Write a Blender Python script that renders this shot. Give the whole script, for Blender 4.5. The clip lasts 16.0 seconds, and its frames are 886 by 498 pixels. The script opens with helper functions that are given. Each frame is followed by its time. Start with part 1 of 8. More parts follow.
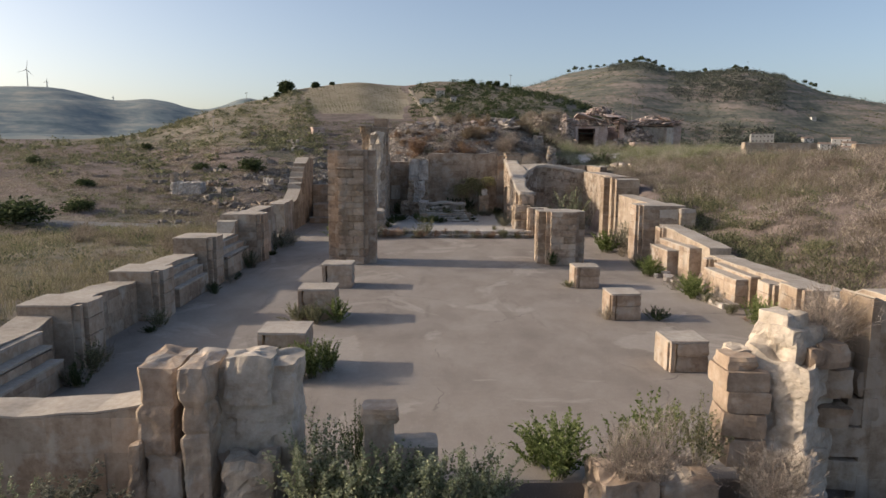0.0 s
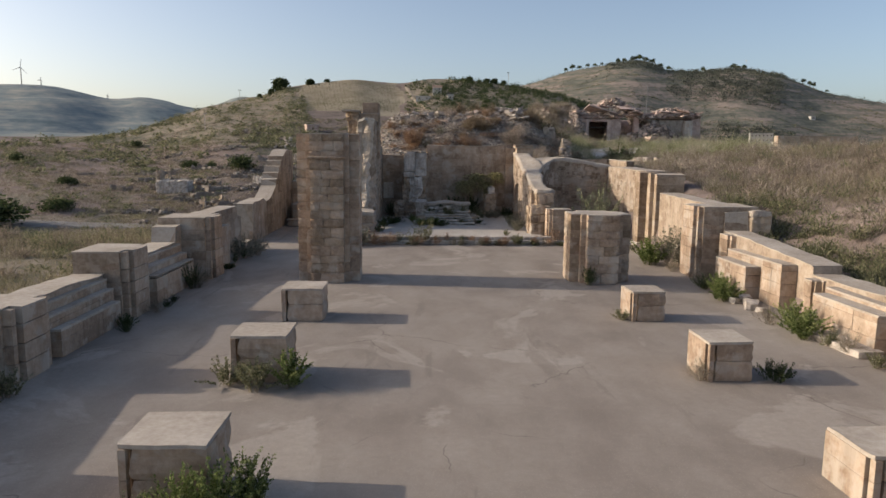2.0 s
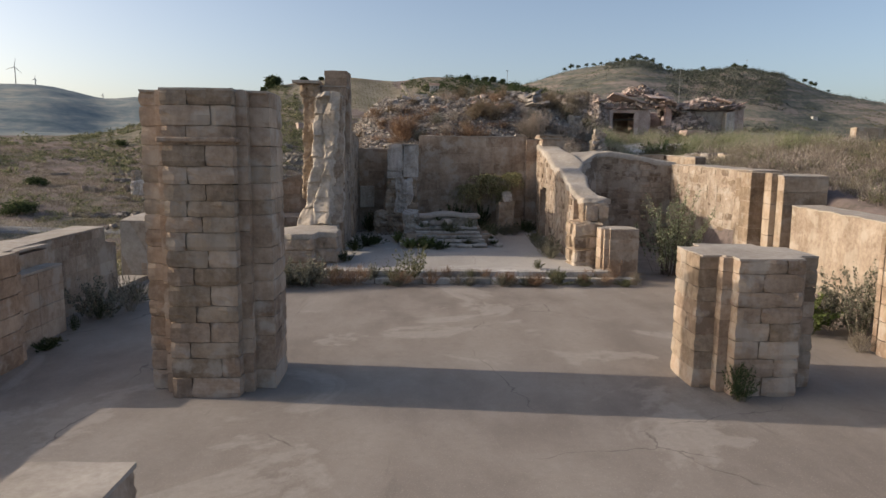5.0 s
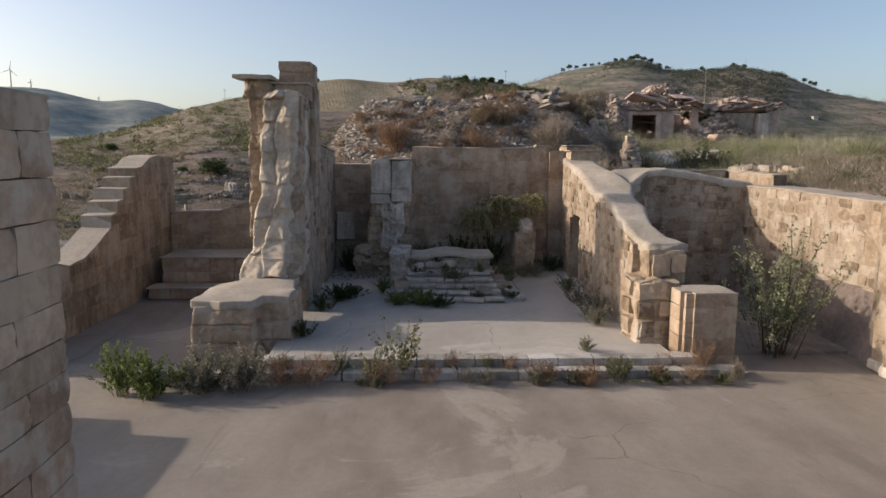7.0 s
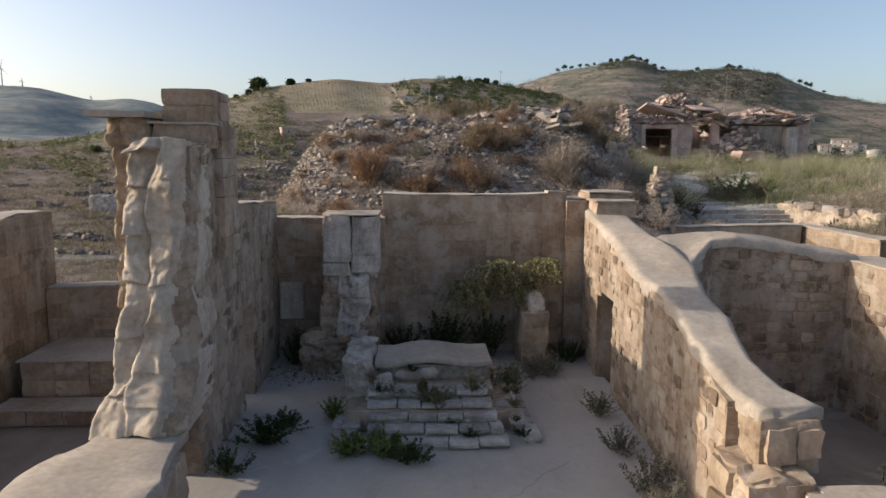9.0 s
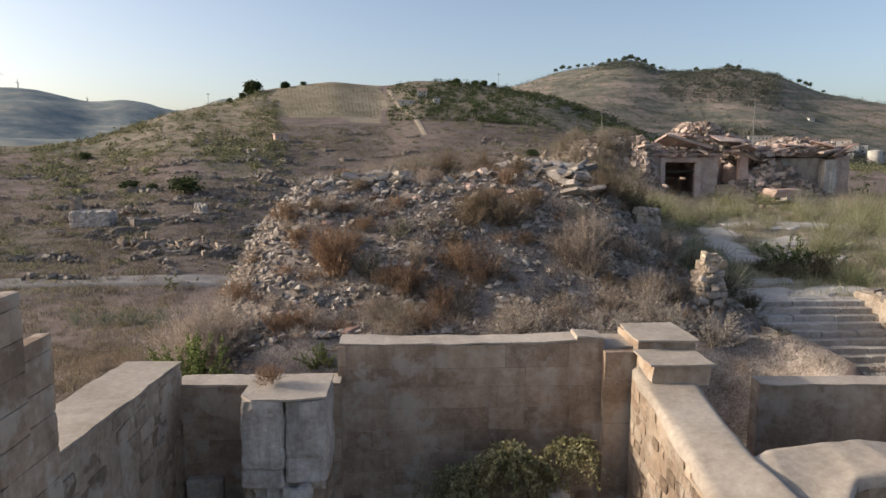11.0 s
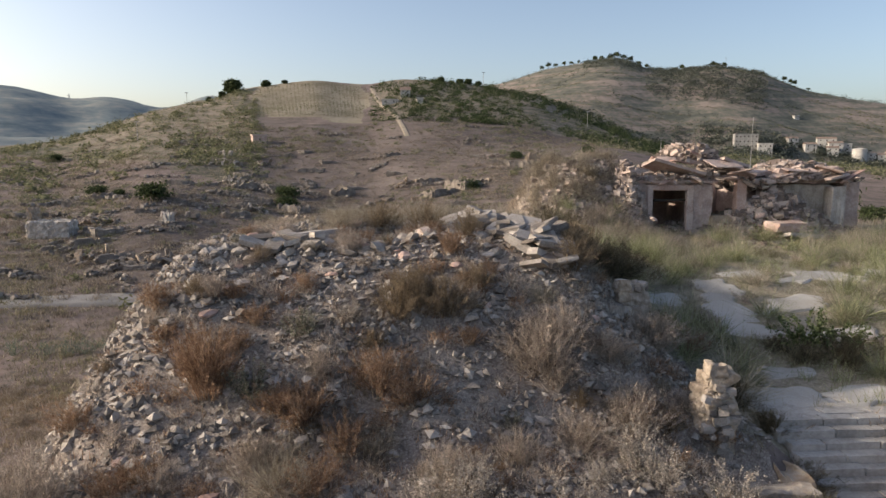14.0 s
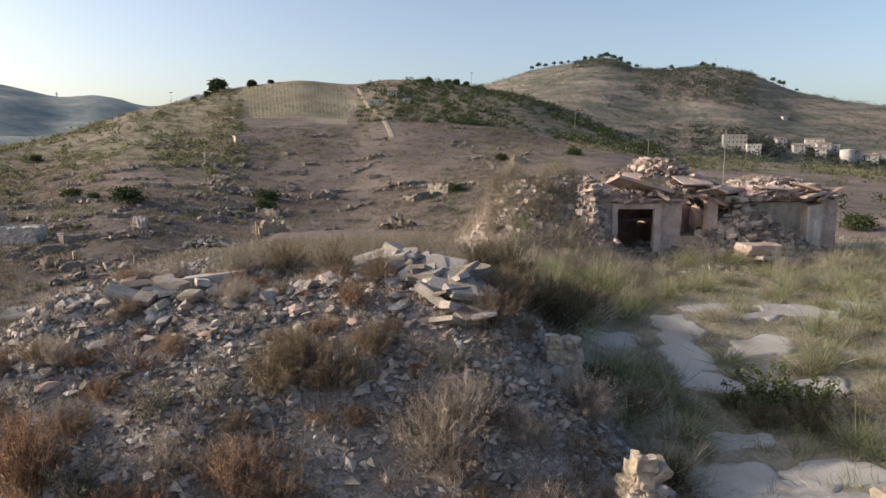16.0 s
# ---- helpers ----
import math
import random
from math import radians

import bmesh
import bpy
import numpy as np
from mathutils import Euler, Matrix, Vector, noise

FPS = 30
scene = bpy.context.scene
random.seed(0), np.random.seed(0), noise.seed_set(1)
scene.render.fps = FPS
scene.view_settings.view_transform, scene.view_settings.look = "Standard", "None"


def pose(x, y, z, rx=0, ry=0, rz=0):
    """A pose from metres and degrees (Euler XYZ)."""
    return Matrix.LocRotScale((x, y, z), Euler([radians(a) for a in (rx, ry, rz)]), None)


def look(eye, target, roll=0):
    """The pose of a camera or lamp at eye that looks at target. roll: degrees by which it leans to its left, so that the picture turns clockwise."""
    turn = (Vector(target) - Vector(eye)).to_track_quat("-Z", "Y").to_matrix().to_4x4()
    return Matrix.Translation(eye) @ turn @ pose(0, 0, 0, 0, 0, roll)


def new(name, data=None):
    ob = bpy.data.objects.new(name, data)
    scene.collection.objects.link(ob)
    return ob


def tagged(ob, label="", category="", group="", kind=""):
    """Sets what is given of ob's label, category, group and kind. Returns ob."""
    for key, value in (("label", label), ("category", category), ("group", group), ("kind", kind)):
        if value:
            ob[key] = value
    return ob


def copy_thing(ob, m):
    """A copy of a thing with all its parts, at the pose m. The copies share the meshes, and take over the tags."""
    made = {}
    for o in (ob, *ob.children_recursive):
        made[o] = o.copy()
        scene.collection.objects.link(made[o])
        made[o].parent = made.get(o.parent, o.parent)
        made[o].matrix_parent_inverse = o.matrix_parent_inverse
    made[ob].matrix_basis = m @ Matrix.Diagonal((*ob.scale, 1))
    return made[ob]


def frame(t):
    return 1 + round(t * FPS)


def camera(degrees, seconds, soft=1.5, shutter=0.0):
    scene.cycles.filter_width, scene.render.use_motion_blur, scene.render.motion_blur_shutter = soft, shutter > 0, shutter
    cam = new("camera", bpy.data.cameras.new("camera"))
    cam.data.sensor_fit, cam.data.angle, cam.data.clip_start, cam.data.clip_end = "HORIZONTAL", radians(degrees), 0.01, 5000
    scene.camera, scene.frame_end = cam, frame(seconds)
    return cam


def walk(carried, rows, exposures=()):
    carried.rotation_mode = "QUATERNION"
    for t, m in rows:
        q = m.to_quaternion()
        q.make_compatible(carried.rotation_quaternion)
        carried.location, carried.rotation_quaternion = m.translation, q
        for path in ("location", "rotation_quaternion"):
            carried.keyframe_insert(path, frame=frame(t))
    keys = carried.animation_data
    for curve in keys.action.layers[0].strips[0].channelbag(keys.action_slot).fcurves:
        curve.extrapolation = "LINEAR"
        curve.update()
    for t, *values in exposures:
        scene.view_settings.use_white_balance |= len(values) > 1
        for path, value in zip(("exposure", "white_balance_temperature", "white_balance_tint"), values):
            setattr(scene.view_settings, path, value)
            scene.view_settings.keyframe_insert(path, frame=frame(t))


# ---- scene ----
cam = camera(66.4, 16.0, soft=1.5)
PATH = [
    (0, (-0.983, -2.387, 4.727), (-0.927, -0.407, 4.448), 0.4),
    (0.5, (-0.984, -0.8, 4.59), (-0.929, 1.18, 4.312), 0.3),
    (1, (-1.02, 0.849, 4.506), (-0.966, 2.828, 4.226), 0.3),
    (1.5, (-1.048, 2.543, 4.394), (-0.988, 4.522, 4.114), 0.5),
    (2, (-1.051, 4.292, 4.27), (-0.984, 6.271, 3.989), 0.5),
    (2.5, (-0.998, 6.144, 4.129), (-0.93, 8.123, 3.846), 0.6),
    (3, (-0.97, 7.984, 4.033), (-0.901, 9.963, 3.75), 0.7),
    (3.5, (-0.95, 9.93, 3.911), (-0.878, 11.909, 3.629), 0.7),
    (6, (-0.564, 19.387, 3.952), (-0.486, 21.366, 3.674), 0.4),
    (6.5, (-0.539, 21.156, 4.166), (-0.459, 23.135, 3.889), 0.3),
    (7, (-0.542, 22.826, 4.47), (-0.461, 24.806, 4.194), 0.3),
    (7.5, (-0.69, 24.494, 4.813), (-0.609, 26.473, 4.537), 0.3),
    (8, (-0.641, 26.122, 5.089), (-0.553, 28.101, 4.813), 0.3),
    (8.5, (-0.174, 27.589, 5.402), (-0.082, 29.567, 5.125), 0.3),
    (9, (0.092, 29.399, 5.825), (0.189, 31.377, 5.548), 0.4),
    (9.5, (0.212, 30.915, 6.432), (0.311, 32.893, 6.152), 0.5),
    (10, (0.381, 32.472, 7.158), (0.477, 34.45, 6.881), 0.3),
    (12.5, (1.318, 39.039, 9.339), (1.434, 41.016, 9.054), 0.1),
    (13, (1.71, 39.786, 9.598), (1.833, 41.762, 9.311), 0.1),
    (13.5, (2.173, 40.507, 9.824), (2.305, 42.482, 9.537), 0.1),
    (14, (2.659, 41.199, 10.027), (2.798, 43.174, 9.739), 0.1),
    (14.5, (3.184, 41.876, 10.251), (3.33, 43.85, 9.962), 0.1),
    (15, (3.784, 42.525, 10.496), (3.936, 44.498, 10.206), 0.1),
    (15.5, (4.423, 43.186, 10.718), (4.582, 45.159, 10.428), 0.1),
    (16, (5.05, 43.836, 10.898), (5.214, 45.808, 10.608), 0.2),
]
walk(cam, [(t, look(e, g, r)) for t, e, g, r in PATH], ((0.0, 0.42), (3.5, 0.39), (8.0, 0.46), (9.5, 0.54), (12.0, 0.53), (16.0, 0.64)))

# ---- world and sun ----
SUN_EL, SUN_AZ = 21.3, -83.0          # degrees; azimuth from +y, clockwise
world = bpy.data.worlds.new("world")
scene.world = world
world.use_nodes = True
wn = world.node_tree
sky = wn.nodes.new("ShaderNodeTexSky")
sky.sky_type, sky.sun_disc = "NISHITA", False
sky.sun_elevation, sky.sun_rotation = radians(SUN_EL), radians(SUN_AZ)
sky.altitude, sky.air_density, sky.dust_density, sky.ozone_density = 300, 0.75, 3.2, 1.2
wn.nodes["Background"].inputs[1].default_value = 0.15
wn.links.new(sky.outputs[0], wn.nodes["Background"].inputs[0])
sun = new("sun", bpy.data.lights.new("sun", "SUN"))
sun.data.energy, sun.data.angle, sun.data.color = 2.95, radians(0.6), (1.0, 0.90, 0.785)
sa, se = radians(SUN_AZ), radians(SUN_EL)
SUN_DIR = Vector((math.sin(sa) * math.cos(se), math.cos(sa) * math.cos(se), math.sin(se)))
sun.matrix_world = look(SUN_DIR * 100, (0, 0, 0))
scene.view_settings.use_white_balance = True
scene.view_settings.white_balance_temperature, scene.view_settings.white_balance_tint = 7180, 11


# ---- materials ----
def material(name, colours, scale=1.0, rough=0.9, bump=0.3, fine=14.0, island=False, piece=0.0, relief=0.02, stain=0.0, smear=None):
    """colours: dark, main, light. Patches at `scale`, grain at `fine` per metre.
    stain: strength of rain streaks and soot blotches; smear: colour of mortar or lime smeared over the stone."""
    m = bpy.data.materials.new(name)
    m.use_nodes = True
    nt = m.node_tree
    bsdf = nt.nodes["Principled BSDF"]
    bsdf.inputs["Roughness"].default_value = rough
    bsdf.inputs["Specular IOR Level"].default_value = 0.25
    geo = nt.nodes.new("ShaderNodeNewGeometry")

    def noise_tex(s, detail, rgh):
        t = nt.nodes.new("ShaderNodeTexNoise")
        t.inputs["Scale"].default_value = s
        t.inputs["Detail"].default_value = detail
        t.inputs["Roughness"].default_value = rgh
        nt.links.new(geo.outputs["Position"], t.inputs["Vector"])
        return t
    big, small = noise_tex(scale, 5, 0.6), noise_tex(fine, 6, 0.7)
    mix = nt.nodes.new("ShaderNodeMath")
    mix.operation = "MULTIPLY_ADD"
    mix.inputs[1].default_value = 0.45
    nt.links.new(small.outputs[0], mix.inputs[0])
    half = nt.nodes.new("ShaderNodeMath")
    half.operation = "MULTIPLY"
    half.inputs[1].default_value = 0.55
    nt.links.new(big.outputs[0], half.inputs[0])
    nt.links.new(half.outputs[0], mix.inputs[2])
    last = mix
    if island or piece:
        if island:
            src = geo.outputs["Random Per Island"]
        else:
            src = nt.nodes.new("ShaderNodeObjectInfo").outputs["Random"]
        add = nt.nodes.new("ShaderNodeMath")
        add.operation = "MULTIPLY_ADD"
        add.inputs[1].default_value = piece or 0.3
        nt.links.new(src, add.inputs[0])
        off = nt.nodes.new("ShaderNodeMath")
        off.operation = "SUBTRACT"
        off.inputs[1].default_value = (piece or 0.3) / 2
        nt.links.new(mix.outputs[0], off.inputs[0])
        nt.links.new(off.outputs[0], add.inputs[2])
        last = add
    ramp = nt.nodes.new("ShaderNodeValToRGB")
    ramp.color_ramp.elements[0].position, ramp.color_ramp.elements[0].color = 0.36, (*colours[0], 1)
    ramp.color_ramp.elements[1].position, ramp.color_ramp.elements[1].color = 0.64, (*colours[2], 1)
    e = ramp.color_ramp.elements.new(0.5)
    e.color = (*colours[1], 1)
    nt.links.new(last.outputs[0], ramp.inputs[0])
    colour = ramp.outputs[0]

    def cover(vec_scale, freq, lo, hi, amount, tint, mode, detail=5):
        """Lays a tint over the colour where a stretched noise passes lo."""
        nonlocal colour
        st = nt.nodes.new("ShaderNodeVectorMath")
        st.operation = "MULTIPLY"
        st.inputs[1].default_value = vec_scale
        nt.links.new(geo.outputs["Position"], st.inputs[0])
        t = nt.nodes.new("ShaderNodeTexNoise")
        t.inputs["Scale"].default_value = freq
        t.inputs["Detail"].default_value = detail
        t.inputs["Roughness"].default_value = 0.62
        nt.links.new(st.outputs[0], t.inputs["Vector"])
        mr = nt.nodes.new("ShaderNodeMapRange")
        mr.inputs[1].default_value, mr.inputs[2].default_value, mr.inputs[4].default_value = lo, hi, amount
        nt.links.new(t.outputs[0], mr.inputs[0])
        mx = nt.nodes.new("ShaderNodeMix")
        mx.data_type, mx.blend_type = "RGBA", mode
        nt.links.new(mr.outputs[0], mx.inputs[0])
        nt.links.new(colour, mx.inputs[6])
        mx.inputs[7].default_value = (*tint, 1)
        colour = mx.outputs[2]
    if smear:
        cover((1, 1, 1), 1.7, 0.52, 0.60, 0.75, smear, "MIX", 7)
    if stain:
        cover((1, 1, 0.16), 2.6, 0.46, 0.66, stain, (0.52, 0.50, 0.48), "MULTIPLY")
        cover((1, 1, 1), 0.55, 0.44, 0.62, stain * 0.8, (0.70, 0.64, 0.58), "MULTIPLY")
    nt.links.new(colour, bsdf.inputs["Base Color"])
    if bump:
        b = nt.nodes.new("ShaderNodeBump")
        b.inputs["Strength"].default_value = bump
        b.inputs["Distance"].default_value = relief
        nt.links.new(mix.outputs[0], b.inputs["Height"])
        nt.links.new(b.outputs[0], bsdf.inputs["Normal"])
    return m


SAND = ((0.235, 0.172, 0.127), (0.362, 0.278, 0.212), (0.485, 0.395, 0.315))
LIME = (0.45, 0.40, 0.345)
stone_mat = material("sandstone", SAND, 0.9, 0.9, 0.7, 8, piece=0.17, relief=0.03, stain=0.42, smear=LIME)
ochre_mat = material("ochre_sandstone", ((0.19, 0.142, 0.10), (0.305, 0.238, 0.178), (0.425, 0.348, 0.272)), 0.9, 0.9, 0.8, 8, piece=0.18, relief=0.045, stain=0.6, smear=(0.40, 0.35, 0.295))
rubble_face_mat = material("rubble_face_stone", ((0.17, 0.128, 0.096), (0.29, 0.228, 0.176), (0.43, 0.355, 0.285)), 1.4, 0.93, 0.9, 9, piece=0.30, relief=0.04, stain=0.45, smear=LIME)
core_mat = material("lime_mortar", ((0.22, 0.168, 0.125), (0.345, 0.272, 0.205), (0.46, 0.38, 0.295)), 0.7, 0.95, 0.9, 6, relief=0.05, stain=0.35, smear=LIME)
joint_mat = material("joint_mortar", ((0.215, 0.168, 0.128), (0.325, 0.262, 0.208), (0.43, 0.365, 0.298)), 1.2, 0.95, 0.8, 9, relief=0.03, stain=0.42, smear=(0.42, 0.365, 0.305))
cap_mat = material("capping_mortar", ((0.27, 0.235, 0.197), (0.365, 0.323, 0.278), (0.455, 0.413, 0.364)), 0.8, 0.92, 0.35, 9)


def floor_material(name, base, pale, dark):
    """Worn concrete: broad soft stains, trowelled pale patches with clear edges, hairline cracks, fine grit."""
    m = bpy.data.materials.new(name)
    m.use_nodes = True
    nt = m.node_tree
    bsdf = nt.nodes["Principled BSDF"]
    bsdf.inputs["Roughness"].default_value = 0.86
    bsdf.inputs["Specular IOR Level"].default_value = 0.25
    geo = nt.nodes.new("ShaderNodeNewGeometry")

    def tex(freq, detail, rgh, stretch=(1, 1, 1), warp=0.0):
        st = nt.nodes.new("ShaderNodeVectorMath")
        st.operation = "MULTIPLY"
        st.inputs[1].default_value = stretch
        nt.links.new(geo.outputs["Position"], st.inputs[0])
        t = nt.nodes.new("ShaderNodeTexNoise")
        t.inputs["Scale"].default_value, t.inputs["Detail"].default_value, t.inputs["Roughness"].default_value = freq, detail, rgh
        t.inputs["Distortion"].default_value = warp
        nt.links.new(st.outputs[0], t.inputs["Vector"])
        return t.outputs[0]

    def span(src, lo, hi, a=0.0, b=1.0):
        mr = nt.nodes.new("ShaderNodeMapRange")
        for k, v in zip((1, 2, 3, 4), (lo, hi, a, b)):
            mr.inputs[k].default_value = v
        nt.links.new(src, mr.inputs[0])
        return mr.outputs[0]

    def blend(fac, a, b, mode="MIX"):
        mx = nt.nodes.new("ShaderNodeMix")
        mx.data_type, mx.blend_type = "RGBA", mode
        nt.links.new(fac, mx.inputs[0])
        for k, v in ((6, a), (7, b)):
            if isinstance(v, tuple):
                mx.inputs[k].default_value = (*v, 1)
            else:
                nt.links.new(v, mx.inputs[k])
        return mx.outputs[2]
    c = blend(span(tex(0.16, 3, 0.5, warp=0.6), 0.38, 0.62), dark, base)
    c = blend(span(tex(0.9, 5, 0.6, (1, 0.55, 1)), 0.36, 0.70, 0.0, 0.55), c, pale)
    c = blend(span(tex(0.23, 6, 0.62, warp=1.2), 0.565, 0.60, 0.0, 0.62), c, pale)
    c = blend(span(tex(0.5, 6, 0.7, (1.6, 0.35, 1), 0.8), 0.60, 0.64, 0.0, 0.4), c, tuple(0.82 * v for v in dark))
    c = blend(span(tex(7.0, 5, 0.75), 0.35, 0.70, 0.0, 0.38), c, tuple(0.72 * v for v in base), "MIX")
    c = blend(span(tex(46.0, 2, 0.6), 0.60, 0.70, 0.0, 0.5), c, tuple(min(1.0, 1.25 * v) for v in pale))
    wv = nt.nodes.new("ShaderNodeVectorMath")
    wv.operation = "MULTIPLY_ADD"
    wn_ = nt.nodes.new("ShaderNodeTexNoise")
    wn_.inputs["Scale"].default_value, wn_.inputs["Detail"].default_value = 1.1, 4
    nt.links.new(geo.outputs["Position"], wn_.inputs["Vector"])
    nt.links.new(wn_.outputs[1], wv.inputs[0])
    wv.inputs[1].default_value = (0.9, 0.9, 0.0)
    nt.links.new(geo.outputs["Position"], wv.inputs[2])
    vo = nt.nodes.new("ShaderNodeTexVoronoi")
    vo.feature = "DISTANCE_TO_EDGE"
    vo.inputs["Scale"].default_value = 0.2
    nt.links.new(wv.outputs[0], vo.inputs["Vector"])
    crack = span(vo.outputs["Distance"], 0.0, 0.0028, 0.7, 0.0)
    gate = span(tex(0.35, 2, 0.5), 0.5, 0.56)
    both = nt.nodes.new("ShaderNodeMath")
    both.operation = "MULTIPLY"
    nt.links.new(crack, both.inputs[0])
    nt.links.new(gate, both.inputs[1])
    c = blend(both.outputs[0], c, tuple(0.5 * v for v in dark))
    nt.links.new(c, bsdf.inputs["Base Color"])
    b = nt.nodes.new("ShaderNodeBump")
    b.inputs["Strength"].default_value, b.inputs["Distance"].default_value = 0.45, 0.015
    nt.links.new(tex(5.0, 7, 0.72), b.inputs["Height"])
    nt.links.new(b.outputs[0], bsdf.inputs["Normal"])
    return m


floor_mat = floor_material("concrete_floor", (0.258, 0.225, 0.198), (0.375, 0.338, 0.30), (0.195, 0.166, 0.145))
chancel_floor_mat = floor_material("pale_concrete_floor", (0.40, 0.375, 0.345), (0.50, 0.475, 0.445), (0.32, 0.295, 0.268))
plaster_mat = material("worn_plaster", ((0.33, 0.29, 0.25), (0.50, 0.46, 0.42), (0.64, 0.61, 0.57)), 1.6, 0.85, 0.4, 12, stain=0.8)
marble_mat = material("weathered_marble", ((0.16, 0.15, 0.125), (0.31, 0.29, 0.255), (0.50, 0.48, 0.44)), 1.8, 0.7, 0.3, 10, piece=0.2)
rubble_mat = material("rubble_stone", ((0.15, 0.13, 0.115), (0.262, 0.235, 0.21), (0.40, 0.365, 0.335)), 1.5, 0.93, 0.5, 18, piece=0.3)
rubble_stuff_mat = material("rubble_stone_small", ((0.138, 0.121, 0.107), (0.255, 0.228, 0.202), (0.429, 0.391, 0.352)), 1.5, 0.93, 0.4, 18, island=True, piece=0.35)
rough_mortar_mat = material("rough_mortar", ((0.20, 0.16, 0.125), (0.37, 0.31, 0.25), (0.52, 0.455, 0.38)), 1.6, 0.93, 1.0, 7, relief=0.09)
pale_mortar_mat = material("pale_mortar", ((0.30, 0.255, 0.205), (0.45, 0.39, 0.325), (0.58, 0.52, 0.45)), 1.3, 0.93, 0.8, 7, relief=0.06)
debris_mat = material("broken_masonry_small", ((0.15, 0.12, 0.105), (0.28, 0.232, 0.206), (0.44, 0.378, 0.342)), 1.5, 0.93, 0.4, 18, island=True, piece=0.35)
ruin_mat = material("dark_ruin_stone", ((0.12, 0.105, 0.092), (0.205, 0.18, 0.157), (0.33, 0.295, 0.262)), 0.9, 0.95, 0.5, 6)
ruin_stuff_mat = material("dark_ruin_stone_small", ((0.12, 0.105, 0.092), (0.205, 0.18, 0.157), (0.34, 0.305, 0.27)), 1.5, 0.95, 0.4, 12, island=True, piece=0.35)
step_mat = material("pale_step_stone", ((0.26, 0.245, 0.22), (0.41, 0.395, 0.37), (0.56, 0.545, 0.52)), 1.6, 0.85, 0.5, 10, piece=0.22, stain=0.55)
heap_mat = material("brown_fallen_masonry", ((0.17, 0.132, 0.112), (0.30, 0.242, 0.208), (0.45, 0.378, 0.334)), 1.2, 0.94, 0.5, 10, piece=0.3)
pink_mat = material("pink_plaster", ((0.29, 0.19, 0.16), (0.43, 0.31, 0.268), (0.56, 0.46, 0.41)), 1.2, 0.9, 0.4, 12, piece=0.25)
house_mat = material("stained_render", ((0.26, 0.195, 0.172), (0.42, 0.328, 0.292), (0.56, 0.465, 0.42)), 0.9, 0.92, 0.8, 7, relief=0.05)
dark_mat = material("dark_wood", ((0.015, 0.012, 0.01), (0.03, 0.024, 0.02), (0.05, 0.04, 0.035)), 2, 0.8, 0.3, 20)


# ---- helpers for building ----
def S(a, b, v):
    t = np.clip((np.asarray(v, float) - a) / (b - a), 0, 1)
    return t * t * (3 - 2 * t)


def thing(name, at=(0, 0, 0), label="", category="", group="", kind=""):
    ob = new(name)
    ob.location = at
    ob.empty_display_size = 0.3
    return tagged(ob, label, category, group, kind)


def base_of(ob):
    while ob.parent:
        ob = ob.parent
    return ob.location


def mesh_from(name, bm, mat, smooth=False):
    me = bpy.data.meshes.new(name)
    bm.to_mesh(me)
    bm.free()
    me.materials.append(mat)
    if smooth:
        for p in me.polygons:
            p.use_smooth = True
    return me


def part(name, bm, mat, parent, label="", smooth=False):
    """Links a bmesh, given in world coordinates, as one mesh under a thing or a part."""
    bmesh.ops.translate(bm, verts=bm.verts, vec=-base_of(parent))
    ob = new(name, mesh_from(name, bm, mat, smooth))
    ob.parent = parent
    return tagged(ob, label)


def solo(name, bm, mat, label="", category="", group="", kind="", smooth=False, at=None):
    """A thing that is one mesh."""
    at = Vector(at) if at else Vector((0, 0, 0))
    bmesh.ops.translate(bm, verts=bm.verts, vec=-at)
    ob = new(name, mesh_from(name, bm, mat, smooth))
    ob.location = at
    return tagged(ob, label, category, group, kind)


def array_mesh(name, verts, faces, mat, smooth=False):
    me = bpy.data.meshes.new(name)
    n = len(faces[0])
    me.vertices.add(len(verts))
    me.vertices.foreach_set("co", np.asarray(verts, np.float32).ravel())
    me.loops.add(len(faces) * n)
    me.loops.foreach_set("vertex_index", np.asarray(faces, np.int32).ravel())
    me.polygons.add(len(faces))
    me.polygons.foreach_set("loop_start", np.arange(0, len(faces) * n, n, dtype=np.int32))
    me.polygons.foreach_set("use_smooth", np.full(len(faces), smooth))
    me.update(calc_edges=True)
    me.materials.append(mat)
    return me


def box(bm, x0, x1, y0, y1, z0, z1, m=None):
    r = bmesh.ops.create_cube(bm, size=1.0, matrix=Matrix.Translation(((x0 + x1) / 2, (y0 + y1) / 2, (z0 + z1) / 2)) @ Matrix.Diagonal((x1 - x0, y1 - y0, z1 - z0, 1)))
    if m:
        bmesh.ops.transform(bm, matrix=m, verts=r["verts"])
    return r["verts"]


def soft(bm, w=0.02, segments=1):
    bmesh.ops.bevel(bm, geom=list(bm.edges), offset=w, segments=segments, affect="EDGES", profile=0.6)


def ruffle(bm, amount, size=0.5, seed=0.0):
    for v in bm.verts:
        v.co += noise.noise_vector(v.co / size + Vector((seed, seed * 1.7, 3.1))) * amount


POOL = {}


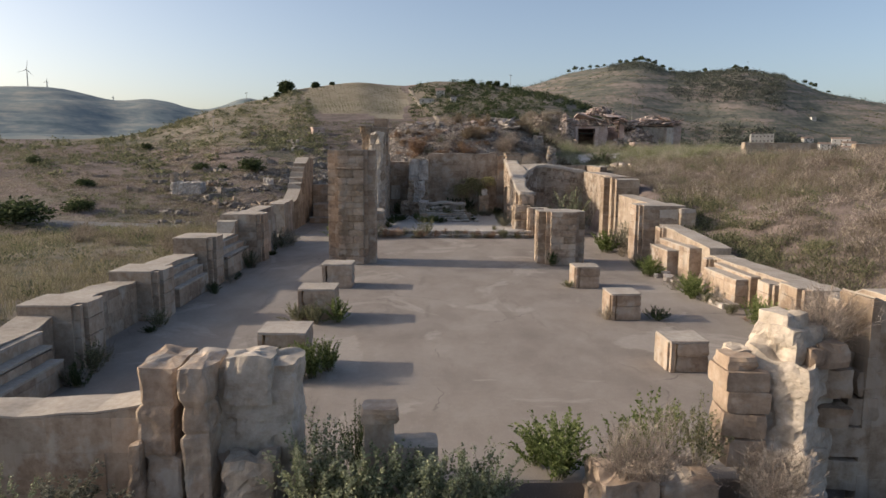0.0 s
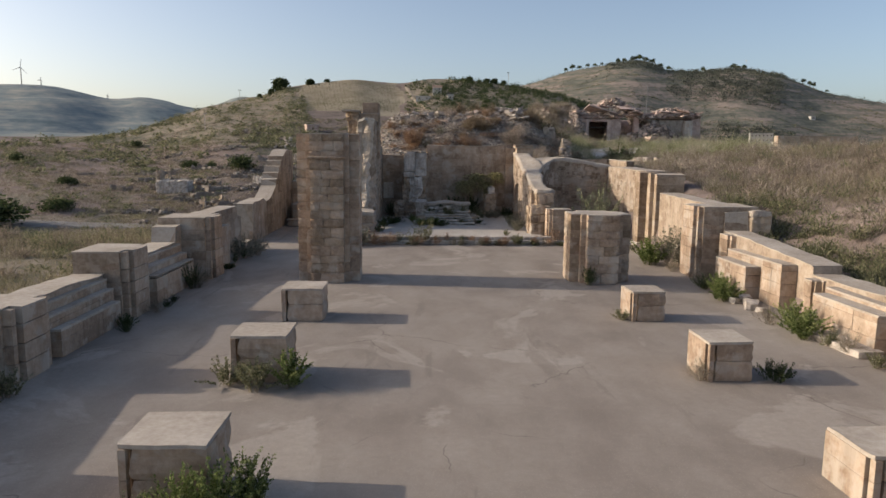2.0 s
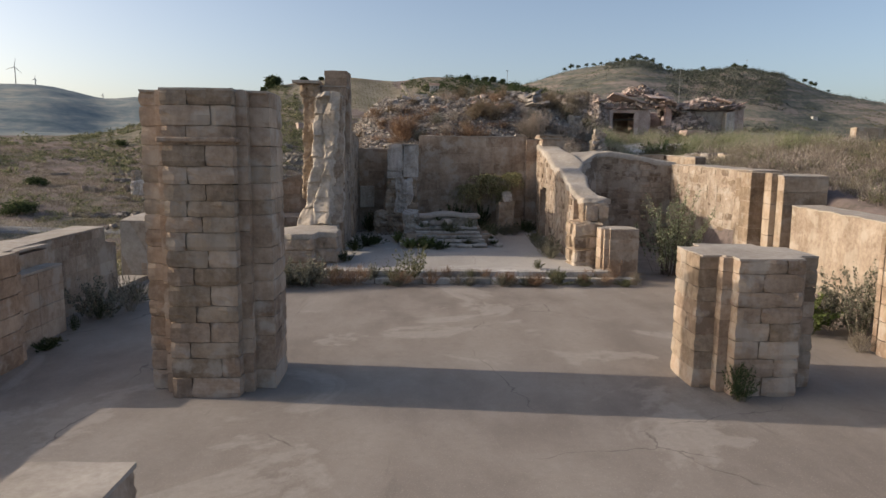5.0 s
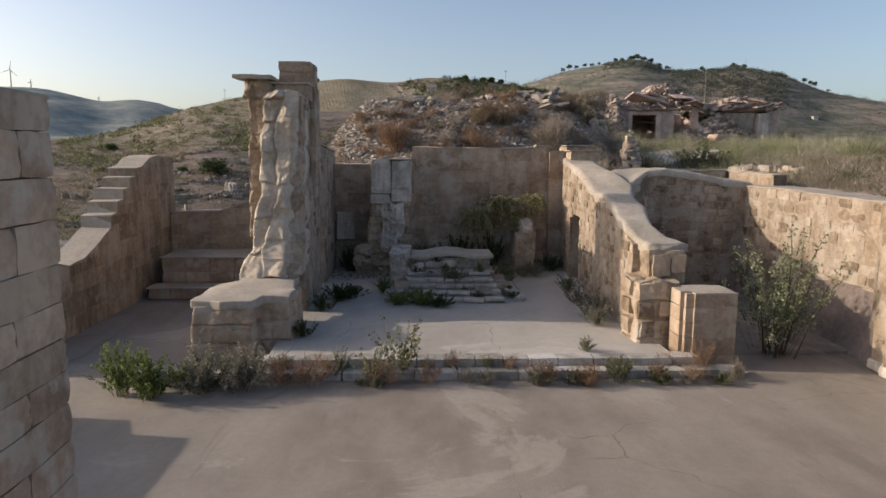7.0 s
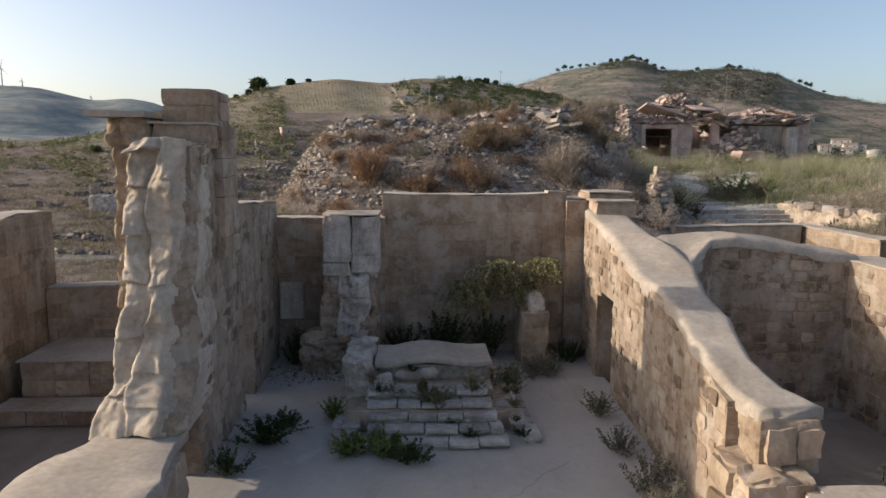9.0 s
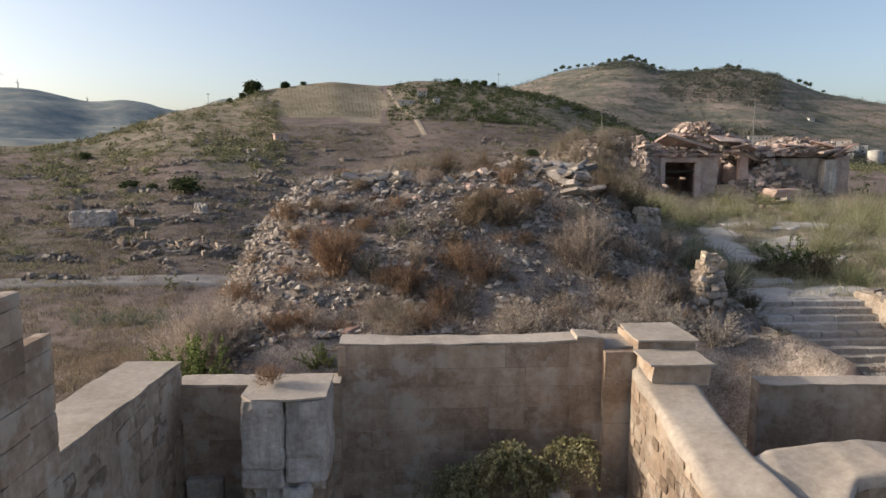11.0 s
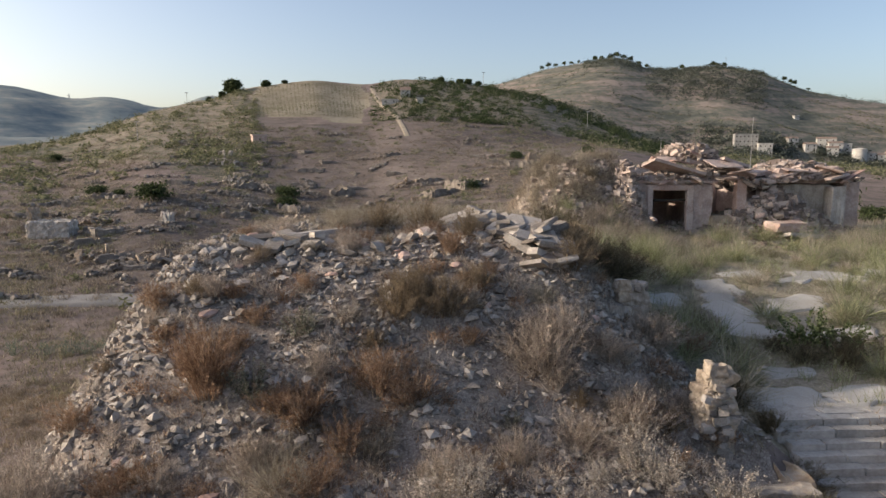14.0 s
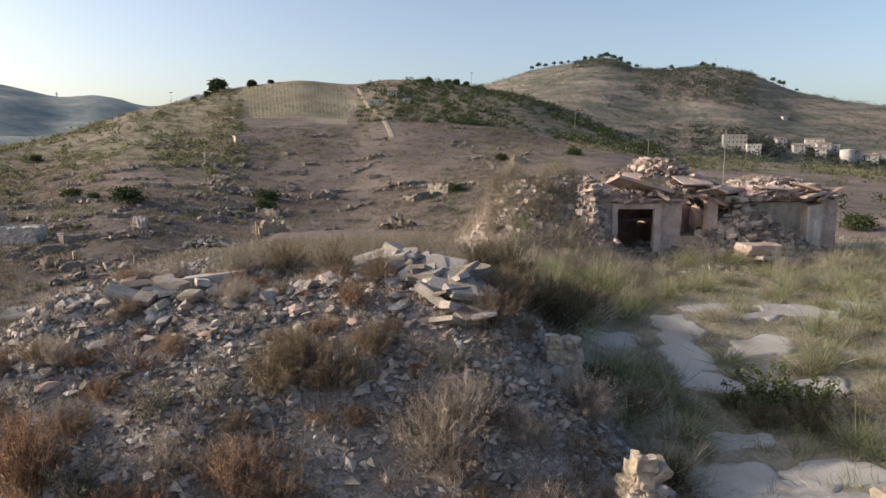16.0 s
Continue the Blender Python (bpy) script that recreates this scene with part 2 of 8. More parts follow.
def piece_mesh(mat, kind, i):
    key = (mat.name, kind, i)
    if key not in POOL:
        rng = random.Random(i * 7 + len(kind))
        bm = bmesh.new()
        if kind == "block":
            box(bm, -0.5, 0.5, -0.5, 0.5, -0.5, 0.5)
            soft(bm, 0.012)
            for v in bm.verts:
                v.co += Vector([rng.uniform(-0.006, 0.006) for _ in range(3)])
        elif kind == "rubble":
            box(bm, -0.5, 0.5, -0.5, 0.5, -0.5, 0.5)
            bmesh.ops.subdivide_edges(bm, edges=list(bm.edges), cuts=1, use_grid_fill=True)
            for v in bm.verts:
                out = sum(abs(abs(k) - 0.5) < 0.01 for k in v.co)
                v.co *= {0: 1.0, 1: 1.0, 2: 0.93, 3: 0.84}[out] * rng.uniform(0.95, 1.03)
                v.co += Vector([rng.uniform(-0.05, 0.05) for _ in range(3)])
        elif kind == "worn":
            box(bm, -0.5, 0.5, -0.5, 0.5, -0.5, 0.5)
            bmesh.ops.subdivide_edges(bm, edges=list(bm.edges), cuts=3, use_grid_fill=True)
            for v in bm.verts:
                out = sum(abs(abs(k) - 0.5) < 0.01 for k in v.co)
                v.co *= {0: 1.0, 1: 1.0, 2: 0.98, 3: 0.945}[out]
                v.co += noise.noise_vector(v.co * 2.1 + Vector((i * 5.1, 0, 0))) * 0.03 + noise.noise_vector(v.co * 5.0 + Vector((i * 3.1, 2, 0))) * 0.02
        elif kind == "rock":
            bmesh.ops.create_icosphere(bm, subdivisions=1, radius=0.55)
            for v in bm.verts:
                v.co *= rng.uniform(0.75, 1.15)
                v.co.z *= 0.85
        else:
            box(bm, -0.5, 0.5, -0.5, 0.5, -0.5, 0.5)
            bmesh.ops.subdivide_edges(bm, edges=list(bm.edges), cuts=2, use_grid_fill=True)
            for v in bm.verts:
                v.co = v.co * (0.84 + 0.16 * 0.55 / max(v.co.length, 0.3)) + noise.noise_vector(v.co * 1.7 + Vector((i * 5.1, 0, 0))) * 0.13
        POOL[key] = mesh_from(kind, bm, mat, smooth=False)
    return POOL[key]


RNG = random.Random(5)


def piece(name, mat, parent, c, size, rz=0.0, kind="block", tilt=0.0):
    ob = new(name, piece_mesh(mat, kind, RNG.randrange(8)))
    e = Euler((RNG.uniform(-tilt, tilt), RNG.uniform(-tilt, tilt), rz))
    ob.matrix_basis = Matrix.LocRotScale(Vector(c) - base_of(parent), e, Vector([abs(v) for v in size]))
    ob.parent = parent
    return ob


# ---- ground ----
CX, CY = 3.0, 42.0
SKY_X = [-1500, 0, 100, 200, 260, 320, 380, 415, 480, 560, 600, 650, 700, 760, 820, 880, 940, 1000, 1100, 1200, 1568, 3000]
RIDGE = [285, 262, 254, 226, 203, 190, 178, 165, 156, 147, 152, 156, 146, 148, 153, 160, 172, 196, 232, 272, 300, 300]
HILL_X = [-1500, 300, 600, 800, 880, 950, 1000, 1040, 1085, 1130, 1180, 1250, 1330, 1400, 1500, 1568, 1750, 3000]
HILL = [264, 243, 194, 168, 155, 130, 122, 116, 112, 132, 135, 126, 137, 165, 184, 192, 219, 257]
FAR_X = [-1500, -600, 0, 60, 130, 200, 250, 285, 330, 375, 420, 700, 3000]
FAR = [190, 165, 157, 164, 183, 178, 186, 196, 190, 173, 190, 215, 215]
YAW = math.atan2(0.146, 1.974)


def crest(az, xs, ys, d, soft_=4.5):
    """Height of a skyline at distance d along azimuth az."""
    a = np.clip(az - YAW, -1.35, 1.35)
    x = 784 + 1198 * np.tan(np.clip(a, -1.2, 1.2))
    grid = np.arange(-1600.0, 3100.0, 4.0)
    line = np.interp(grid, xs, ys)
    half = int(soft_ * 2.7)
    bell = np.exp(-(np.arange(-half, half + 1) / soft_) ** 2)
    line = np.convolve(np.pad(line, half, "edge"), bell / bell.sum(), "valid")
    return 10.2 + (268 - np.interp(x, grid, line)) / 1198 * d * np.cos(np.clip(a, -1.2, 1.2))


def wob(x, y, s, seed=0.0):
    """Cheap smooth unevenness."""
    return (np.sin(x / s + 1.3 * np.sin(y / s * 0.7 + seed)) + np.sin(y / s * 1.1 + 1.7 * np.sin(x / s * 0.6 + seed * 2))) * 0.5


def near_ground(x, y):
    zl = 0.55 + 0.12 * wob(x, y, 3.1) - 10.2 * S(30, 112, y) ** 0.8 - 1.5 * S(-14, -45, x)
    a = 0.9 + 2.7 * S(8, 48, y) + 1.0 * S(55, 72, y)
    zr = a + (4.75 - a) * S(10.2, 27, x) * (1 - 0.3 * S(40, 55, y)) + 0.18 * wob(x, y, 2.7, 1.0) + 0.5 * S(62, 80, y)
    zr = zr - 0.8 * np.exp(-((x - 11.2) / 1.5) ** 2) * S(9, 13, y) * (1 - S(27, 31, y))
    side = S(-9.0, -2.5, x) * S(50, 53, y) + S(9, 11, x) * (1 - S(50, 53, y))
    z = zl + (zr - zl) * np.clip(side, 0, 1)
    heap = (2.55 + 4.85 * S(51.5, 61.0, y)) * (1 - S(66, 82, y)) + 5.5 * S(66, 82, y) + 0.22 * wob(x, y, 1.5, 2.0) + 0.1 * wob(x, y, 0.55)
    wx = S(-10.5 + 0.14 * (y - 52), -1.5, x) * (1 - S(6.6, 11.6 + 0.25 * np.clip(y - 60, 0, 20), x)) * S(51.5, 52.85, y) * (1 - S(78, 96, y))
    z = z + (np.maximum(heap, z) - z) * wx
    z = z + (4.4 + 0.35 * wob(x, y, 0.7, 4.0)) * S(8.6, 12.6, x) * (1 - S(15.7, 16.8, x)) * np.exp(-((y - 82.0) / 4.2) ** 2) + 1.2 * np.exp(-((x - 24) / 4.0) ** 2 - ((y - 81.5) / 2.0) ** 2)
    pit = S(11.0, 11.8, x) * (1 - S(14.9, 15.6, x)) * S(49.6, 50.8, y) * (1 - S(56.1, 56.7, y))
    z = z + (np.minimum(z, 1.95 + np.clip(y - 53.6, 0, 3) * 0.567) - z) * pit
    gap = S(8.7, 9.5, x) * (1 - S(11.0, 11.4, x)) * S(52.6, 53.2, y) * (1 - S(54.6, 55.1, y))
    z = z + (np.minimum(z, 2.75 + 0.1 * wob(x, y, 0.5)) - z) * gap
    inside = (np.abs(x) < 9.4) * (y > 6.5) * (y < 49.6) + (np.abs(x - 3) < 9.3) * (y > 40) * (y < 50)
    z = np.where(inside, -0.35, z)
    front = 1 - S(3.0, 7.5, y)
    return z * (1 - front) + (-0.6 + 0.1 * wob(x, y, 2.0)) * front


def ground_z(x, y):
    x, y = np.asarray(x, float), np.asarray(y, float)
    dx, dy = x - CX, y - CY
    d, az = np.hypot(dx, dy), np.arctan2(dx, dy)
    zn = near_ground(x, y)
    h1, h2, h3 = crest(az, SKY_X, RIDGE, 420.0), crest(az, HILL_X, HILL, 950.0), crest(az, FAR_X, FAR, 2800.0)
    w2 = S(760, 950, d)
    h2 = h2 * w2 + (crest(az, HILL_X, HILL, 950.0, 14.0) - 7.0) * (1 - w2)
    px = 784 + 1198 * np.tan(np.clip(az - YAW, -1.2, 1.2))
    low = -10.0 + 10.5 * S(600, 1250, px)
    mid = np.where(d < 90, low, low + (h1 - low) * (np.clip((d - 90) / 330, 0, 1) ** (1.0 + 0.45 * S(200, 560, px) * (1 - S(900, 1200, px)))))
    mid = mid + (0.45 * wob(x, y, 9) + 1.4 * wob(x, y, 31, 1.0)) * S(60, 130, d) * (1 - S(330, 415, d)) + 0.7 * wob(x, y, 14) * S(100, 200, d)
    dip1, dip2 = h1 - 45, h2 - 130
    far1 = dip1 + (h2 - dip1) * S(520, 950, d)
    z = np.where(d <= 420, mid, h1 + (far1 - h1) * S(420, 560, d))
    far2 = dip2 + (h3 - dip2) * S(1250, 2800, d)
    z = np.where(d > 950, h2 + (far2 - h2) * S(950, 1350, d), z)
    z = np.where(d > 2800, h3 - (h3 + 60) * S(2800, 4300, d), z)
    z = z + (3.5 * wob(x, y, 43) + 1.2 * wob(x, y, 17) + 5.0 * wob(x, y, 97, 1.0)) * S(450, 700, d) * (1 - 0.75 * S(850, 950, d) * (1 - S(950, 1100, d)))
    w = S(48, 100, d)
    return zn * (1 - w) + z * w


def axis(c, a, du, lo, hi):
    u = np.arange(math.asinh((lo - c) / a), math.asinh((hi - c) / a) + du, du)
    return c + a * np.sinh(u)


def land_material(name, stops, scales, grain=4.0, relief=0.08, pebbles=0.0):
    """Land cover: patches at three sizes picked from a ramp of colours."""
    m = bpy.data.materials.new(name)
    m.use_nodes = True
    nt = m.node_tree
    bsdf = nt.nodes["Principled BSDF"]
    bsdf.inputs["Roughness"].default_value = 1.0
    bsdf.inputs["Specular IOR Level"].default_value = 0.05
    geo = nt.nodes.new("ShaderNodeNewGeometry")
    total = None
    for s, w, *lay in scales:
        t = nt.nodes.new("ShaderNodeTexNoise")
        t.inputs["Scale"].default_value = s
        t.inputs["Detail"].default_value = 4
        t.inputs["Roughness"].default_value = 0.65
        if lay:
            flat = nt.nodes.new("ShaderNodeVectorMath")
            flat.operation = "MULTIPLY"
            flat.inputs[1].default_value = (1, 1, lay[0])
            nt.links.new(geo.outputs["Position"], flat.inputs[0])
            nt.links.new(flat.outputs[0], t.inputs["Vector"])
        else:
            nt.links.new(geo.outputs["Position"], t.inputs["Vector"])
        k = nt.nodes.new("ShaderNodeMath")
        k.operation = "MULTIPLY_ADD"
        k.inputs[1].default_value = w
        nt.links.new(t.outputs[0], k.inputs[0])
        if total:
            nt.links.new(total.outputs[0], k.inputs[2])
        else:
            k.inputs[2].default_value = 0.0
        total = k
    if pebbles:
        vo = nt.nodes.new("ShaderNodeTexVoronoi")
        vo.inputs["Scale"].default_value = pebbles
        vo.inputs["Randomness"].default_value = 1.0
        nt.links.new(geo.outputs["Position"], vo.inputs["Vector"])
        k = nt.nodes.new("ShaderNodeMath")
        k.operation = "MULTIPLY_ADD"
        k.inputs[1].default_value = -0.16
        nt.links.new(vo.outputs["Distance"], k.inputs[0])
        nt.links.new(total.outputs[0], k.inputs[2])
        grit = nt.nodes.new("ShaderNodeMath")
        grit.operation = "ADD"
        grit.inputs[1].default_value = 0.07
        nt.links.new(k.outputs[0], grit.inputs[0])
        total = grit
    ramp = nt.nodes.new("ShaderNodeValToRGB")
    while len(ramp.color_ramp.elements) < len(stops):
        ramp.color_ramp.elements.new(0.5)
    for e, (p, c) in zip(ramp.color_ramp.elements, stops):
        e.position, e.color = p, (*c, 1)
    nt.links.new(total.outputs[0], ramp.inputs[0])
    nt.links.new(ramp.outputs[0], bsdf.inputs["Base Color"])
    b = nt.nodes.new("ShaderNodeBump")
    b.inputs["Strength"].default_value = 0.8
    b.inputs["Distance"].default_value = relief
    nt.links.new(total.outputs[0], b.inputs["Height"])
    nt.links.new(b.outputs[0], bsdf.inputs["Normal"])
    return m


ground_mat = land_material("dry_hillside", [(0.42, (0.106, 0.094, 0.077)), (0.46, (0.144, 0.120, 0.107)), (0.49, (0.176, 0.142, 0.130)), (0.53, (0.208, 0.167, 0.151)), (0.585, (0.266, 0.216, 0.191))],
                           ((0.022, 0.3), (0.12, 0.26, 6.0), (0.9, 0.24), (6.0, 0.2)), relief=0.12)
scrub_mat = land_material("scrubby_slope", [(0.42, (0.078, 0.081, 0.058)), (0.46, (0.133, 0.125, 0.096)), (0.51, (0.189, 0.165, 0.133)), (0.57, (0.257, 0.222, 0.184))],
                          ((0.03, 0.3), (0.12, 0.3, 6.0), (0.9, 0.4)), relief=0.12)
scree_mat = land_material("scree_earth", [(0.38, (0.137, 0.114, 0.099)), (0.46, (0.228, 0.194, 0.169)), (0.54, (0.319, 0.279, 0.246)), (0.62, (0.456, 0.410, 0.370))],
                          ((0.5, 0.25), (2.2, 0.3), (9.0, 0.25), (28.0, 0.2)), relief=0.06, pebbles=19.0)
fallow_mat = land_material("fallow_slope", [(0.42, (0.089, 0.075, 0.067)), (0.47, (0.126, 0.105, 0.095)), (0.52, (0.160, 0.134, 0.122)), (0.58, (0.204, 0.174, 0.158))],
                           ((0.02, 0.25), (0.12, 0.3, 6.0), (0.9, 0.25), (5.0, 0.2)), relief=0.12)
# Blue is lifted in these stops to paint some haze onto the hill.
hill_mat = land_material("terraced_hill", [(0.43, (0.089, 0.098, 0.085)), (0.475, (0.132, 0.136, 0.116)), (0.515, (0.180, 0.163, 0.141)), (0.56, (0.259, 0.219, 0.192))],
                         ((0.006, 0.3), (0.012, 0.35, 14.0), (0.05, 0.2), (0.2, 0.15)), relief=1.0)
# Blue-grey base colours: the haze of distance is put into the mountain's colour.
far_mat = land_material("hazy_mountain", [(0.40, (0.115, 0.155, 0.172)), (0.455, (0.165, 0.205, 0.218)), (0.50, (0.20, 0.235, 0.24)), (0.545, (0.27, 0.285, 0.265)), (0.59, (0.33, 0.33, 0.295))], ((0.004, 0.3), (0.006, 0.35, 10.0), (0.02, 0.35)), relief=1.0)
field_mat = land_material("field_earth", [(0.40, (0.15, 0.14, 0.098)), (0.48, (0.23, 0.205, 0.155)), (0.55, (0.31, 0.275, 0.222)), (0.62, (0.39, 0.355, 0.30))],
                          ((0.3, 0.3), (1.5, 0.35), (8.0, 0.35)), relief=0.05)
vine_soil_mat = land_material("vineyard_soil", [(0.4, (0.198, 0.170, 0.125)), (0.5, (0.257, 0.224, 0.168)), (0.6, (0.310, 0.276, 0.215))], ((0.05, 0.5), (0.5, 0.5)))
gx, gy = axis(5, 14, 0.03, -3500, 3500), axis(54, 24, 0.019, -400, 4200)
GX, GY = np.meshgrid(gx, gy)
GZ = ground_z(GX, GY)
nx, ny = len(gx), len(gy)
idx = np.arange(nx * ny).reshape(ny, nx)
quads = np.stack([idx[:-1, :-1], idx[:-1, 1:], idx[1:, 1:], idx[1:, :-1]], -1).reshape(-1, 4)
ground = new("ground", array_mesh("ground", np.stack([GX, GY, GZ], -1).reshape(-1, 3), quads, ground_mat, True))
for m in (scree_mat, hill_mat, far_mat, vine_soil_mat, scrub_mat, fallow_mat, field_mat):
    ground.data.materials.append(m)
qx, qy = GX[:-1, :-1].ravel(), GY[:-1, :-1].ravel()
qd = np.hypot(qx - CX, qy - CY)
qu = 784 + 1198 * np.tan(np.clip(np.arctan2(qx - CX, qy - CY) - YAW, -1.2, 1.2))
heap_edge = 0.6 * wob(qx, qy, 0.8)
slot = np.zeros(len(quads), np.int32)
slot[(qy > 50) & (qy < 63.5 + heap_edge) & (qx > -8.5 + 0.25 * (qy - 50) + heap_edge) & (qx < 10.5 + heap_edge)] = 1
slot[(qx > 10.2 + heap_edge) & (qy > 55) & (qy < 92) & (qd < 75)] = 7
slot[(np.hypot(qx - 13.5, qy - 81) < 4.8 + heap_edge)] = 1
edge = 22 * wob(qx, qy, 16, 2.0) + 10 * wob(qx, qy, 6)
slot[(qd > 90) & (qd < 430) & (qd + edge > 300 - 0.45 * (qu - 120)) & (qu < 440 + edge)] = 5
slot[(qd > 255) & (qu + edge > 650) & (qu < 1400)] = 5
slot[(qx < -9.9) & ((qy < 45 + edge * 0.3) | (qd > 105 + edge * 0.4)) & (qy < 150 + edge)] = 5
slot[(qd > 150 + edge) & (qd < 300 + edge * 0.6) & (qu > 430 + edge) & (qu < 1050 + edge)] = 6
slot[(qd > 100 + edge * 0.5) & (qd < 190 + edge) & (qu > -50 + edge) & (qu < 470 + edge)] = 6
slot[qd > 560] = 2
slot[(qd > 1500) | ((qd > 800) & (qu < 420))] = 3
slot[(qu > 440 + 0.12 * (420 - qd) + edge * 0.5) & (qu < 645 + edge * 0.4) & (qd > 306 + edge * 0.4) & (qd < 414)] = 4
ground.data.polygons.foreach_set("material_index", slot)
tagged(ground, "dry grassy hillside with bare earth and scrub", "ground", kind="structure")


# ---- church: floors ----
def slab(name, pts, z0, z1, mat, label, bevel=0.03, cuts=0):
    bm = bmesh.new()
    vs = [bm.verts.new((x, y, z0)) for x, y in pts]
    f = bm.faces.new(vs)
    r = bmesh.ops.extrude_face_region(bm, geom=[f])
    bmesh.ops.translate(bm, verts=[v for v in r["geom"] if isinstance(v, bmesh.types.BMVert)], vec=(0, 0, z1 - z0))
    bmesh.ops.recalc_face_normals(bm, faces=bm.faces)
    soft(bm, bevel)
    return solo(name, bm, mat, label, "floor", kind="structure")


slab("floor", [(-9.2, 6.9), (9.3, 6.9), (9.3, 37.5), (-9.6, 37.5)], -0.4, 0.0, floor_mat, "worn grey concrete floor of the nave")
slab("floor_chancel", [(-3.6, 36.5), (4.9, 36.5), (5.0, 49.0), (-4.2, 49.0)], -0.2, 0.33, chancel_floor_mat, "raised grey concrete chancel floor")
slab("floor_left_chapel", [(-9.6, 37.45), (-3.7, 37.45), (-3.7, 46), (-9.6, 46)], -0.4, -0.02, floor_mat, "dusty concrete floor of a side chapel")
slab("floor_right_chapel", [(5.0, 37.45), (11, 37.45), (11, 48), (5.0, 48)], -0.4, 0.1, floor_mat, "dusty concrete floor of a side chapel")


# ---- church: masonry ----
def profile(stations):
    xs, zs = [p[0] for p in stations], [p[1] for p in stations]
    return lambda s: float(np.interp(s, xs, zs))


def wall(name, label, p0, p1, thick, stations, z0=-0.35, mat=None, course=0.34, length=(0.45, 0.85), sides=(1, -1), ends=True,
         cap=0.03, openings=(), seed=1, proud=0.006, depth=0.16, flush=0.012, kind="block"):
    """A ragged wall from p0 to p1, thick to the left of that line. stations: (metres along, top z). openings: (s0, s1, z top)."""
    rng = random.Random(seed)
    if kind == "rubble":
        proud = 0.016 if thick > 0 else -0.016
    p0, p1 = Vector(p0), Vector(p1)
    u = (p1 - p0).normalized()
    n = Vector((-u.y, u.x))
    total = (p1 - p0).length
    top = profile(stations)
    wob_top = lambda s: top(s) + 0.025 * noise.noise(Vector((s * 1.3, seed, 0)))
    root = thing(name, (*(p0 + u * total / 2 + n * thick / 2), z0), label, "wall", kind="structure")
    cuts = sorted({0.0, total, *[o[0] for o in openings], *[o[1] for o in openings], *[s for s, _ in stations if 0 < s < total],
                   *[k * 0.3 for k in range(1, int(total / 0.3))]})
    cuts = [c for i, c in enumerate(cuts) if i == 0 or c - cuts[i - 1] > 0.004]

    def at(s, w, z):
        q = p0 + u * s + n * w
        return (q.x, q.y, z)
    bm, cm = bmesh.new(), bmesh.new()

    def strip(m, w0, w1, low, high, a, b):
        vs = [m.verts.new(at(s, w, f(s))) for s in (a, b) for w in (w0, w1) for f in (low, high)]
        for q in ((0, 1, 3, 2), (4, 6, 7, 5), (0, 4, 5, 1), (2, 3, 7, 6), (1, 5, 7, 3), (0, 2, 6, 4)):
            m.faces.new([vs[k] for k in q])
    for a, b in zip(cuts, cuts[1:]):
        mid, lift = (a + b) / 2, z0
        for o in openings:
            if o[0] <= mid <= o[1]:
                lift = o[2]
        jump = abs(top(b - 0.001) - top(a + 0.001)) > 0.0 and (b - a) < 0.02
        fa, fb = wob_top(a + 0.001), wob_top(b - 0.001)
        hi = lambda s, a=a, fa=fa, fb=fb: fa if s == a else fb
        strip(bm, proud, thick - proud, lambda s: lift, hi, a, b)
        if cap and not jump:
            o = 0.015
            strip(cm, -o, thick + o, lambda s: hi(s) + 0.004, lambda s: hi(s) + cap, a, b)
    for m in (bm, cm):
        bmesh.ops.remove_doubles(m, verts=m.verts, dist=0.003)
        m.verts.index_update()
        seen = {}
        for f in list(m.faces):
            seen.setdefault(tuple(sorted(v.index for v in f.verts)), []).append(f)
        bmesh.ops.delete(m, geom=[f for fs in seen.values() if len(fs) > 1 for f in fs], context="FACES_ONLY")
        bmesh.ops.recalc_face_normals(m, faces=m.faces)
    part("wall_core", bm, joint_mat, root)
    if cap:
        for v in cm.verts:
            v.co += noise.noise_vector(v.co * 2.0) * 0.03
        part("capping", cm, cap_mat, root, "pale mortar capping")
    rz = math.atan2(u.y, u.x)
    sg = 1 if thick > 0 else -1
    mat = mat or stone_mat
    made = 0

    def clear(s, z):
        return not any(o[0] - 0.02 < s < o[1] + 0.02 and z < o[2] for o in openings)
    for side in sides:
        z, row = z0 + 0.02, 0
        while z < max(t for _, t in stations):
            h = course * rng.uniform(0.85, 1.12)
            s = -rng.uniform(0, 0.4)
            while s < total and made < 330:
                ln = rng.uniform(*length)
                a, b = max(s, 0), min(s + ln, total)
                for o in openings:
                    if z < o[2] - 0.05:
                        if a < o[0] < b:
                            b = o[0]
                        elif o[0] <= a < o[1]:
                            a, b = o[1], min(max(b, o[1] + 0.35), total)
                s = max(s + ln, b)
                if b - a < 0.09:
                    continue
                ceil = min(top(a + 0.02), top(b - 0.02), top((a + b) / 2)) - 0.01
                hh = min(h, ceil - z)
                if hh < 0.07:
                    continue
                into = rng.uniform(-0.022, 0.02) if kind == "rubble" else rng.uniform(-0.004, flush)
                w = (depth / 2 + into * sg) if side > 0 else thick - depth / 2 - into * sg
                q = p0 + u * ((a + b) / 2) + n * w
                piece("stone", (mat, rubble_face_mat, rubble_face_mat)[rng.randrange(3)] if kind == "rubble" else mat, root, (q.x, q.y, z + hh / 2), (b - a - 0.008, depth, hh - 0.008), rz + (rng.uniform(-0.03, 0.03) if kind == "rubble" else 0), kind, 0.04 if kind == "rubble" else 0.0)
                made += 1
            z += h
            row += 1
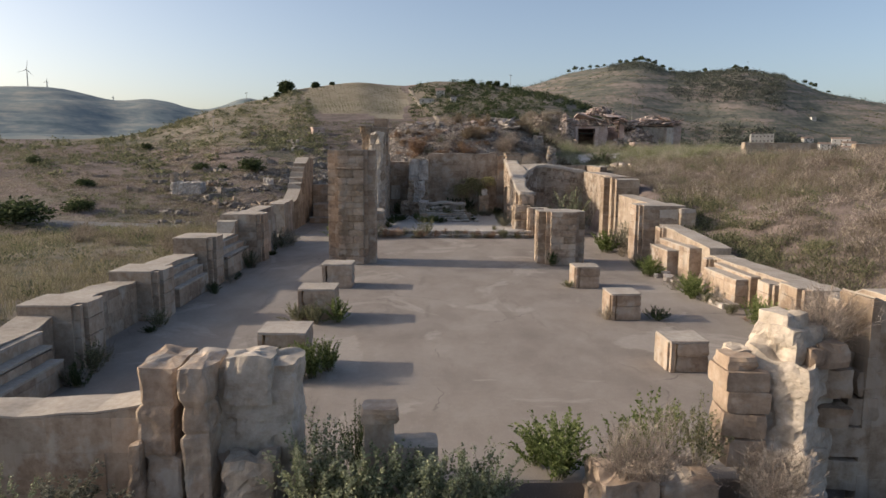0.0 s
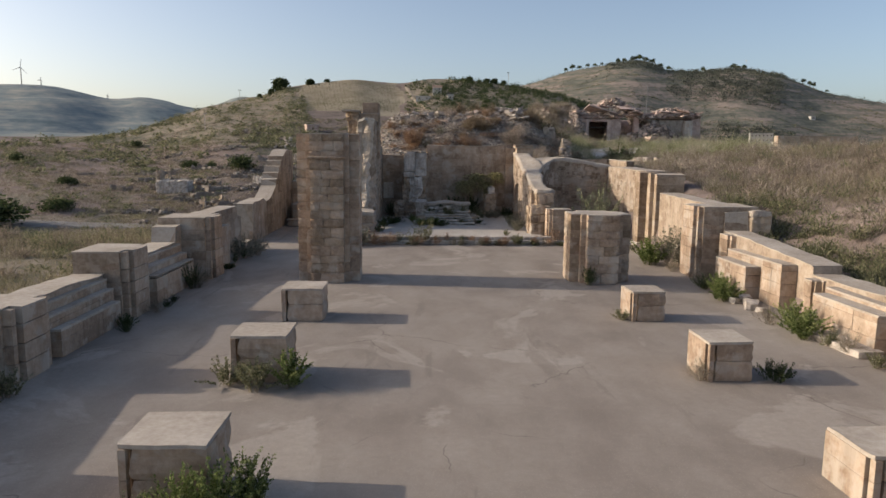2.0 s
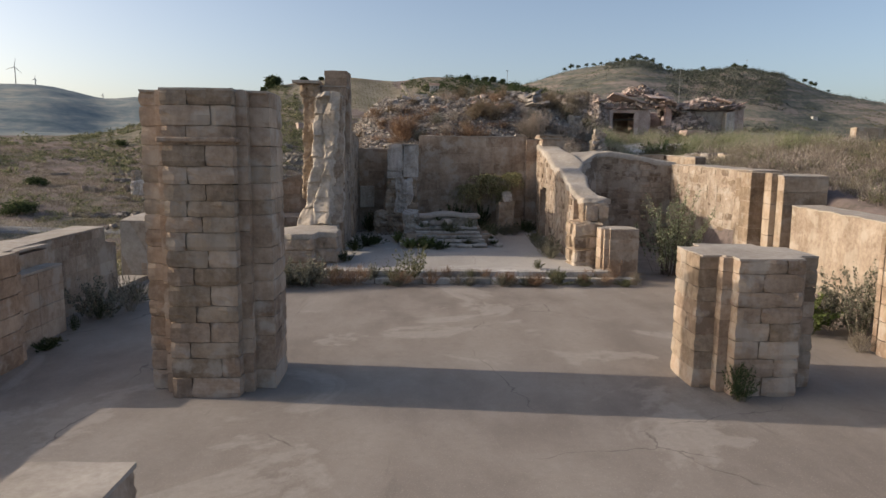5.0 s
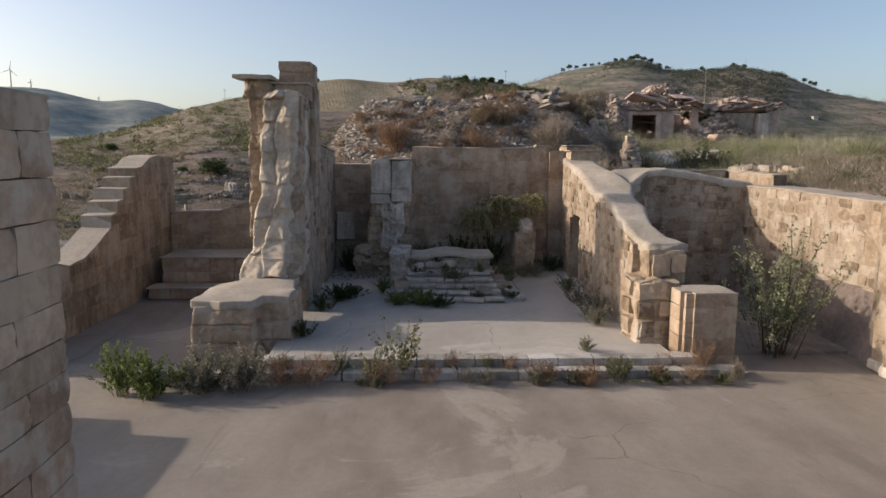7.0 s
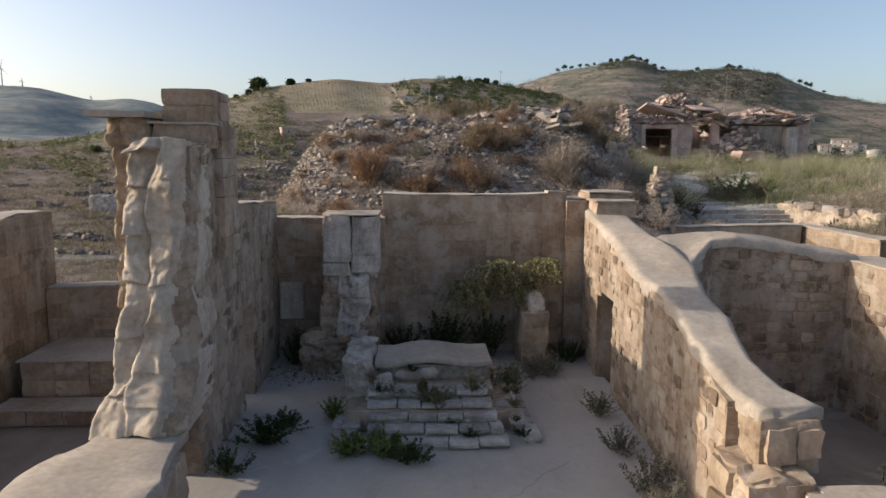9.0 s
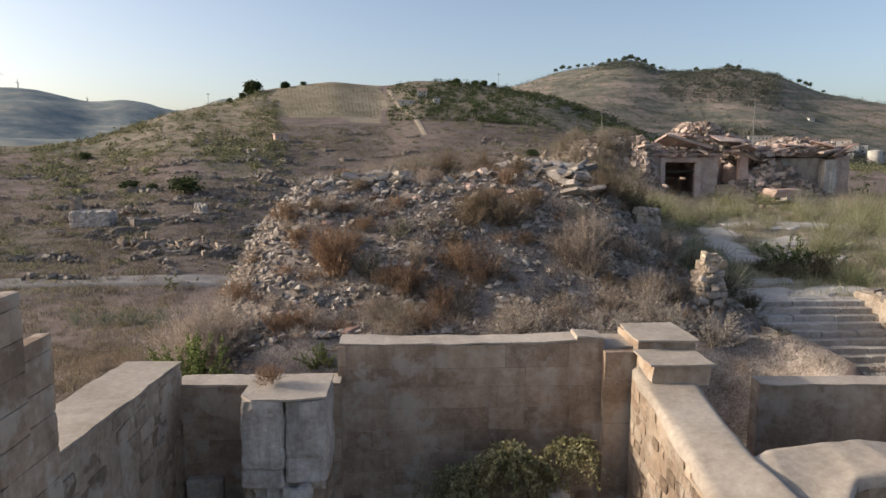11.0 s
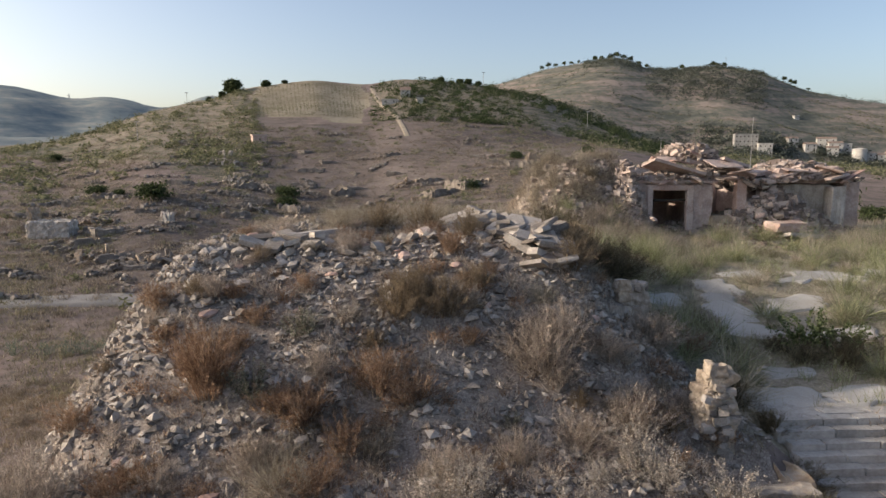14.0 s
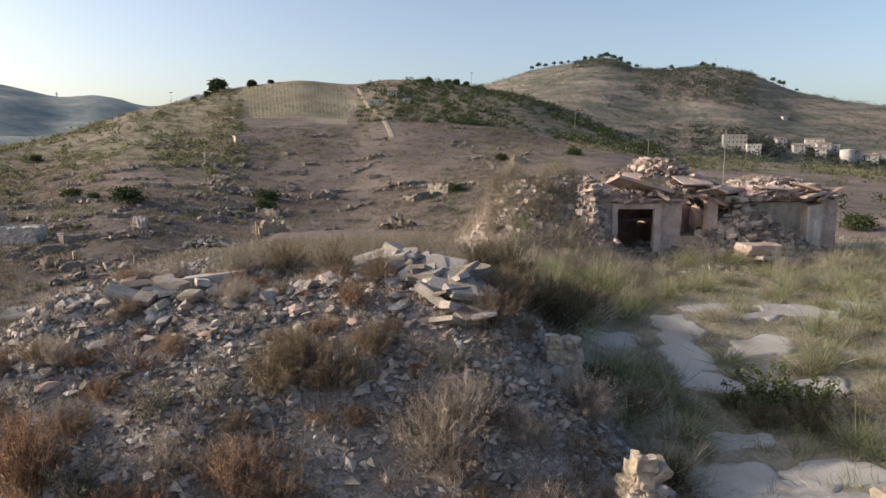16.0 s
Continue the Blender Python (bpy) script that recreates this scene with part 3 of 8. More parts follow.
    if ends:
        for s in (0.0, total):
            z = z0 + 0.02
            while z < top(s) - 0.1:
                h = min(course * rng.uniform(0.9, 1.1), top(s) - z - 0.02)
                if h < 0.07:
                    break
                q = p0 + u * (s + (0.06 if s == 0 else -0.06)) + n * thick / 2
                piece("stone", mat, root, (q.x, q.y, z + h / 2), (0.14 + rng.uniform(0, 0.02), thick - 0.02, h - 0.014), rz)
                z += h
    return root


def cap_slab(root, pts, z, mat=None, t=0.035, seed=0.0):
    bm = bmesh.new()
    f = bm.faces.new([bm.verts.new((x, y, z)) for x, y in pts])
    r = bmesh.ops.extrude_face_region(bm, geom=[f])
    bmesh.ops.translate(bm, verts=[v for v in r["geom"] if isinstance(v, bmesh.types.BMVert)], vec=(0, 0, t))
    bmesh.ops.recalc_face_normals(bm, faces=bm.faces)
    bmesh.ops.subdivide_edges(bm, edges=[e for e in bm.edges if e.calc_length() > 0.3], cuts=2, use_grid_fill=True)
    ruffle(bm, 0.018, 0.3, seed)
    return part("capping", bm, mat or cap_mat, root, "pale mortar capping")


def stump(x0, x1, y0, y1, h, label, notch=1):
    """A pillar stump: two or three courses with a notched corner and a mortar cap."""
    root = thing("pillar_stump", ((x0 + x1) / 2, (y0 + y1) / 2, 0), label, "pillar stump", "stumps of the nave pillars")
    g, c = 0.13, 0.17
    bm = bmesh.new()
    box(bm, x0 + c + 0.05, x1 - 0.06, y0 + 0.05, y1 - 0.05, 0, h - 0.055)
    part("mortar_core", bm, core_mat, root)
    zs = [0.0, h * 0.52, h - 0.05]
    for a, b in zip(zs, zs[1:]):
        k = RNG.uniform(-0.06, 0.06)
        m = x0 + (x1 - x0) * (0.55 + k)
        for q0, q1, r0, r1 in ((x0 + c, x1 - 0.01, y0, y1), (x0, x0 + c - 0.03, y0 + g, y1)):
            piece("stone", stone_mat, root, ((q0 + q1) / 2, (r0 + r1) / 2, (a + b) / 2 + 0.002), (q1 - q0 - 0.006, r1 - r0, b - a - 0.003), 0, "worn" if q1 - q0 > 0.4 else "block")
        piece("stone", stone_mat, root, (x0 + 0.09, y0 + 0.05, (a + b) / 2), (0.09, 0.1, b - a - 0.008))
    cap_slab(root, [(x0 + 0.01, y0 + g), (x0 + 0.04, y0 + 0.03), (x0 + c, y0 + 0.015), (x1 - 0.02, y0 + 0.015), (x1 - 0.01, y1 - 0.01), (x0 + 0.01, y1 - 0.01)], h - 0.05, t=0.05, seed=x0 + y0)
    return root


for i, y in enumerate((11.8, 16.5, 21.15)):
    lab = ["weathered sandstone pillar stump with a flat mortar top and weeds", "low sandstone pillar stump on the concrete floor"][i == 2]
    stump(-4.58, -3.5, y, y + 1.05, 0.90 if i < 2 else 0.85, lab)
    stump(4.38, 5.28, y, y + 0.95, 0.70 if i == 0 else 0.78, "sun-bleached sandstone pillar stump with a grooved corner")


def pier(name, cx, cy, top, label, z0=0.0, broken=False):
    """A cross-shaped pier of coursed blocks with small shafts in the corners."""
    root = thing(name, (cx, cy, z0), label, "pillar", "pillars of the crossing")
    ax, ay, hw = 1.0, 0.95, 0.54
    bm = bmesh.new()
    box(bm, cx - ax + 0.055, cx + ax - 0.055, cy - hw + 0.08, cy + hw - 0.08, z0, top - 0.03)
    box(bm, cx - hw + 0.055, cx + hw - 0.055, cy - ay + 0.055, cy + ay - 0.055, z0, top - 0.034)
    part("mortar_core", bm, joint_mat, root)
    z, row = z0, 0
    while z < top - 0.08:
        h = min(RNG.uniform(0.24, 0.33), top - z)
        if top - z - h < 0.12:
            h = top - z
        zc, hh = z + h / 2, h - 0.002
        mt = ochre_mat if RNG.random() < 0.28 else stone_mat
        sp = RNG.uniform(-0.12, 0.12) + (0.14 if row % 2 else -0.14)
        for sg in (-1, 1):
            for a, b in ((-hw, sp), (sp, hw)):
                g = RNG.uniform(-0.012, 0.012)
                piece("stone", ochre_mat if RNG.random() < 0.25 else stone_mat, root, (cx + (a + b) / 2, cy + sg * (ay / 2 + g), zc), (b - a - 0.003, ay, hh), 0, "worn")
            sp = -sp
            cut = RNG.uniform(-0.1, 0.1) if row % 2 else 5
            for a, b in (((-hw + 0.03, cut), (cut, hw - 0.03)) if cut < 1 else ((-hw + 0.03, hw - 0.03),)):
                piece("stone", mt, root, (cx + sg * (hw + (ax - hw) / 2), cy + (a + b) / 2, zc), (ax - hw + 0.03, b - a - 0.003, hh), 0, "worn")
        for sx in (-1, 1):
            for sy in (-1, 1):
                piece("stone", stone_mat, root, (cx + sx * (hw + 0.045), cy + sy * (hw + 0.045), zc), (0.23, 0.23, hh), 0, "worn")
        z += h
        row += 1
    o = -0.01
    pts = [(-ax - o, -hw), (-hw - .12, -hw), (-hw - .1, -hw - .1), (-hw, -hw - .12), (-hw, -ay - o), (hw, -ay - o), (hw, -hw - .12), (hw + .1, -hw - .1), (hw + .12, -hw), (ax + o, -hw),
           (ax + o, hw), (hw + .12, hw), (hw, hw + .12), (hw, ay + o), (-hw, ay + o), (-hw, hw + .12), (-hw - .12, hw), (-ax - o, hw)]
    cap_slab(root, [(cx + a, cy + b) for a, b in pts], top - 0.02, t=0.035)
    return root


tall = pier("pillar", -4.08, 27.2, 4.85, "tall weathered sandstone pillar of coursed blocks with moulded corners")
bm = bmesh.new()
box(bm, -4.68, -3.48, 26.2, 28.2, 4.05, 4.13)
soft(bm, 0.02)
part("moulding", bm, stone_mat, tall, "thin projecting stone moulding")
pier("pillar", 4.98, 27.15, 2.28, "broken sandstone pillar with clustered shafts and a flat top")


def half_pier(x0, x1, y0, y1, top, inner, label, z0=-0.02, group="wall pillars of the nave"):
    """A pillar bonded to a side wall, with a narrower shaft on its nave side (inner: +1 towards +x)."""
    root = thing("wall_pillar", ((x0 + x1) / 2, (y0 + y1) / 2, z0), label, "wall pillar", group)
    z = z0
    e = 0.24
    bm = bmesh.new()
    box(bm, (x0 if inner > 0 else x0 + e) + 0.006, (x1 - e if inner > 0 else x1) - 0.006, y0 + 0.006, y1 - 0.006, z0, top - 0.03)
    part("mortar_core", bm, joint_mat, root)
    a0, a1 = (x0, x1 - e) if inner > 0 else (x0 + e, x1)
    s0, s1 = (x1 - e, x1) if inner > 0 else (x0, x0 + e)
    while z < top - 0.06:
        h = min(RNG.uniform(0.3, 0.4), top - z)
        if top - z - h < 0.12:
            h = top - z
        zc, hh, m = z + h / 2, h - 0.016, (y0 + y1) / 2 + RNG.uniform(-0.2, 0.2)
        mt = ochre_mat if inner < 0 and RNG.random() < 0.35 else stone_mat
        piece("stone", mt, root, ((a0 + a1) / 2, (y0 + m) / 2, zc), (a1 - a0, m - y0 - 0.014, hh))
        piece("stone", stone_mat, root, ((a0 + a1) / 2, (m + y1) / 2, zc), (a1 - a0, y1 - m - 0.014, hh))
        piece("stone", stone_mat, root, ((s0 + s1) / 2, (y0 + y1) / 2, zc), (s1 - s0, (y1 - y0) * 0.58, hh))
        for yy in (y0 + 0.13, y1 - 0.13):
            piece("stone", mt, root, ((s0 + s1) / 2 - inner * 0.06, yy, zc), (s1 - s0 - 0.04, 0.13, hh))
        z += h
    w = (y1 - y0) * 0.29
    ym = (y0 + y1) / 2
    si, so = (s1, a0) if inner > 0 else (s0, a1)
    b = a1 if inner > 0 else a0
    cap_slab(root, [(so, y0), (b, y0), (b, ym - w), (si, ym - w), (si, ym + w), (b, ym + w), (b, y1), (so, y1)], top - 0.02, t=0.035, seed=y0)
    return root


def tiers(x_out, x_in, y0, y1, tops, label):
    """Stepped remains of a side altar against the wall; tops from the wall to the nave."""
    root = thing("stepped_masonry", ((x_out + x_in) / 2, (y0 + y1) / 2, 0), label, "masonry", "stepped masonry along the walls")
    n = len(tops)
    for i, t in enumerate(tops):
        a, b = x_out + (x_in - x_out) * i / n, x_out + (x_in - x_out) * (i + 1) / n
        lo, hi = min(a, b), max(a, b)
        z = 0.0
        yy0, yy1 = y0 + 0.14 * i, y1 - 0.14 * i
        while z < t - 0.12:
            h = min(0.36, t - 0.05 - z)
            k = max(2, int((yy1 - yy0) / 0.75))
            for j in range(k):
                c0, c1 = yy0 + (yy1 - yy0) * j / k, yy0 + (yy1 - yy0) * (j + 1) / k
                piece("stone", stone_mat, root, ((lo + hi) / 2, (c0 + c1) / 2, z + h / 2), (hi - lo, c1 - c0 - 0.008, h - 0.008))
            z += h
        cap_slab(root, [(lo, yy0 - .01), (hi, yy0 - .01), (hi, yy1 + .01), (lo, yy1 + .01)], t - 0.055, t=0.05, seed=i + y0)
    return root


# left side of the nave
wall("wall_left", "low broken sandstone side wall with a mortar capping", (-9.0, 6.9), (-9.0, 39.0), 0.75,
     [(0, 1.1), (4.6, 1.05), (6.0, 1.3), (8.2, 1.2), (9.4, 1.1), (10.8, 1.12), (11.6, 1.2), (12.6, 1.22), (14.2, 1.15), (16, 1.25), (19.4, 1.3), (19.5, 1.8), (24, 1.9), (26.9, 1.9), (26.94, 1.5), (27.5, 1.4), (27.54, 0.12), (29.6, 0.12), (29.64, 1.8), (32.1, 1.9)], seed=3)
for y0, y1, t in ((12.1, 13.3, 1.42), (16.4, 17.75, 1.4), (21.3, 22.75, 1.74), (26.9, 28.4, 2.06)):
    half_pier(-9.75, -8.35 if y0 < 26 else -7.98, y0, y1, t, 1, "sandstone wall pillar with a capped flat top, in shade")
tiers(-9.1, -8.3, 8.8, 11.4, (1.05, 0.8, 0.55), "stepped sandstone ledges with pale mortar tops")
tiers(-9.1, -8.45, 17.85, 21.2, (1.1, 0.88, 0.6), "stepped sandstone ledges with pale mortar tops")
tiers(-9.15, -8.4, 22.85, 26.5, (1.26, 1.02, 0.82), "stepped sandstone ledges with pale mortar tops")
tiers(-9.1, -8.4, 28.4, 30.6, (1.9, 1.5), "stepped sandstone ledges with pale mortar tops")

# right side of the nave
wall("wall_right", "broken sunlit sandstone side wall with a sloping mortar top", (10.25, 6.9), (10.25, 33.7), 0.8,
     [(0, 1.6), (6.2, 1.6), (6.9, 1.3), (8.2, 1.15), (11.0, 1.12), (14.4, 1.1), (14.9, 1.12), (14.92, 1.36), (16.5, 1.45), (18.5, 1.6), (20.0, 1.64), (20.3, 1.66), (20.34, 2.3), (21.2, 2.4), (22.0, 2.5), (24.5, 2.54), (26.8, 2.6)], mat=ochre_mat, seed=4)
for x0, x1, y0, y1, t in ((8.55, 9.6, 12.0, 13.3, 1.45), (8.75, 9.72, 14.4, 15.8, 1.3), (9.05, 10.0, 16.45, 17.6, 1.03), (9.15, 10.1, 21.2, 21.78, 1.05), (9.2, 10.22, 26.2, 27.2, 1.62), (8.5, 10.62, 27.3, 28.9, 2.5)):
    half_pier(x0, x1, y0, y1, t, -1, "sunlit sandstone wall pillar with worn moulded shafts")
tiers(9.55, 8.75, 18.0, 20.7, (1.02, 0.9), "stepped sunlit sandstone ledges with worn tops")
tiers(9.55, 8.65, 23.75, 26.1, (1.24, 1.0), "stepped sunlit sandstone ledges with worn tops")
tiers(9.6, 9.0, 22.55, 23.6, (1.28,), "stepped sunlit sandstone ledges with worn tops")
for bx, by, sz in ((8.25, 22.6, 0.34), (8.45, 23.1, 0.26), (8.15, 23.4, 0.22), (8.5, 23.55, 0.3), (8.35, 22.2, 0.2)):
    blk = thing("fallen_stone", (bx, by, 0), "pale fallen stone lying on the floor among weeds", "stone", "fallen stones by the wall")
    piece("stone", plaster_mat, blk, (bx, by, sz * 0.3), (sz * 1.3, sz, sz * 0.7), bx * 7, "boulder", 0.2)
fallen = thing("fallen_slab", (8.5, 18.9, 0.0), "pale flat stone slab lying on the floor beside the wall", "stone slab")
piece("stone", plaster_mat, fallen, (8.5, 18.85, 0.08), (0.6, 1.9, 0.16), 0.06, "worn")

# chancel steps
for i, (y, z, mat_) in enumerate(((35.85, 0.165, step_mat), (36.2, 0.33, step_mat))):
    root = thing("chancel_step", (0, y, 0), "long worn pale stone step across the chancel", "step", "steps of the chancel", )
    x = -5.0 if i == 0 else -3.7
    while x < (5.9 if i == 0 else 4.9):
        ln = RNG.uniform(0.5, 0.95)
        piece("step_stone", mat_, root, (x + ln / 2, y + 0.21, z - 0.08 + RNG.uniform(-0.012, 0.012)), (ln - 0.012, 0.42, 0.17), RNG.uniform(-0.012, 0.012), "worn")
        x += ln


# ---- chancel ----
def plain(name, mat, root, x0, x1, y0, y1, z0, z1, label="", bevel=0.03, rough=0.02, cuts=2):
    bm = bmesh.new()
    box(bm, x0, x1, y0, y1, z0, z1)
    soft(bm, bevel)
    bmesh.ops.subdivide_edges(bm, edges=[e for e in bm.edges if e.calc_length() > 0.4], cuts=cuts, use_grid_fill=True)
    ruffle(bm, rough, 0.35, x0 + z1)
    return part(name, bm, mat, root, label)


def crag(name, mat, root, x0, x1, y0, y1, z0, z1, label="", amp=0.09, n=7, seed=0.0):
    """A lumpy mass of mortar or rubble: a rounded box broken up at two scales."""
    bm = bmesh.new()
    box(bm, -0.5, 0.5, -0.5, 0.5, -0.5, 0.5)
    bmesh.ops.subdivide_edges(bm, edges=list(bm.edges), cuts=n, use_grid_fill=True)
    c, s = Vector(((x0 + x1) / 2, (y0 + y1) / 2, (z0 + z1) / 2)), Vector((x1 - x0, y1 - y0, z1 - z0))
    for v in bm.verts:
        p = v.co * (0.9 + 0.1 * 0.5 / max(v.co.length, 0.4))
        v.co = c + Vector((p.x * s.x, p.y * s.y, p.z * s.z))
    ruffle(bm, amp, 0.45, seed + x0)
    ruffle(bm, amp * 0.4, 0.15, seed + z1)
    return part(name, bm, mat, root, label)


def worn(name, mat, root, x0, x1, y0, y1, z0, z1, label="", amp=0.06, seed=0.0, joints=(), dome=0.0, res=0.05, turn=0.0):
    """A worn upright mass with rounded edges, pitted faces and a groove at each joint height."""
    bm = bmesh.new()
    nu, nz = max(12, int((x1 - x0 + y1 - y0) * 2 / res)), max(4, int((z1 - z0) / res))
    cx, cy, hx, hy = (x0 + x1) / 2, (y0 + y1) / 2, (x1 - x0) / 2, (y1 - y0) / 2
    off = Vector((seed * 3.7, seed * 1.9, seed))
    rings = []
    for j in range(nz + 1):
        z = z0 + (z1 - z0) * j / nz
        shrink = 1 - 0.03 * math.exp(-(z1 - z) / 0.06)
        cut = sum(0.028 * math.exp(-((z - q - 0.03 * noise.noise(Vector((q * 9, seed, 0)))) / 0.03) ** 2) for q in joints)
        ring = []
        seg = sum(q < z for q in joints) + seed
        sh = noise.noise_vector(Vector((seg * 3.3, seed, 1.7))) * 0.07 if joints else Vector((0, 0, 0))
        for i in range(nu):
            a = 2 * math.pi * i / nu
            ca, sa_ = math.cos(a), math.sin(a)
            k = (abs(ca) ** 26 + abs(sa_) ** 26) ** (-1 / 26)
            p = Vector((cx + hx * k * ca * shrink, cy + hy * k * sa_ * shrink, z))
            lump = noise.noise(p * 1.7 + off) * amp + noise.noise(p * 5.0 + off) * amp * 0.45 + noise.noise(p * 14.0 + off) * amp * 0.18
            flake = max(0.0, noise.noise(p * 2.6 + off * 2) - 0.15) * amp * 2.2 + max(0.0, noise.noise(p * 6.5 + off) - 0.25) * amp * 1.6
            p += Vector((ca, sa_, 0)) * (lump - cut - flake) + Vector((sh.x, sh.y, 0))
            p.z += dome * noise.noise(Vector((p.x * 2.2, p.y * 2.2, seed))) * (j / nz) ** 3
            ring.append(bm.verts.new(p))
        rings.append(ring)
    for ra, rb_ in zip(rings, rings[1:]):
        for i in range(nu):
            bm.faces.new((ra[i], ra[(i + 1) % nu], rb_[(i + 1) % nu], rb_[i]))
    if turn:
        bmesh.ops.rotate(bm, verts=bm.verts, cent=(cx, cy, z0), matrix=Matrix.Rotation(radians(turn), 3, "Z"))
    inner = rings[-1]
    for f_ in (0.72, 0.36):
        ring = []
        for v in rings[-1]:
            p = Vector((cx, cy, v.co.z)).lerp(v.co, f_)
            p.z += 0.008 + dome * 0.4 * noise.noise(Vector((p.x * 3, p.y * 3, seed + 4)))
            ring.append(bm.verts.new(p))
        for i in range(nu):
            bm.faces.new((inner[i], inner[(i + 1) % nu], ring[(i + 1) % nu], ring[i]))
        inner = ring
    bm.faces.new(inner)
    bm.faces.new(list(reversed(rings[0])))
    bmesh.ops.recalc_face_normals(bm, faces=bm.faces)
    return part(name, bm, mat, root, label)


def courses(root, x0, x1, y0, y1, z0, z1, mat=None, h0=0.36, ln=0.7, kind="block"):
    """A solid mass of coursed blocks, outer skin only."""
    z = z0
    mat = mat or stone_mat
    if min(x1 - x0, y1 - y0) > 0.3:
        bm = bmesh.new()
        e = 0.006 if kind == "block" else 0.06
        box(bm, x0 + e, x1 - e, y0 + e, y1 - e, z0, z1 - 0.01)
        part("mortar_core", bm, joint_mat, root)
    while z < z1 - 0.05:
        h = min(h0 * RNG.uniform(0.85, 1.15), z1 - z)
        if z1 - z - h < 0.12:
            h = z1 - z
        k = max(1, round((x1 - x0) / ln))
        j = max(1, round((y1 - y0) / ln))
        xs = [x0 + (x1 - x0) * i / k + (RNG.uniform(-0.1, 0.1) if 0 < i < k else 0) for i in range(k + 1)]
        ys = [y0 + (y1 - y0) * i / j + (RNG.uniform(-0.1, 0.1) if 0 < i < j else 0) for i in range(j + 1)]
        for a in range(k):
            for b in range(j):
                if 0 < a < k - 1 and 0 < b < j - 1:
                    continue
                piece("stone", mat, root, ((xs[a] + xs[a + 1]) / 2, (ys[b] + ys[b + 1]) / 2, z + h / 2),
                      (xs[a + 1] - xs[a] - 0.012 + RNG.uniform(0, 0.012), ys[b + 1] - ys[b] - 0.012 + RNG.uniform(0, 0.012), h - (0.014 if kind == "block" else 0.003)), 0, kind)
        z += h


# left wall of the chancel: a tall torn wall on a low base
base = thing("masonry_base", (-4.2, 38.3, 0), "low flat-topped sandstone base with a pale mortar top", "masonry base")
worn("body", stone_mat, base, -5.36, -4.0, 37.12, 39.6, 0, 1.22, "worn block masonry", 0.07, 31.0, (0.4, 0.82), 0.0)
worn("body", stone_mat, base, -4.3, -3.3, 37.62, 39.6, 0, 1.21, "worn block masonry", 0.07, 32.0, (0.36, 0.8), 0.0)
bm = bmesh.new()
outline = [(-5.38, 37.25), (-4.95, 37.2), (-4.7, 37.08), (-4.3, 37.12), (-4.05, 37.16), (-4.0, 37.4), (-3.9, 37.62), (-3.6, 37.66), (-3.32, 37.64), (-3.36, 37.95), (-3.28, 38.3), (-3.42, 38.7), (-3.5, 39.3), (-3.55, 40.2), (-4.85, 40.3), (-4.92, 39.6), (-5.2, 39.1), (-5.36, 38.5), (-5.32, 37.7)]
f = bm.faces.new([bm.verts.new((x, y, 1.16)) for x, y in outline])
r = bmesh.ops.extrude_face_region(bm, geom=[f])
bmesh.ops.translate(bm, verts=[v for v in r["geom"] if isinstance(v, bmesh.types.BMVert)], vec=(0, 0, 0.2))
bmesh.ops.recalc_face_normals(bm, faces=bm.faces)
soft(bm, 0.035, 2)
bmesh.ops.triangulate(bm, faces=[q for q in bm.faces if len(q.verts) > 4])
bmesh.ops.subdivide_edges(bm, edges=[e for e in bm.edges if e.calc_length() > 0.35], cuts=2, use_grid_fill=True)
ruffle(bm, 0.035, 0.4, 2.0)
part("capping", bm, cap_mat, base, "thick rounded mortar top", smooth=True)
wall("wall_chancel_left", "plastered rubble wall of the chancel, in shade", (-3.45, 40.62), (-3.45, 47.6), 0.95,
     [(0, 5.9), (1.58, 5.98), (1.63, 4.95), (2.3, 4.8), (6.1, 4.6), (6.98, 4.55)], mat=core_mat, openings=((3.03, 3.93, 2.5),), seed=11, course=0.3, length=(0.35, 0.8), sides=(1,), ends=False, flush=0.05, kind="rubble")
torn = thing("torn_wall_end", (-4.3, 41, 1.4), "tall torn wall end with scalloped mortar ledges", "broken wall")
bm = bmesh.new()
NX, NZ = 44, 170
rr = random.Random(9)
cells = [[], []]
for c in (0, 1):
    z = 1.3 - (0.3 if c else 0.0)
    while z < 6.1:
        h = rr.uniform(0.42, 0.95)
        cells[c].append((z, z + h, rr.uniform(0.1, 1.25), rr.uniform(-0.12, 0.12)))
        z += h
ZS = (1.4, 2.3, 3.0, 3.86, 4.9, 6.05)
XL, XR = (-4.92, -4.74, -4.62, -4.56, -4.42, -4.34), (-3.86, -3.86, -3.78, -3.7, -3.66, -3.5)
rows = []
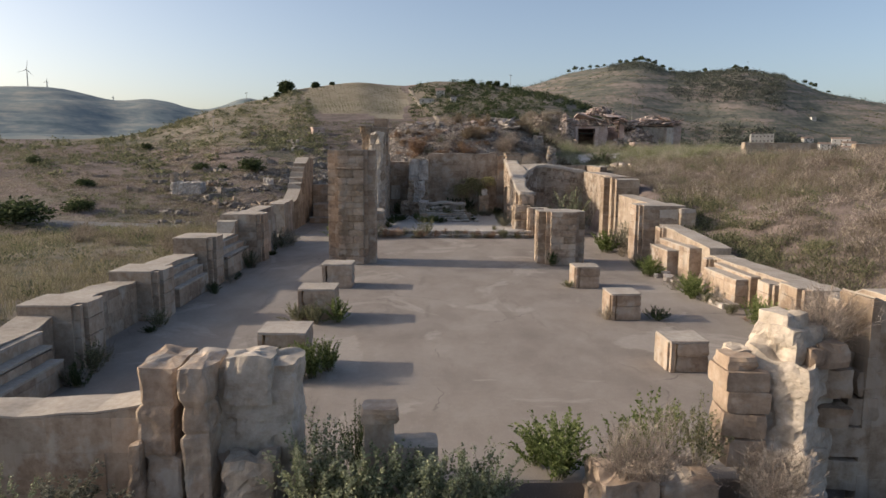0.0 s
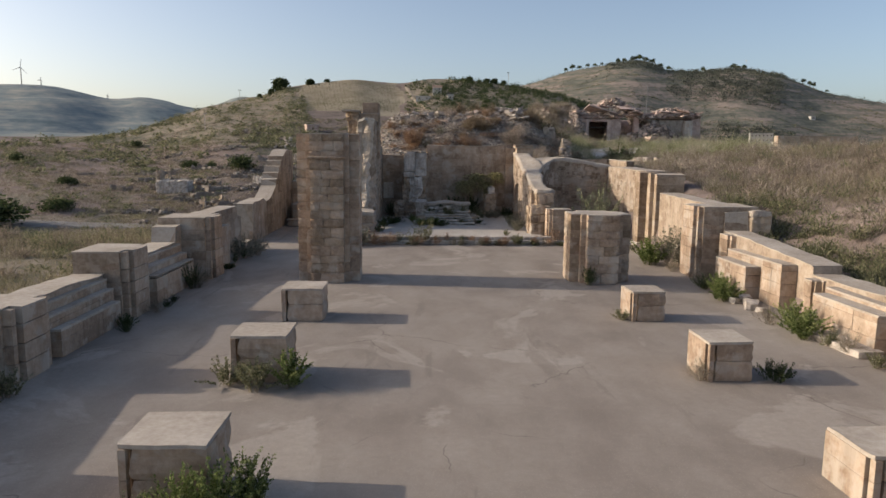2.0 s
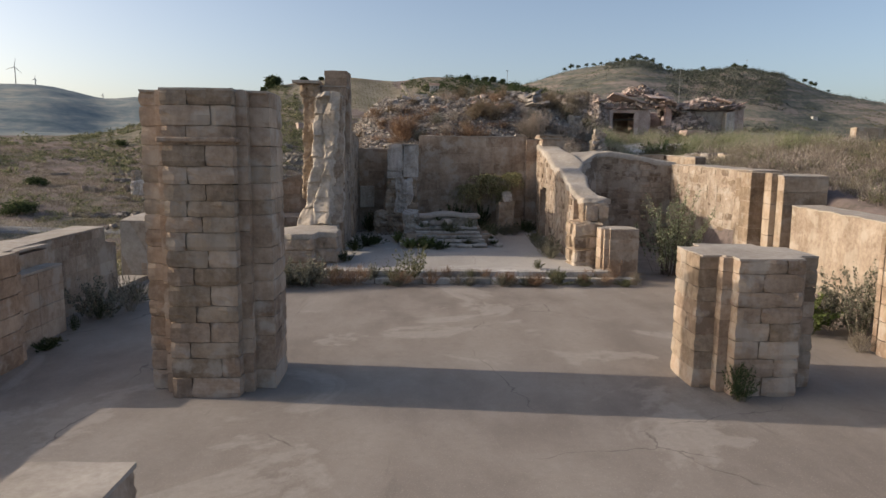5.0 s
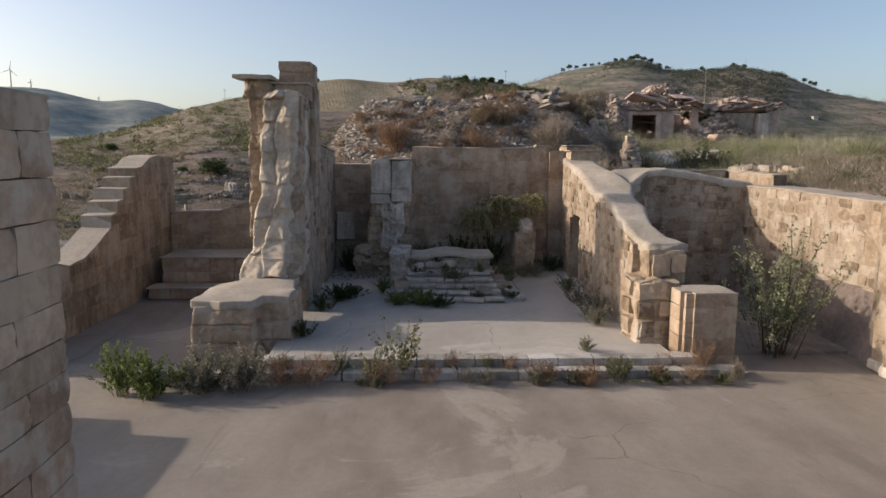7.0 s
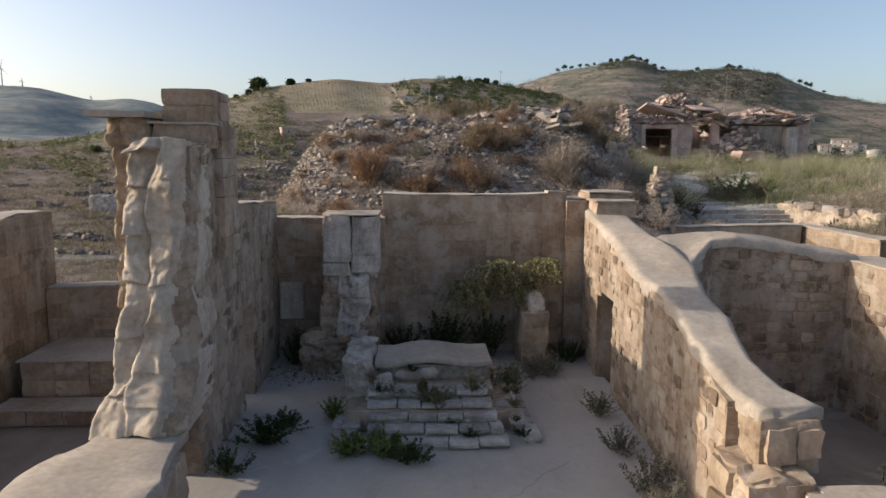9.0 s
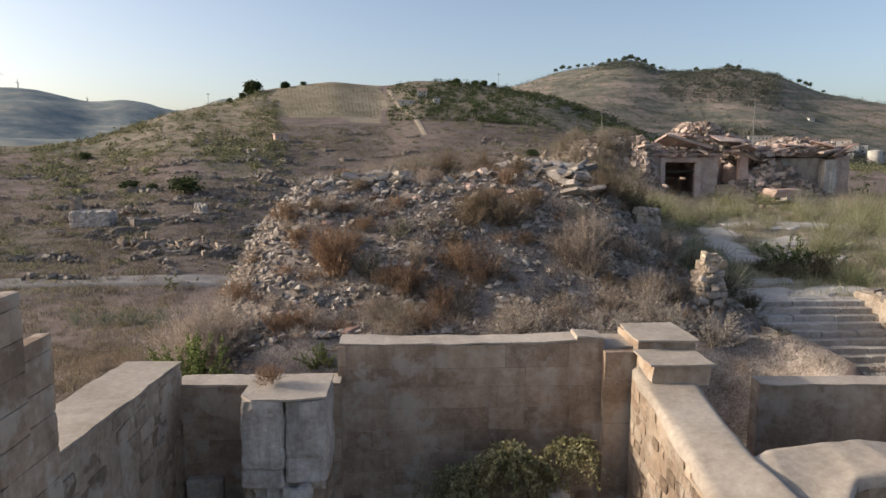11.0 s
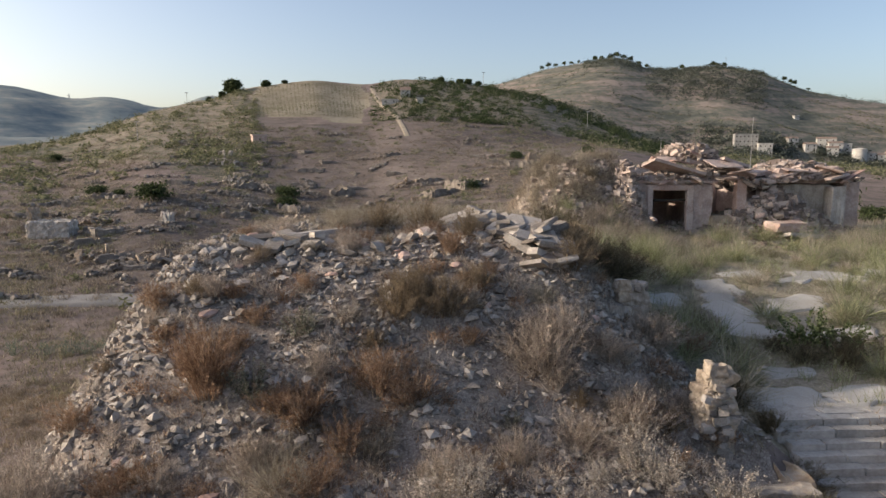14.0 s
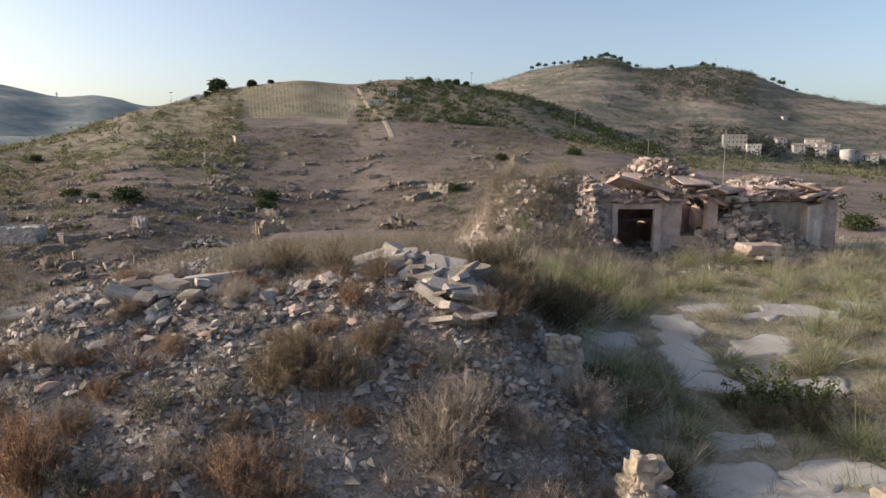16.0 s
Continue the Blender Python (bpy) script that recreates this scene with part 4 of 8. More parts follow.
for j in range(NZ + 1):
    z = 1.38 + (6.0 - 1.38) * j / NZ
    xl, xr = float(np.interp(z, ZS, XL)), float(np.interp(z, ZS, XR))
    xm = (xl + xr) / 2 + 0.05 * math.sin(z * 2.3)
    row = []
    for i in range(NX + 1):
        f = i / NX
        if f < 0.7:
            c = 0 if f < 0.35 else 1
            a = (f - 0.35 * c) / 0.35 * 2 - 1
            z0, z1, g, sh = next(q for q in cells[c] if q[0] <= z <= q[1])
            b = (z - z0) / (z1 - z0) * 2 - 1
            step = (1 - (b + 1) / 2) ** 1.4 * (1 - abs(a) ** 8)
            lo, hi = (xl + sh * 0.5 - 0.15 * g * step, xm) if c == 0 else (xm, xr + sh * 0.3)
            x = lo + (hi - lo) * (a + 1) / 2
            y = 40.44 - (0.07 + 0.22 * g) * step if c == 0 else 40.30 - (0.02 + 0.09 * g) * step
        else:
            k = (f - 0.7) / 0.3
            x = xr + (-3.42 - xr) * min(1.0, k * 1.25)
            y = 40.42 + k * (0.24 + 0.5 * float(S(4.4, 6.0, z)))
        q = Vector((x, y - 0.55 * (1 - float(S(1.3, 2.6, z))) * (0.4 + 0.6 * f) - 0.2 * (1 - float(S(2.6, 4.5, z))), z))
        q += noise.noise_vector(q * 1.6) * 0.12 + noise.noise_vector(q * 3.4) * 0.055 + noise.noise_vector(q * 9.0) * 0.022 + noise.noise_vector(q * 22.0) * 0.01
        row.append(bm.verts.new(q))
    rows.append(row)
back = [[bm.verts.new((r[0].co.x + 0.1, 42.2, r[0].co.z)) for r in rows], [bm.verts.new((-3.5, 42.2, r[-1].co.z)) for r in rows]]
for j in range(NZ):
    for i in range(NX):
        bm.faces.new((rows[j][i], rows[j][i + 1], rows[j + 1][i + 1], rows[j + 1][i]))
    bm.faces.new((back[0][j], rows[j][0], rows[j + 1][0], back[0][j + 1]))
    bm.faces.new((rows[j][-1], back[1][j], back[1][j + 1], rows[j + 1][-1]))
bm.faces.new((*rows[-1], back[1][-1], back[0][-1]))
bmesh.ops.recalc_face_normals(bm, faces=bm.faces)
torn_ob = part("torn_face", bm, pale_mortar_mat, torn, "scalloped mortar over torn stones", smooth=True)
torn_ob.data.materials.append(rubble_face_mat)
for j in range(NZ):
    for i in range(NX):
        if i / NX > 0.74 - 0.02 * math.sin(j * 0.3) + 0.12 * max(0.0, j / NZ - 0.75) * 4:
            torn_ob.data.polygons[j * (NX + 2) + i].material_index = 1
courses(torn, -4.3, -3.36, 41.25, 42.3, 5.9, 6.32, kind="worn")
cap_slab(torn, [(-4.34, 41.2), (-3.34, 41.2), (-3.34, 42.3), (-4.34, 42.3)], 6.3, t=0.04)
courses(torn, -4.2, -3.34, 41.5, 42.35, 6.3, 6.92, kind="worn")
worn("torn_flank", ochre_mat, torn, -5.0, -4.3, 41.2, 42.2, 2.2, 6.4, "thin torn wall flank", 0.12, 51.0, (3.1, 3.9, 4.6, 5.3, 5.9), 0.05)
cap_slab(torn, [(-5.28, 40.95), (-4.9, 40.9), (-4.3, 41.0), (-4.3, 42.2), (-5.15, 42.2)], 6.4, t=0.1)
courses(torn, -3.5, -3.3, 41.95, 42.55, 3.9, 6.9, kind="worn", ln=0.9)
courses(torn, -3.5, -3.34, 42.57, 43.15, 3.9, 6.3, kind="worn", ln=0.9)

# back wall
wall("wall_apse", "tall sandstone back wall of the chancel with a mortar top", (4.4, 47.95), (-0.65, 47.95), -0.62, [(0, 4.8), (0.5, 4.8), (0.52, 4.74), (2.4, 4.7), (5.05, 4.74)],
     seed=12, flush=0.006, course=0.42, length=(0.5, 1.0), sides=(1, -1), proud=-0.006, depth=-0.16)
wall("wall_niche", "dark sandstone wall behind the corner niche", (-0.6, 47.55), (-3.6, 47.55), -0.6, [(0, 4.1), (3.0, 4.1)], seed=13, course=0.42, sides=(1,), proud=-0.006, depth=-0.16)
corner = thing("corner_pillar", (5.3, 48.3, 0), "tall corner pillar with a pale mortar top", "pillar")
courses(corner, 4.38, 5.0, 47.75, 48.9, 0.3, 4.6, h0=0.42)
cap_slab(corner, [(4.38, 48.0), (5.02, 48.0), (5.02, 48.92), (4.38, 48.92)], 4.6)
courses(corner, 5.0, 6.1, 47.75, 49.0, 0.3, 4.78, h0=0.42)
cap_slab(corner, [(4.97, 47.65), (6.15, 47.65), (6.15, 49.02), (5.05, 49.02), (4.97, 48.5)], 4.8)
block2 = thing("stone_block", (5.5, 47.2, 4.3), "capped stone block on the wall head", "stone block")
courses(block2, 4.95, 6.0, 46.8, 47.7, 4.25, 4.62, h0=0.37, kind="worn")
cap_slab(block2, [(4.9, 46.75), (6.05, 46.75), (6.05, 47.7), (4.9, 47.7)], 4.62)

pil = thing("plastered_pilaster", (-1.4, 46.7, 0.33), "tall pilaster with peeling white plaster on its upper half", "pilaster")
pil_shaft = worn("shaft", core_mat, pil, -2.2, -0.78, 46.3, 47.6, 0.3, 2.95, "stained bare lower shaft", 0.13, 1.7, (1.0, 1.7, 2.3), 0.1)
worn("flaking_coat", plaster_mat, pil_shaft, -1.75, -0.95, 46.22, 46.9, 0.9, 2.9, "flaking remains of plaster", 0.12, 2.9, (), 0.2)
worn("foot", core_mat, pil, -2.65, -1.0, 46.0, 46.8, 0.3, 1.25, "crumbled brick foot", 0.17, 3.7, (0.6, 0.9), 0.3)
worn("plaster_drum", plaster_mat, pil_shaft, -2.1, -1.4, 46.2, 47.5, 2.8, 4.3, "white plaster panel", 0.04, 4.7, (3.1,), 0.05)
worn("plaster_panel", plaster_mat, pil_shaft, -1.38, -0.7, 46.3, 47.5, 2.86, 4.28, "white plaster panel", 0.04, 5.7, (3.3,), 0.05)
cap_slab(pil, [(-2.1, 46.4), (-1.9, 46.22), (-1.3, 46.2), (-0.7, 46.34), (-0.7, 47.5), (-2.1, 47.5)], 4.3)
panel = thing("plaster_slab", (-3.05, 47.4, 1.2), "flaking white plaster panel on the niche wall", "plaster panel")
plain("sheet", plaster_mat, panel, -3.4, -2.75, 47.36, 47.6, 1.4, 2.4, rough=0.02)
stub = thing("broken_pilaster", (3.3, 46.6, 0.33), "crumbling pilaster stump against the back wall", "pilaster")
crag("shaft", core_mat, stub, 3.0, 3.65, 46.3, 48.0, 0.3, 1.75, "", 0.12)
crag("top", plaster_mat, stub, 3.2, 3.6, 46.45, 47.95, 1.6, 2.18, "broken pale top", 0.08)

# altar on its steps
altar = thing("altar", (0.6, 43.6, 0.33), "ruined marble altar on broken steps overgrown with weeds", "altar")


def tread(x0, x1, y0, y1, z, run_x=True):
    """A run of pale tread slabs over a darker riser that is set back below their edge."""
    a, e = (x0, x1) if run_x else (y0, y1)
    while a < e - 0.12:
        ln = min(RNG.uniform(0.45, 1.15), e - a)
        if e - a - ln < 0.25:
            ln = e - a
        dz, rt_ = RNG.uniform(-0.018, 0.012), RNG.uniform(-0.03, 0.03)
        if run_x:
            piece("step_stone", step_mat, altar, (a + ln / 2, (y0 + y1) / 2 + RNG.uniform(-0.03, 0.03), z - 0.035 + dz), (ln - 0.02, y1 - y0, 0.075), rt_, "worn", 0.02)
            piece("riser_stone", marble_mat, altar, (a + ln / 2, (y0 + y1) / 2 + 0.06, z - 0.105), (ln - 0.01, y1 - y0, 0.09), 0, "worn")
        else:
            piece("step_stone", step_mat, altar, ((x0 + x1) / 2 + RNG.uniform(-0.03, 0.03), a + ln / 2, z - 0.035 + dz), (x1 - x0, ln - 0.02, 0.075), rt_, "worn", 0.03)
            piece("riser_stone", marble_mat, altar, ((x0 + x1) / 2, a + ln / 2, z - 0.105), (x1 - x0 - 0.1, ln - 0.01, 0.09), 0, "worn")
        a += ln


for i in range(5):
    z, y0 = 0.33 + (i + 1) * 0.13, 41.42 + i * 0.34
    tread(-0.72 - 0.02 * i, 1.98 - 0.07 * i, y0, y0 + 0.5, z)
    if i < 4:
        tread(-1.45 + 0.2 * i, -1.08 + 0.2 * i, y0 + 0.1 + 0.1 * i, 44.6, z, False)
    if i < 3:
        tread(2.28 - 0.2 * i, 2.62 - 0.2 * i, y0 + 0.25 + 0.1 * i, 44.4, z, False)
crag("core", core_mat, altar, -1.25, 2.3, 42.3, 45.4, 0.3, 0.74, "", 0.05)
crag("core", core_mat, altar, -0.75, 1.9, 43.0, 45.4, 0.5, 0.95, "", 0.04)
altar_table = plain("table_front", marble_mat, altar, -0.56, 1.78, 43.62, 45.1, 0.85, 1.3, "pale carved front", rough=0.04)
for x, z, r_ in ((0.05, 1.08, 0.24), (0.5, 1.12, 0.2)):
    bm = bmesh.new()
    bmesh.ops.create_icosphere(bm, subdivisions=3, radius=1.0, matrix=Matrix.Translation((x, 43.6, z)) @ Matrix.Diagonal((r_ * 1.2, 0.07, r_ * 0.62, 1)))
    ruffle(bm, 0.03, 0.15, x)
    part("carving", bm, plaster_mat, altar_table, "broken pale carved relief", smooth=True)
piece("fragment", plaster_mat, altar, (-0.5, 43.4, 1.0), (0.42, 0.16, 0.3), 0.4, "worn", 0.5)
bm = bmesh.new()
box(bm, -0.68, 1.88, 43.55, 45.0, 1.28, 1.42)
soft(bm, 0.045, 2)
bmesh.ops.subdivide_edges(bm, edges=[e for e in bm.edges if e.calc_length() > 0.4], cuts=6, use_grid_fill=True)
for v in bm.verts:
    v.co.z += 0.05 * math.sin(v.co.x * 3.1) + 0.04 * noise.noise(v.co * 2)
    v.co.y += 0.06 * noise.noise(Vector((v.co.x * 2.2, 1.0, 0.0)))
part("table_top", bm, cap_mat, altar_table, "mortar-covered sagging top", smooth=True)
crag("side_block", plaster_mat, altar, -1.3, -0.72, 43.25, 45.3, 0.5, 1.5, "leaning plaster-covered block", 0.13, 9)

# right wall of the chancel
wall("wall_chancel_right", "sunlit rubble wall stepping down towards the nave, with a doorway", (4.85, 47.6), (4.52, 38.3), 0.8,
     [(0, 4.28), (1.5, 4.07), (2.8, 3.88), (3.6, 3.68), (5.0, 3.34), (6.1, 3.3), (7.0, 3.2), (7.4, 3.05), (7.8, 2.86), (8.4, 2.72), (8.9, 2.5), (9.3, 2.42)],
     mat=stone_mat, flush=0.04, openings=((2.05, 3.2, 2.5),), seed=15, course=0.24, length=(0.22, 0.6), z0=0.0, sides=(1,), kind="rubble", cap=0)
door_fill = thing("door_jamb", (4.8, 45.5, 0.33), "worn stone door jamb of the side doorway", "door jamb")
courses(door_fill, 4.7, 4.86, 45.55, 45.75, 0.33, 2.4, h0=0.5)
rb = thing("wall_end_pillar", (5.05, 37.9, 0), "stacked sandstone wall-end pillar with sunken mortar joints", "pillar")
worn("shaft", core_mat, rb, 4.36, 5.3, 37.3, 38.4, 0.0, 1.74, "mortar frame round sunken stones", 0.07, 71.0, (0.4, 0.86, 1.3), 0.1)
worn("upper_shaft", core_mat, rb, 4.7, 5.58, 37.75, 38.5, 1.6, 2.36, "", 0.05, 72.0, (2.0,), 0.04)
for z, h in ((0.05, 0.34), (0.46, 0.36), (0.92, 0.34), (1.34, 0.34)):
    for x, w in ((4.58, 0.34), (5.04, 0.38)):
        piece("stone", (stone_mat, ochre_mat, rubble_face_mat)[RNG.randrange(3)], rb, (x + RNG.uniform(-0.03, 0.03), 37.42, z + h / 2), (w, 0.34, h), RNG.uniform(-0.12, 0.12), "boulder", 0.06)
    piece("stone", ochre_mat, rb, (4.44, 37.95, z + h / 2), (0.3, 0.5, h), 0.05, "boulder", 0.05)
for x, z, w, h in ((5.0, 1.78, 0.4, 0.5), (5.4, 1.85, 0.34, 0.4)):
    piece("stone", stone_mat, rb, (x, 37.82, z + h / 2), (w, 0.34, h), RNG.uniform(-0.1, 0.1), "boulder", 0.05)
rp = half_pier(5.05, 6.2, 36.45, 37.35, 1.62, -1, "low capped sandstone pillar beside the chancel steps", group="low pillars by the chancel")

lump = thing("wall_lump", (10.8, 28.0, 0.6), "curved mortar-capped stub behind the wall pillar", "wall stub")
worn("masonry", core_mat, lump, 10.3, 11.0, 27.05, 28.8, 0.4, 2.24, "", 0.06, 61.0, (1.0, 1.6), 0.08)
worn("capping", cap_mat, lump, 10.28, 11.02, 27.03, 28.8, 2.2, 2.34, "pale mortar capping", 0.04, 62.0, (), 0.1)

# right chapel
wall("wall_right_chapel_back", "shaded coursed rubble wall of the side chapel", (9.95, 43.9), (5.6, 43.9), -0.9, [(0, 3.52), (0.9, 3.66), (1.9, 3.9), (2.7, 3.98), (3.2, 3.95), (3.7, 3.8), (4.35, 3.6)],
     seed=16, flush=0.04, cap=0, course=0.24, length=(0.28, 0.6), sides=(1,), z0=0.0, kind="rubble", proud=-0.006, depth=-0.16)
wall("wall_right_chapel_side", "sunlit side chapel wall with a mortar top", (9.9, 44.6), (9.9, 36.9), 1.1, [(0, 3.5), (2.0, 3.55), (4.5, 3.5), (7.7, 3.45)],
     mat=ochre_mat, seed=17, flush=0.03, course=0.3, length=(0.35, 0.75), sides=(1,), z0=0.0, kind="rubble")
wall("wall_right_transept", "sunlit coursed sandstone wall with a mortar top and a square end", (9.5, 35.35), (9.46, 34.25), 1.25, [(0, 3.4), (1.1, 3.38)], mat=ochre_mat, seed=18, course=0.36, z0=-0.1)
for i, (ya, yb, xa) in enumerate(((36.45, 36.95, 9.45), (35.95, 36.42, 9.15), (35.3, 35.9, 9.05), (34.6, 35.0, 9.3))):
    shaft = thing("wall_shaft", (xa + 0.4, (ya + yb) / 2, 0), "tall moulded sandstone wall shaft on a pale base", "wall shaft", "moulded shafts of the right chapel")
    courses(shaft, xa, 10.0 if i < 3 else 9.6, ya, yb, 0.0, 3.46, mat=ochre_mat, h0=0.42, ln=2.0)
    plain("base", plaster_mat, shaft, xa - 0.06, xa + 0.4, ya - 0.04, yb + 0.04, 0.0, 0.22, "pale moulded base")
wall("wall_garden", "low sunlit wall head beyond the chapel", (10.9, 47.9), (7.6, 48.4), 0.5, [(0, 3.95), (3.3, 3.85)], z0=2.0, seed=21, sides=(1,))

junction = thing("wall_junction", (6.2, 43.6, 0), "broad mortar-capped junction of two chapel walls", "wall junction")
INNER = [(4.83, 47.5, 4.36), (4.79, 46.1, 4.15), (4.75, 44.8, 3.97), (4.72, 44.0, 3.76), (4.68, 42.6, 3.42), (4.64, 41.5, 3.37), (4.6, 40.6, 3.27), (4.58, 40.1, 3.12), (4.57, 39.7, 2.93), (4.58, 39.1, 2.8), (4.62, 38.5, 2.55), (4.72, 37.75, 2.47)]
OUTER = [(5.85, 47.5, 4.36), (5.75, 46.1, 4.18), (5.6, 44.5, 4.05), (5.72, 43.9, 3.96), (5.98, 42.9, 3.6), (5.55, 41.6, 3.4), (5.4, 40.9, 3.3), (5.44, 40.2, 3.16), (5.32, 39.6, 2.98), (5.22, 39.0, 2.8), (5.42, 38.4, 2.56), (5.64, 37.9, 2.48)]


def mortar_top(edge_a, edge_b, root, n=90, m=14, t=0.16, seed=0.0, body=None, drop=0.0):
    """A flowing mortar capping lofted between two edges of a wall head."""
    bm_ = bmesh.new()
    ts = np.linspace(0, 1, n + 1)
    ka = np.linspace(0, 1, len(edge_a))
    A = np.stack([np.interp(ts, ka, [p[q] for p in edge_a]) for q in range(3)], -1)
    B = np.stack([np.interp(ts, ka, [p[q] for p in edge_b]) for q in range(3)], -1)
    grid = []
    for i in range(n + 1):
        ring = []
        for j in range(m + 1):
            f = j / m
            p = Vector(A[i]).lerp(Vector(B[i]), f)
            e = max(0.0, abs(f - 0.5) * 2 - 0.8) / 0.2
            p.z += 0.02 - drop - 0.05 * e * e + 0.035 * noise.noise(p * 1.3 + Vector((seed, 0, 0))) + 0.014 * noise.noise(p * 4.0)
            if j in (0, m):
                p += noise.noise_vector(p * 2.2 + Vector((seed, 0, 0))) * 0.05
            ring.append(bm_.verts.new(p))
        low = [bm_.verts.new(ring[k].co - Vector((0, 0, t))) for k in (0, m)]
        grid.append((ring, low))
    for (ra, la), (rb_, lb) in zip(grid, grid[1:]):
        for k in range(m):
            bm_.faces.new((ra[k], ra[k + 1], rb_[k + 1], rb_[k]))
        bm_.faces.new((la[0], ra[0], rb_[0], lb[0]))
        bm_.faces.new((ra[m], la[1], lb[1], rb_[m]))
    for (ring, low), flip in ((grid[0], 1), (grid[-1], -1)):
        vs = [low[0], *ring, low[1]]
        bm_.faces.new(vs[::flip])
    bmesh.ops.recalc_face_normals(bm_, faces=bm_.faces)
    if body:
        return part("body", bm_, body, root, "worn rubble below the capping", smooth=True)
    return part("capping", bm_, cap_mat, root, "pale flowing mortar capping", smooth=True)


mortar_top(INNER, OUTER, junction)
BACK_A = [(5.2, 42.4, 3.3), (5.75, 42.7, 3.5), (6.2, 43.3, 3.78), (6.7, 43.78, 4.0), (7.3, 43.86, 4.06), (8.2, 43.88, 3.95), (9.2, 43.88, 3.72), (10.1, 43.88, 3.6)]
BACK_B = [(5.2, 44.6, 3.85), (5.9, 44.7, 4.04), (6.4, 44.8, 4.07), (6.9, 44.85, 4.08), (7.4, 44.9, 4.08), (8.3, 44.9, 3.98), (9.3, 44.9, 3.78), (10.2, 44.9, 3.65)]
mortar_top(BACK_A, BACK_B, junction, seed=3.0)
mortar_top(BACK_A[:4], [(x, y - 0.3, z) for x, y, z in BACK_B[:4]], junction, n=40, t=4.0, seed=3.0, body=rubble_face_mat, drop=0.07)
wall("wall_garden_return", "sunlit return of a low wall beyond the chapel", (10.9, 47.85), (11.3, 44.9), 0.5, [(0, 3.92), (3, 3.85)], z0=2.0, seed=24, sides=(1, -1), mat=ochre_mat)

# left chapel
wall("wall_left_chapel", "stepped broken side wall with pale mortar treads", (-9.0, 39.0), (-9.0, 47.0), 0.8,
     [(0, 1.85), (0.5, 1.72), (1.2, 1.78), (2.0, 2.05), (2.9, 2.4), (2.92, 2.72), (3.3, 2.76), (3.32, 3.08), (3.75, 3.12), (3.77, 3.42), (4.3, 3.45), (4.32, 3.72), (4.7, 3.76), (4.72, 4.0), (5.3, 4.05), (5.9, 4.3), (6.5, 4.36), (8.0, 4.32)], mat=ochre_mat, seed=22, z0=-0.1, flush=0.002, course=0.5, length=(0.7, 1.3))
wall("wall_left_chapel_back", "low wall with a dipping mortar top behind the side chapel", (-4.9, 46.4), (-8.95, 46.4), -0.6, [(0, 3.0), (1.2, 2.9), (2.4, 2.5), (4.05, 2.45)], seed=23, sides=(1,), proud=-0.006, depth=-0.16)
lalt = thing("side_altar", (-7.6, 45.1, 0), "blocky remains of a side altar with a mortar top", "altar")
courses(lalt, -8.6, -5.6, 44.4, 46.3, 0.0, 1.2, h0=0.4, kind="worn")
courses(lalt, -8.75, -5.4, 43.6, 44.38, 0.0, 0.36, kind="worn")
cap_slab(lalt, [(-8.65, 44.35), (-5.55, 44.35), (-5.55, 46.3), (-8.65, 46.3)], 1.18)
cap_slab(lalt, [(-8.8, 43.55), (-5.35, 43.55), (-5.35, 44.34), (-8.8, 44.34)], 0.34)

# front wall of the nave
wall("wall_front_left", "low curved front wall of large worn stones", (-4.6, 6.35), (-9.6, 6.35), -0.7, [(0, 1.4), (0.8, 1.25), (1.8, 1.2), (5.0, 1.2)], seed=31, course=0.55, length=(0.7, 1.2), z0=-0.9, proud=-0.006, depth=-0.16)
fl = thing("broken_pillar", (-3.7, 6.6, -0.7), "broken front pillar with smooth mortar beside two worn stone shafts", "pillar")
worn("shaft", stone_mat, fl, -4.68, -4.2, 6.12, 7.1, -0.8, 1.98, "worn stone shaft", 0.045, 1.0, (0.1, 0.75, 1.45), 0.07)
worn("shaft", stone_mat, fl, -4.08, -3.72, 5.95, 7.0, -0.8, 1.98, "worn stone shaft", 0.055, 2.3, (-0.2, 0.6, 1.12, 1.52), 0.09)
worn("mortar_mass", pale_mortar_mat, fl, -3.9, -2.7, 6.4, 7.2, -0.8, 1.9, "smooth grey mortar mass", 0.07, 3.1, (), 0.14)
worn("mortar_lump", pale_mortar_mat, fl, -3.62, -3.0, 6.3, 6.95, 1.4, 2.0, "smooth grey mortar mass", 0.07, 4.4, (), 0.12)
worn("mortar_ledge", rough_mortar_mat, fl, -3.6, -2.95, 6.0, 6.6, -0.8, 0.75, "broken mortar ledge", 0.09, 5.4, (0.1,), 0.15)
worn("side_stone", stone_mat, fl, -4.84, -4.64, 6.02, 6.5, -0.8, 0.95, "broken side stone", 0.06, 6.4, (0.2,), 0.1)
frg = thing("threshold_fragment", (-1.4, 6.55, 0), "broken post and block standing on the threshold", "stone fragment")
piece("post", stone_mat, frg, (-1.6, 6.55, 0.62), (0.42, 0.4, 1.25), 0.1, "worn")
piece("post_top", stone_mat, frg, (-1.58, 6.5, 1.22), (0.5, 0.42, 0.22), 0.0, "boulder")
piece("block", cap_mat, frg, (-1.1, 6.6, 0.38), (0.62, 0.5, 0.8), 0.05, "worn")
fr = thing("broken_pillar", (4.2, 6.9, -0.7), "broken front pillar of pale mortar with stacked weathered blocks", "pillar")
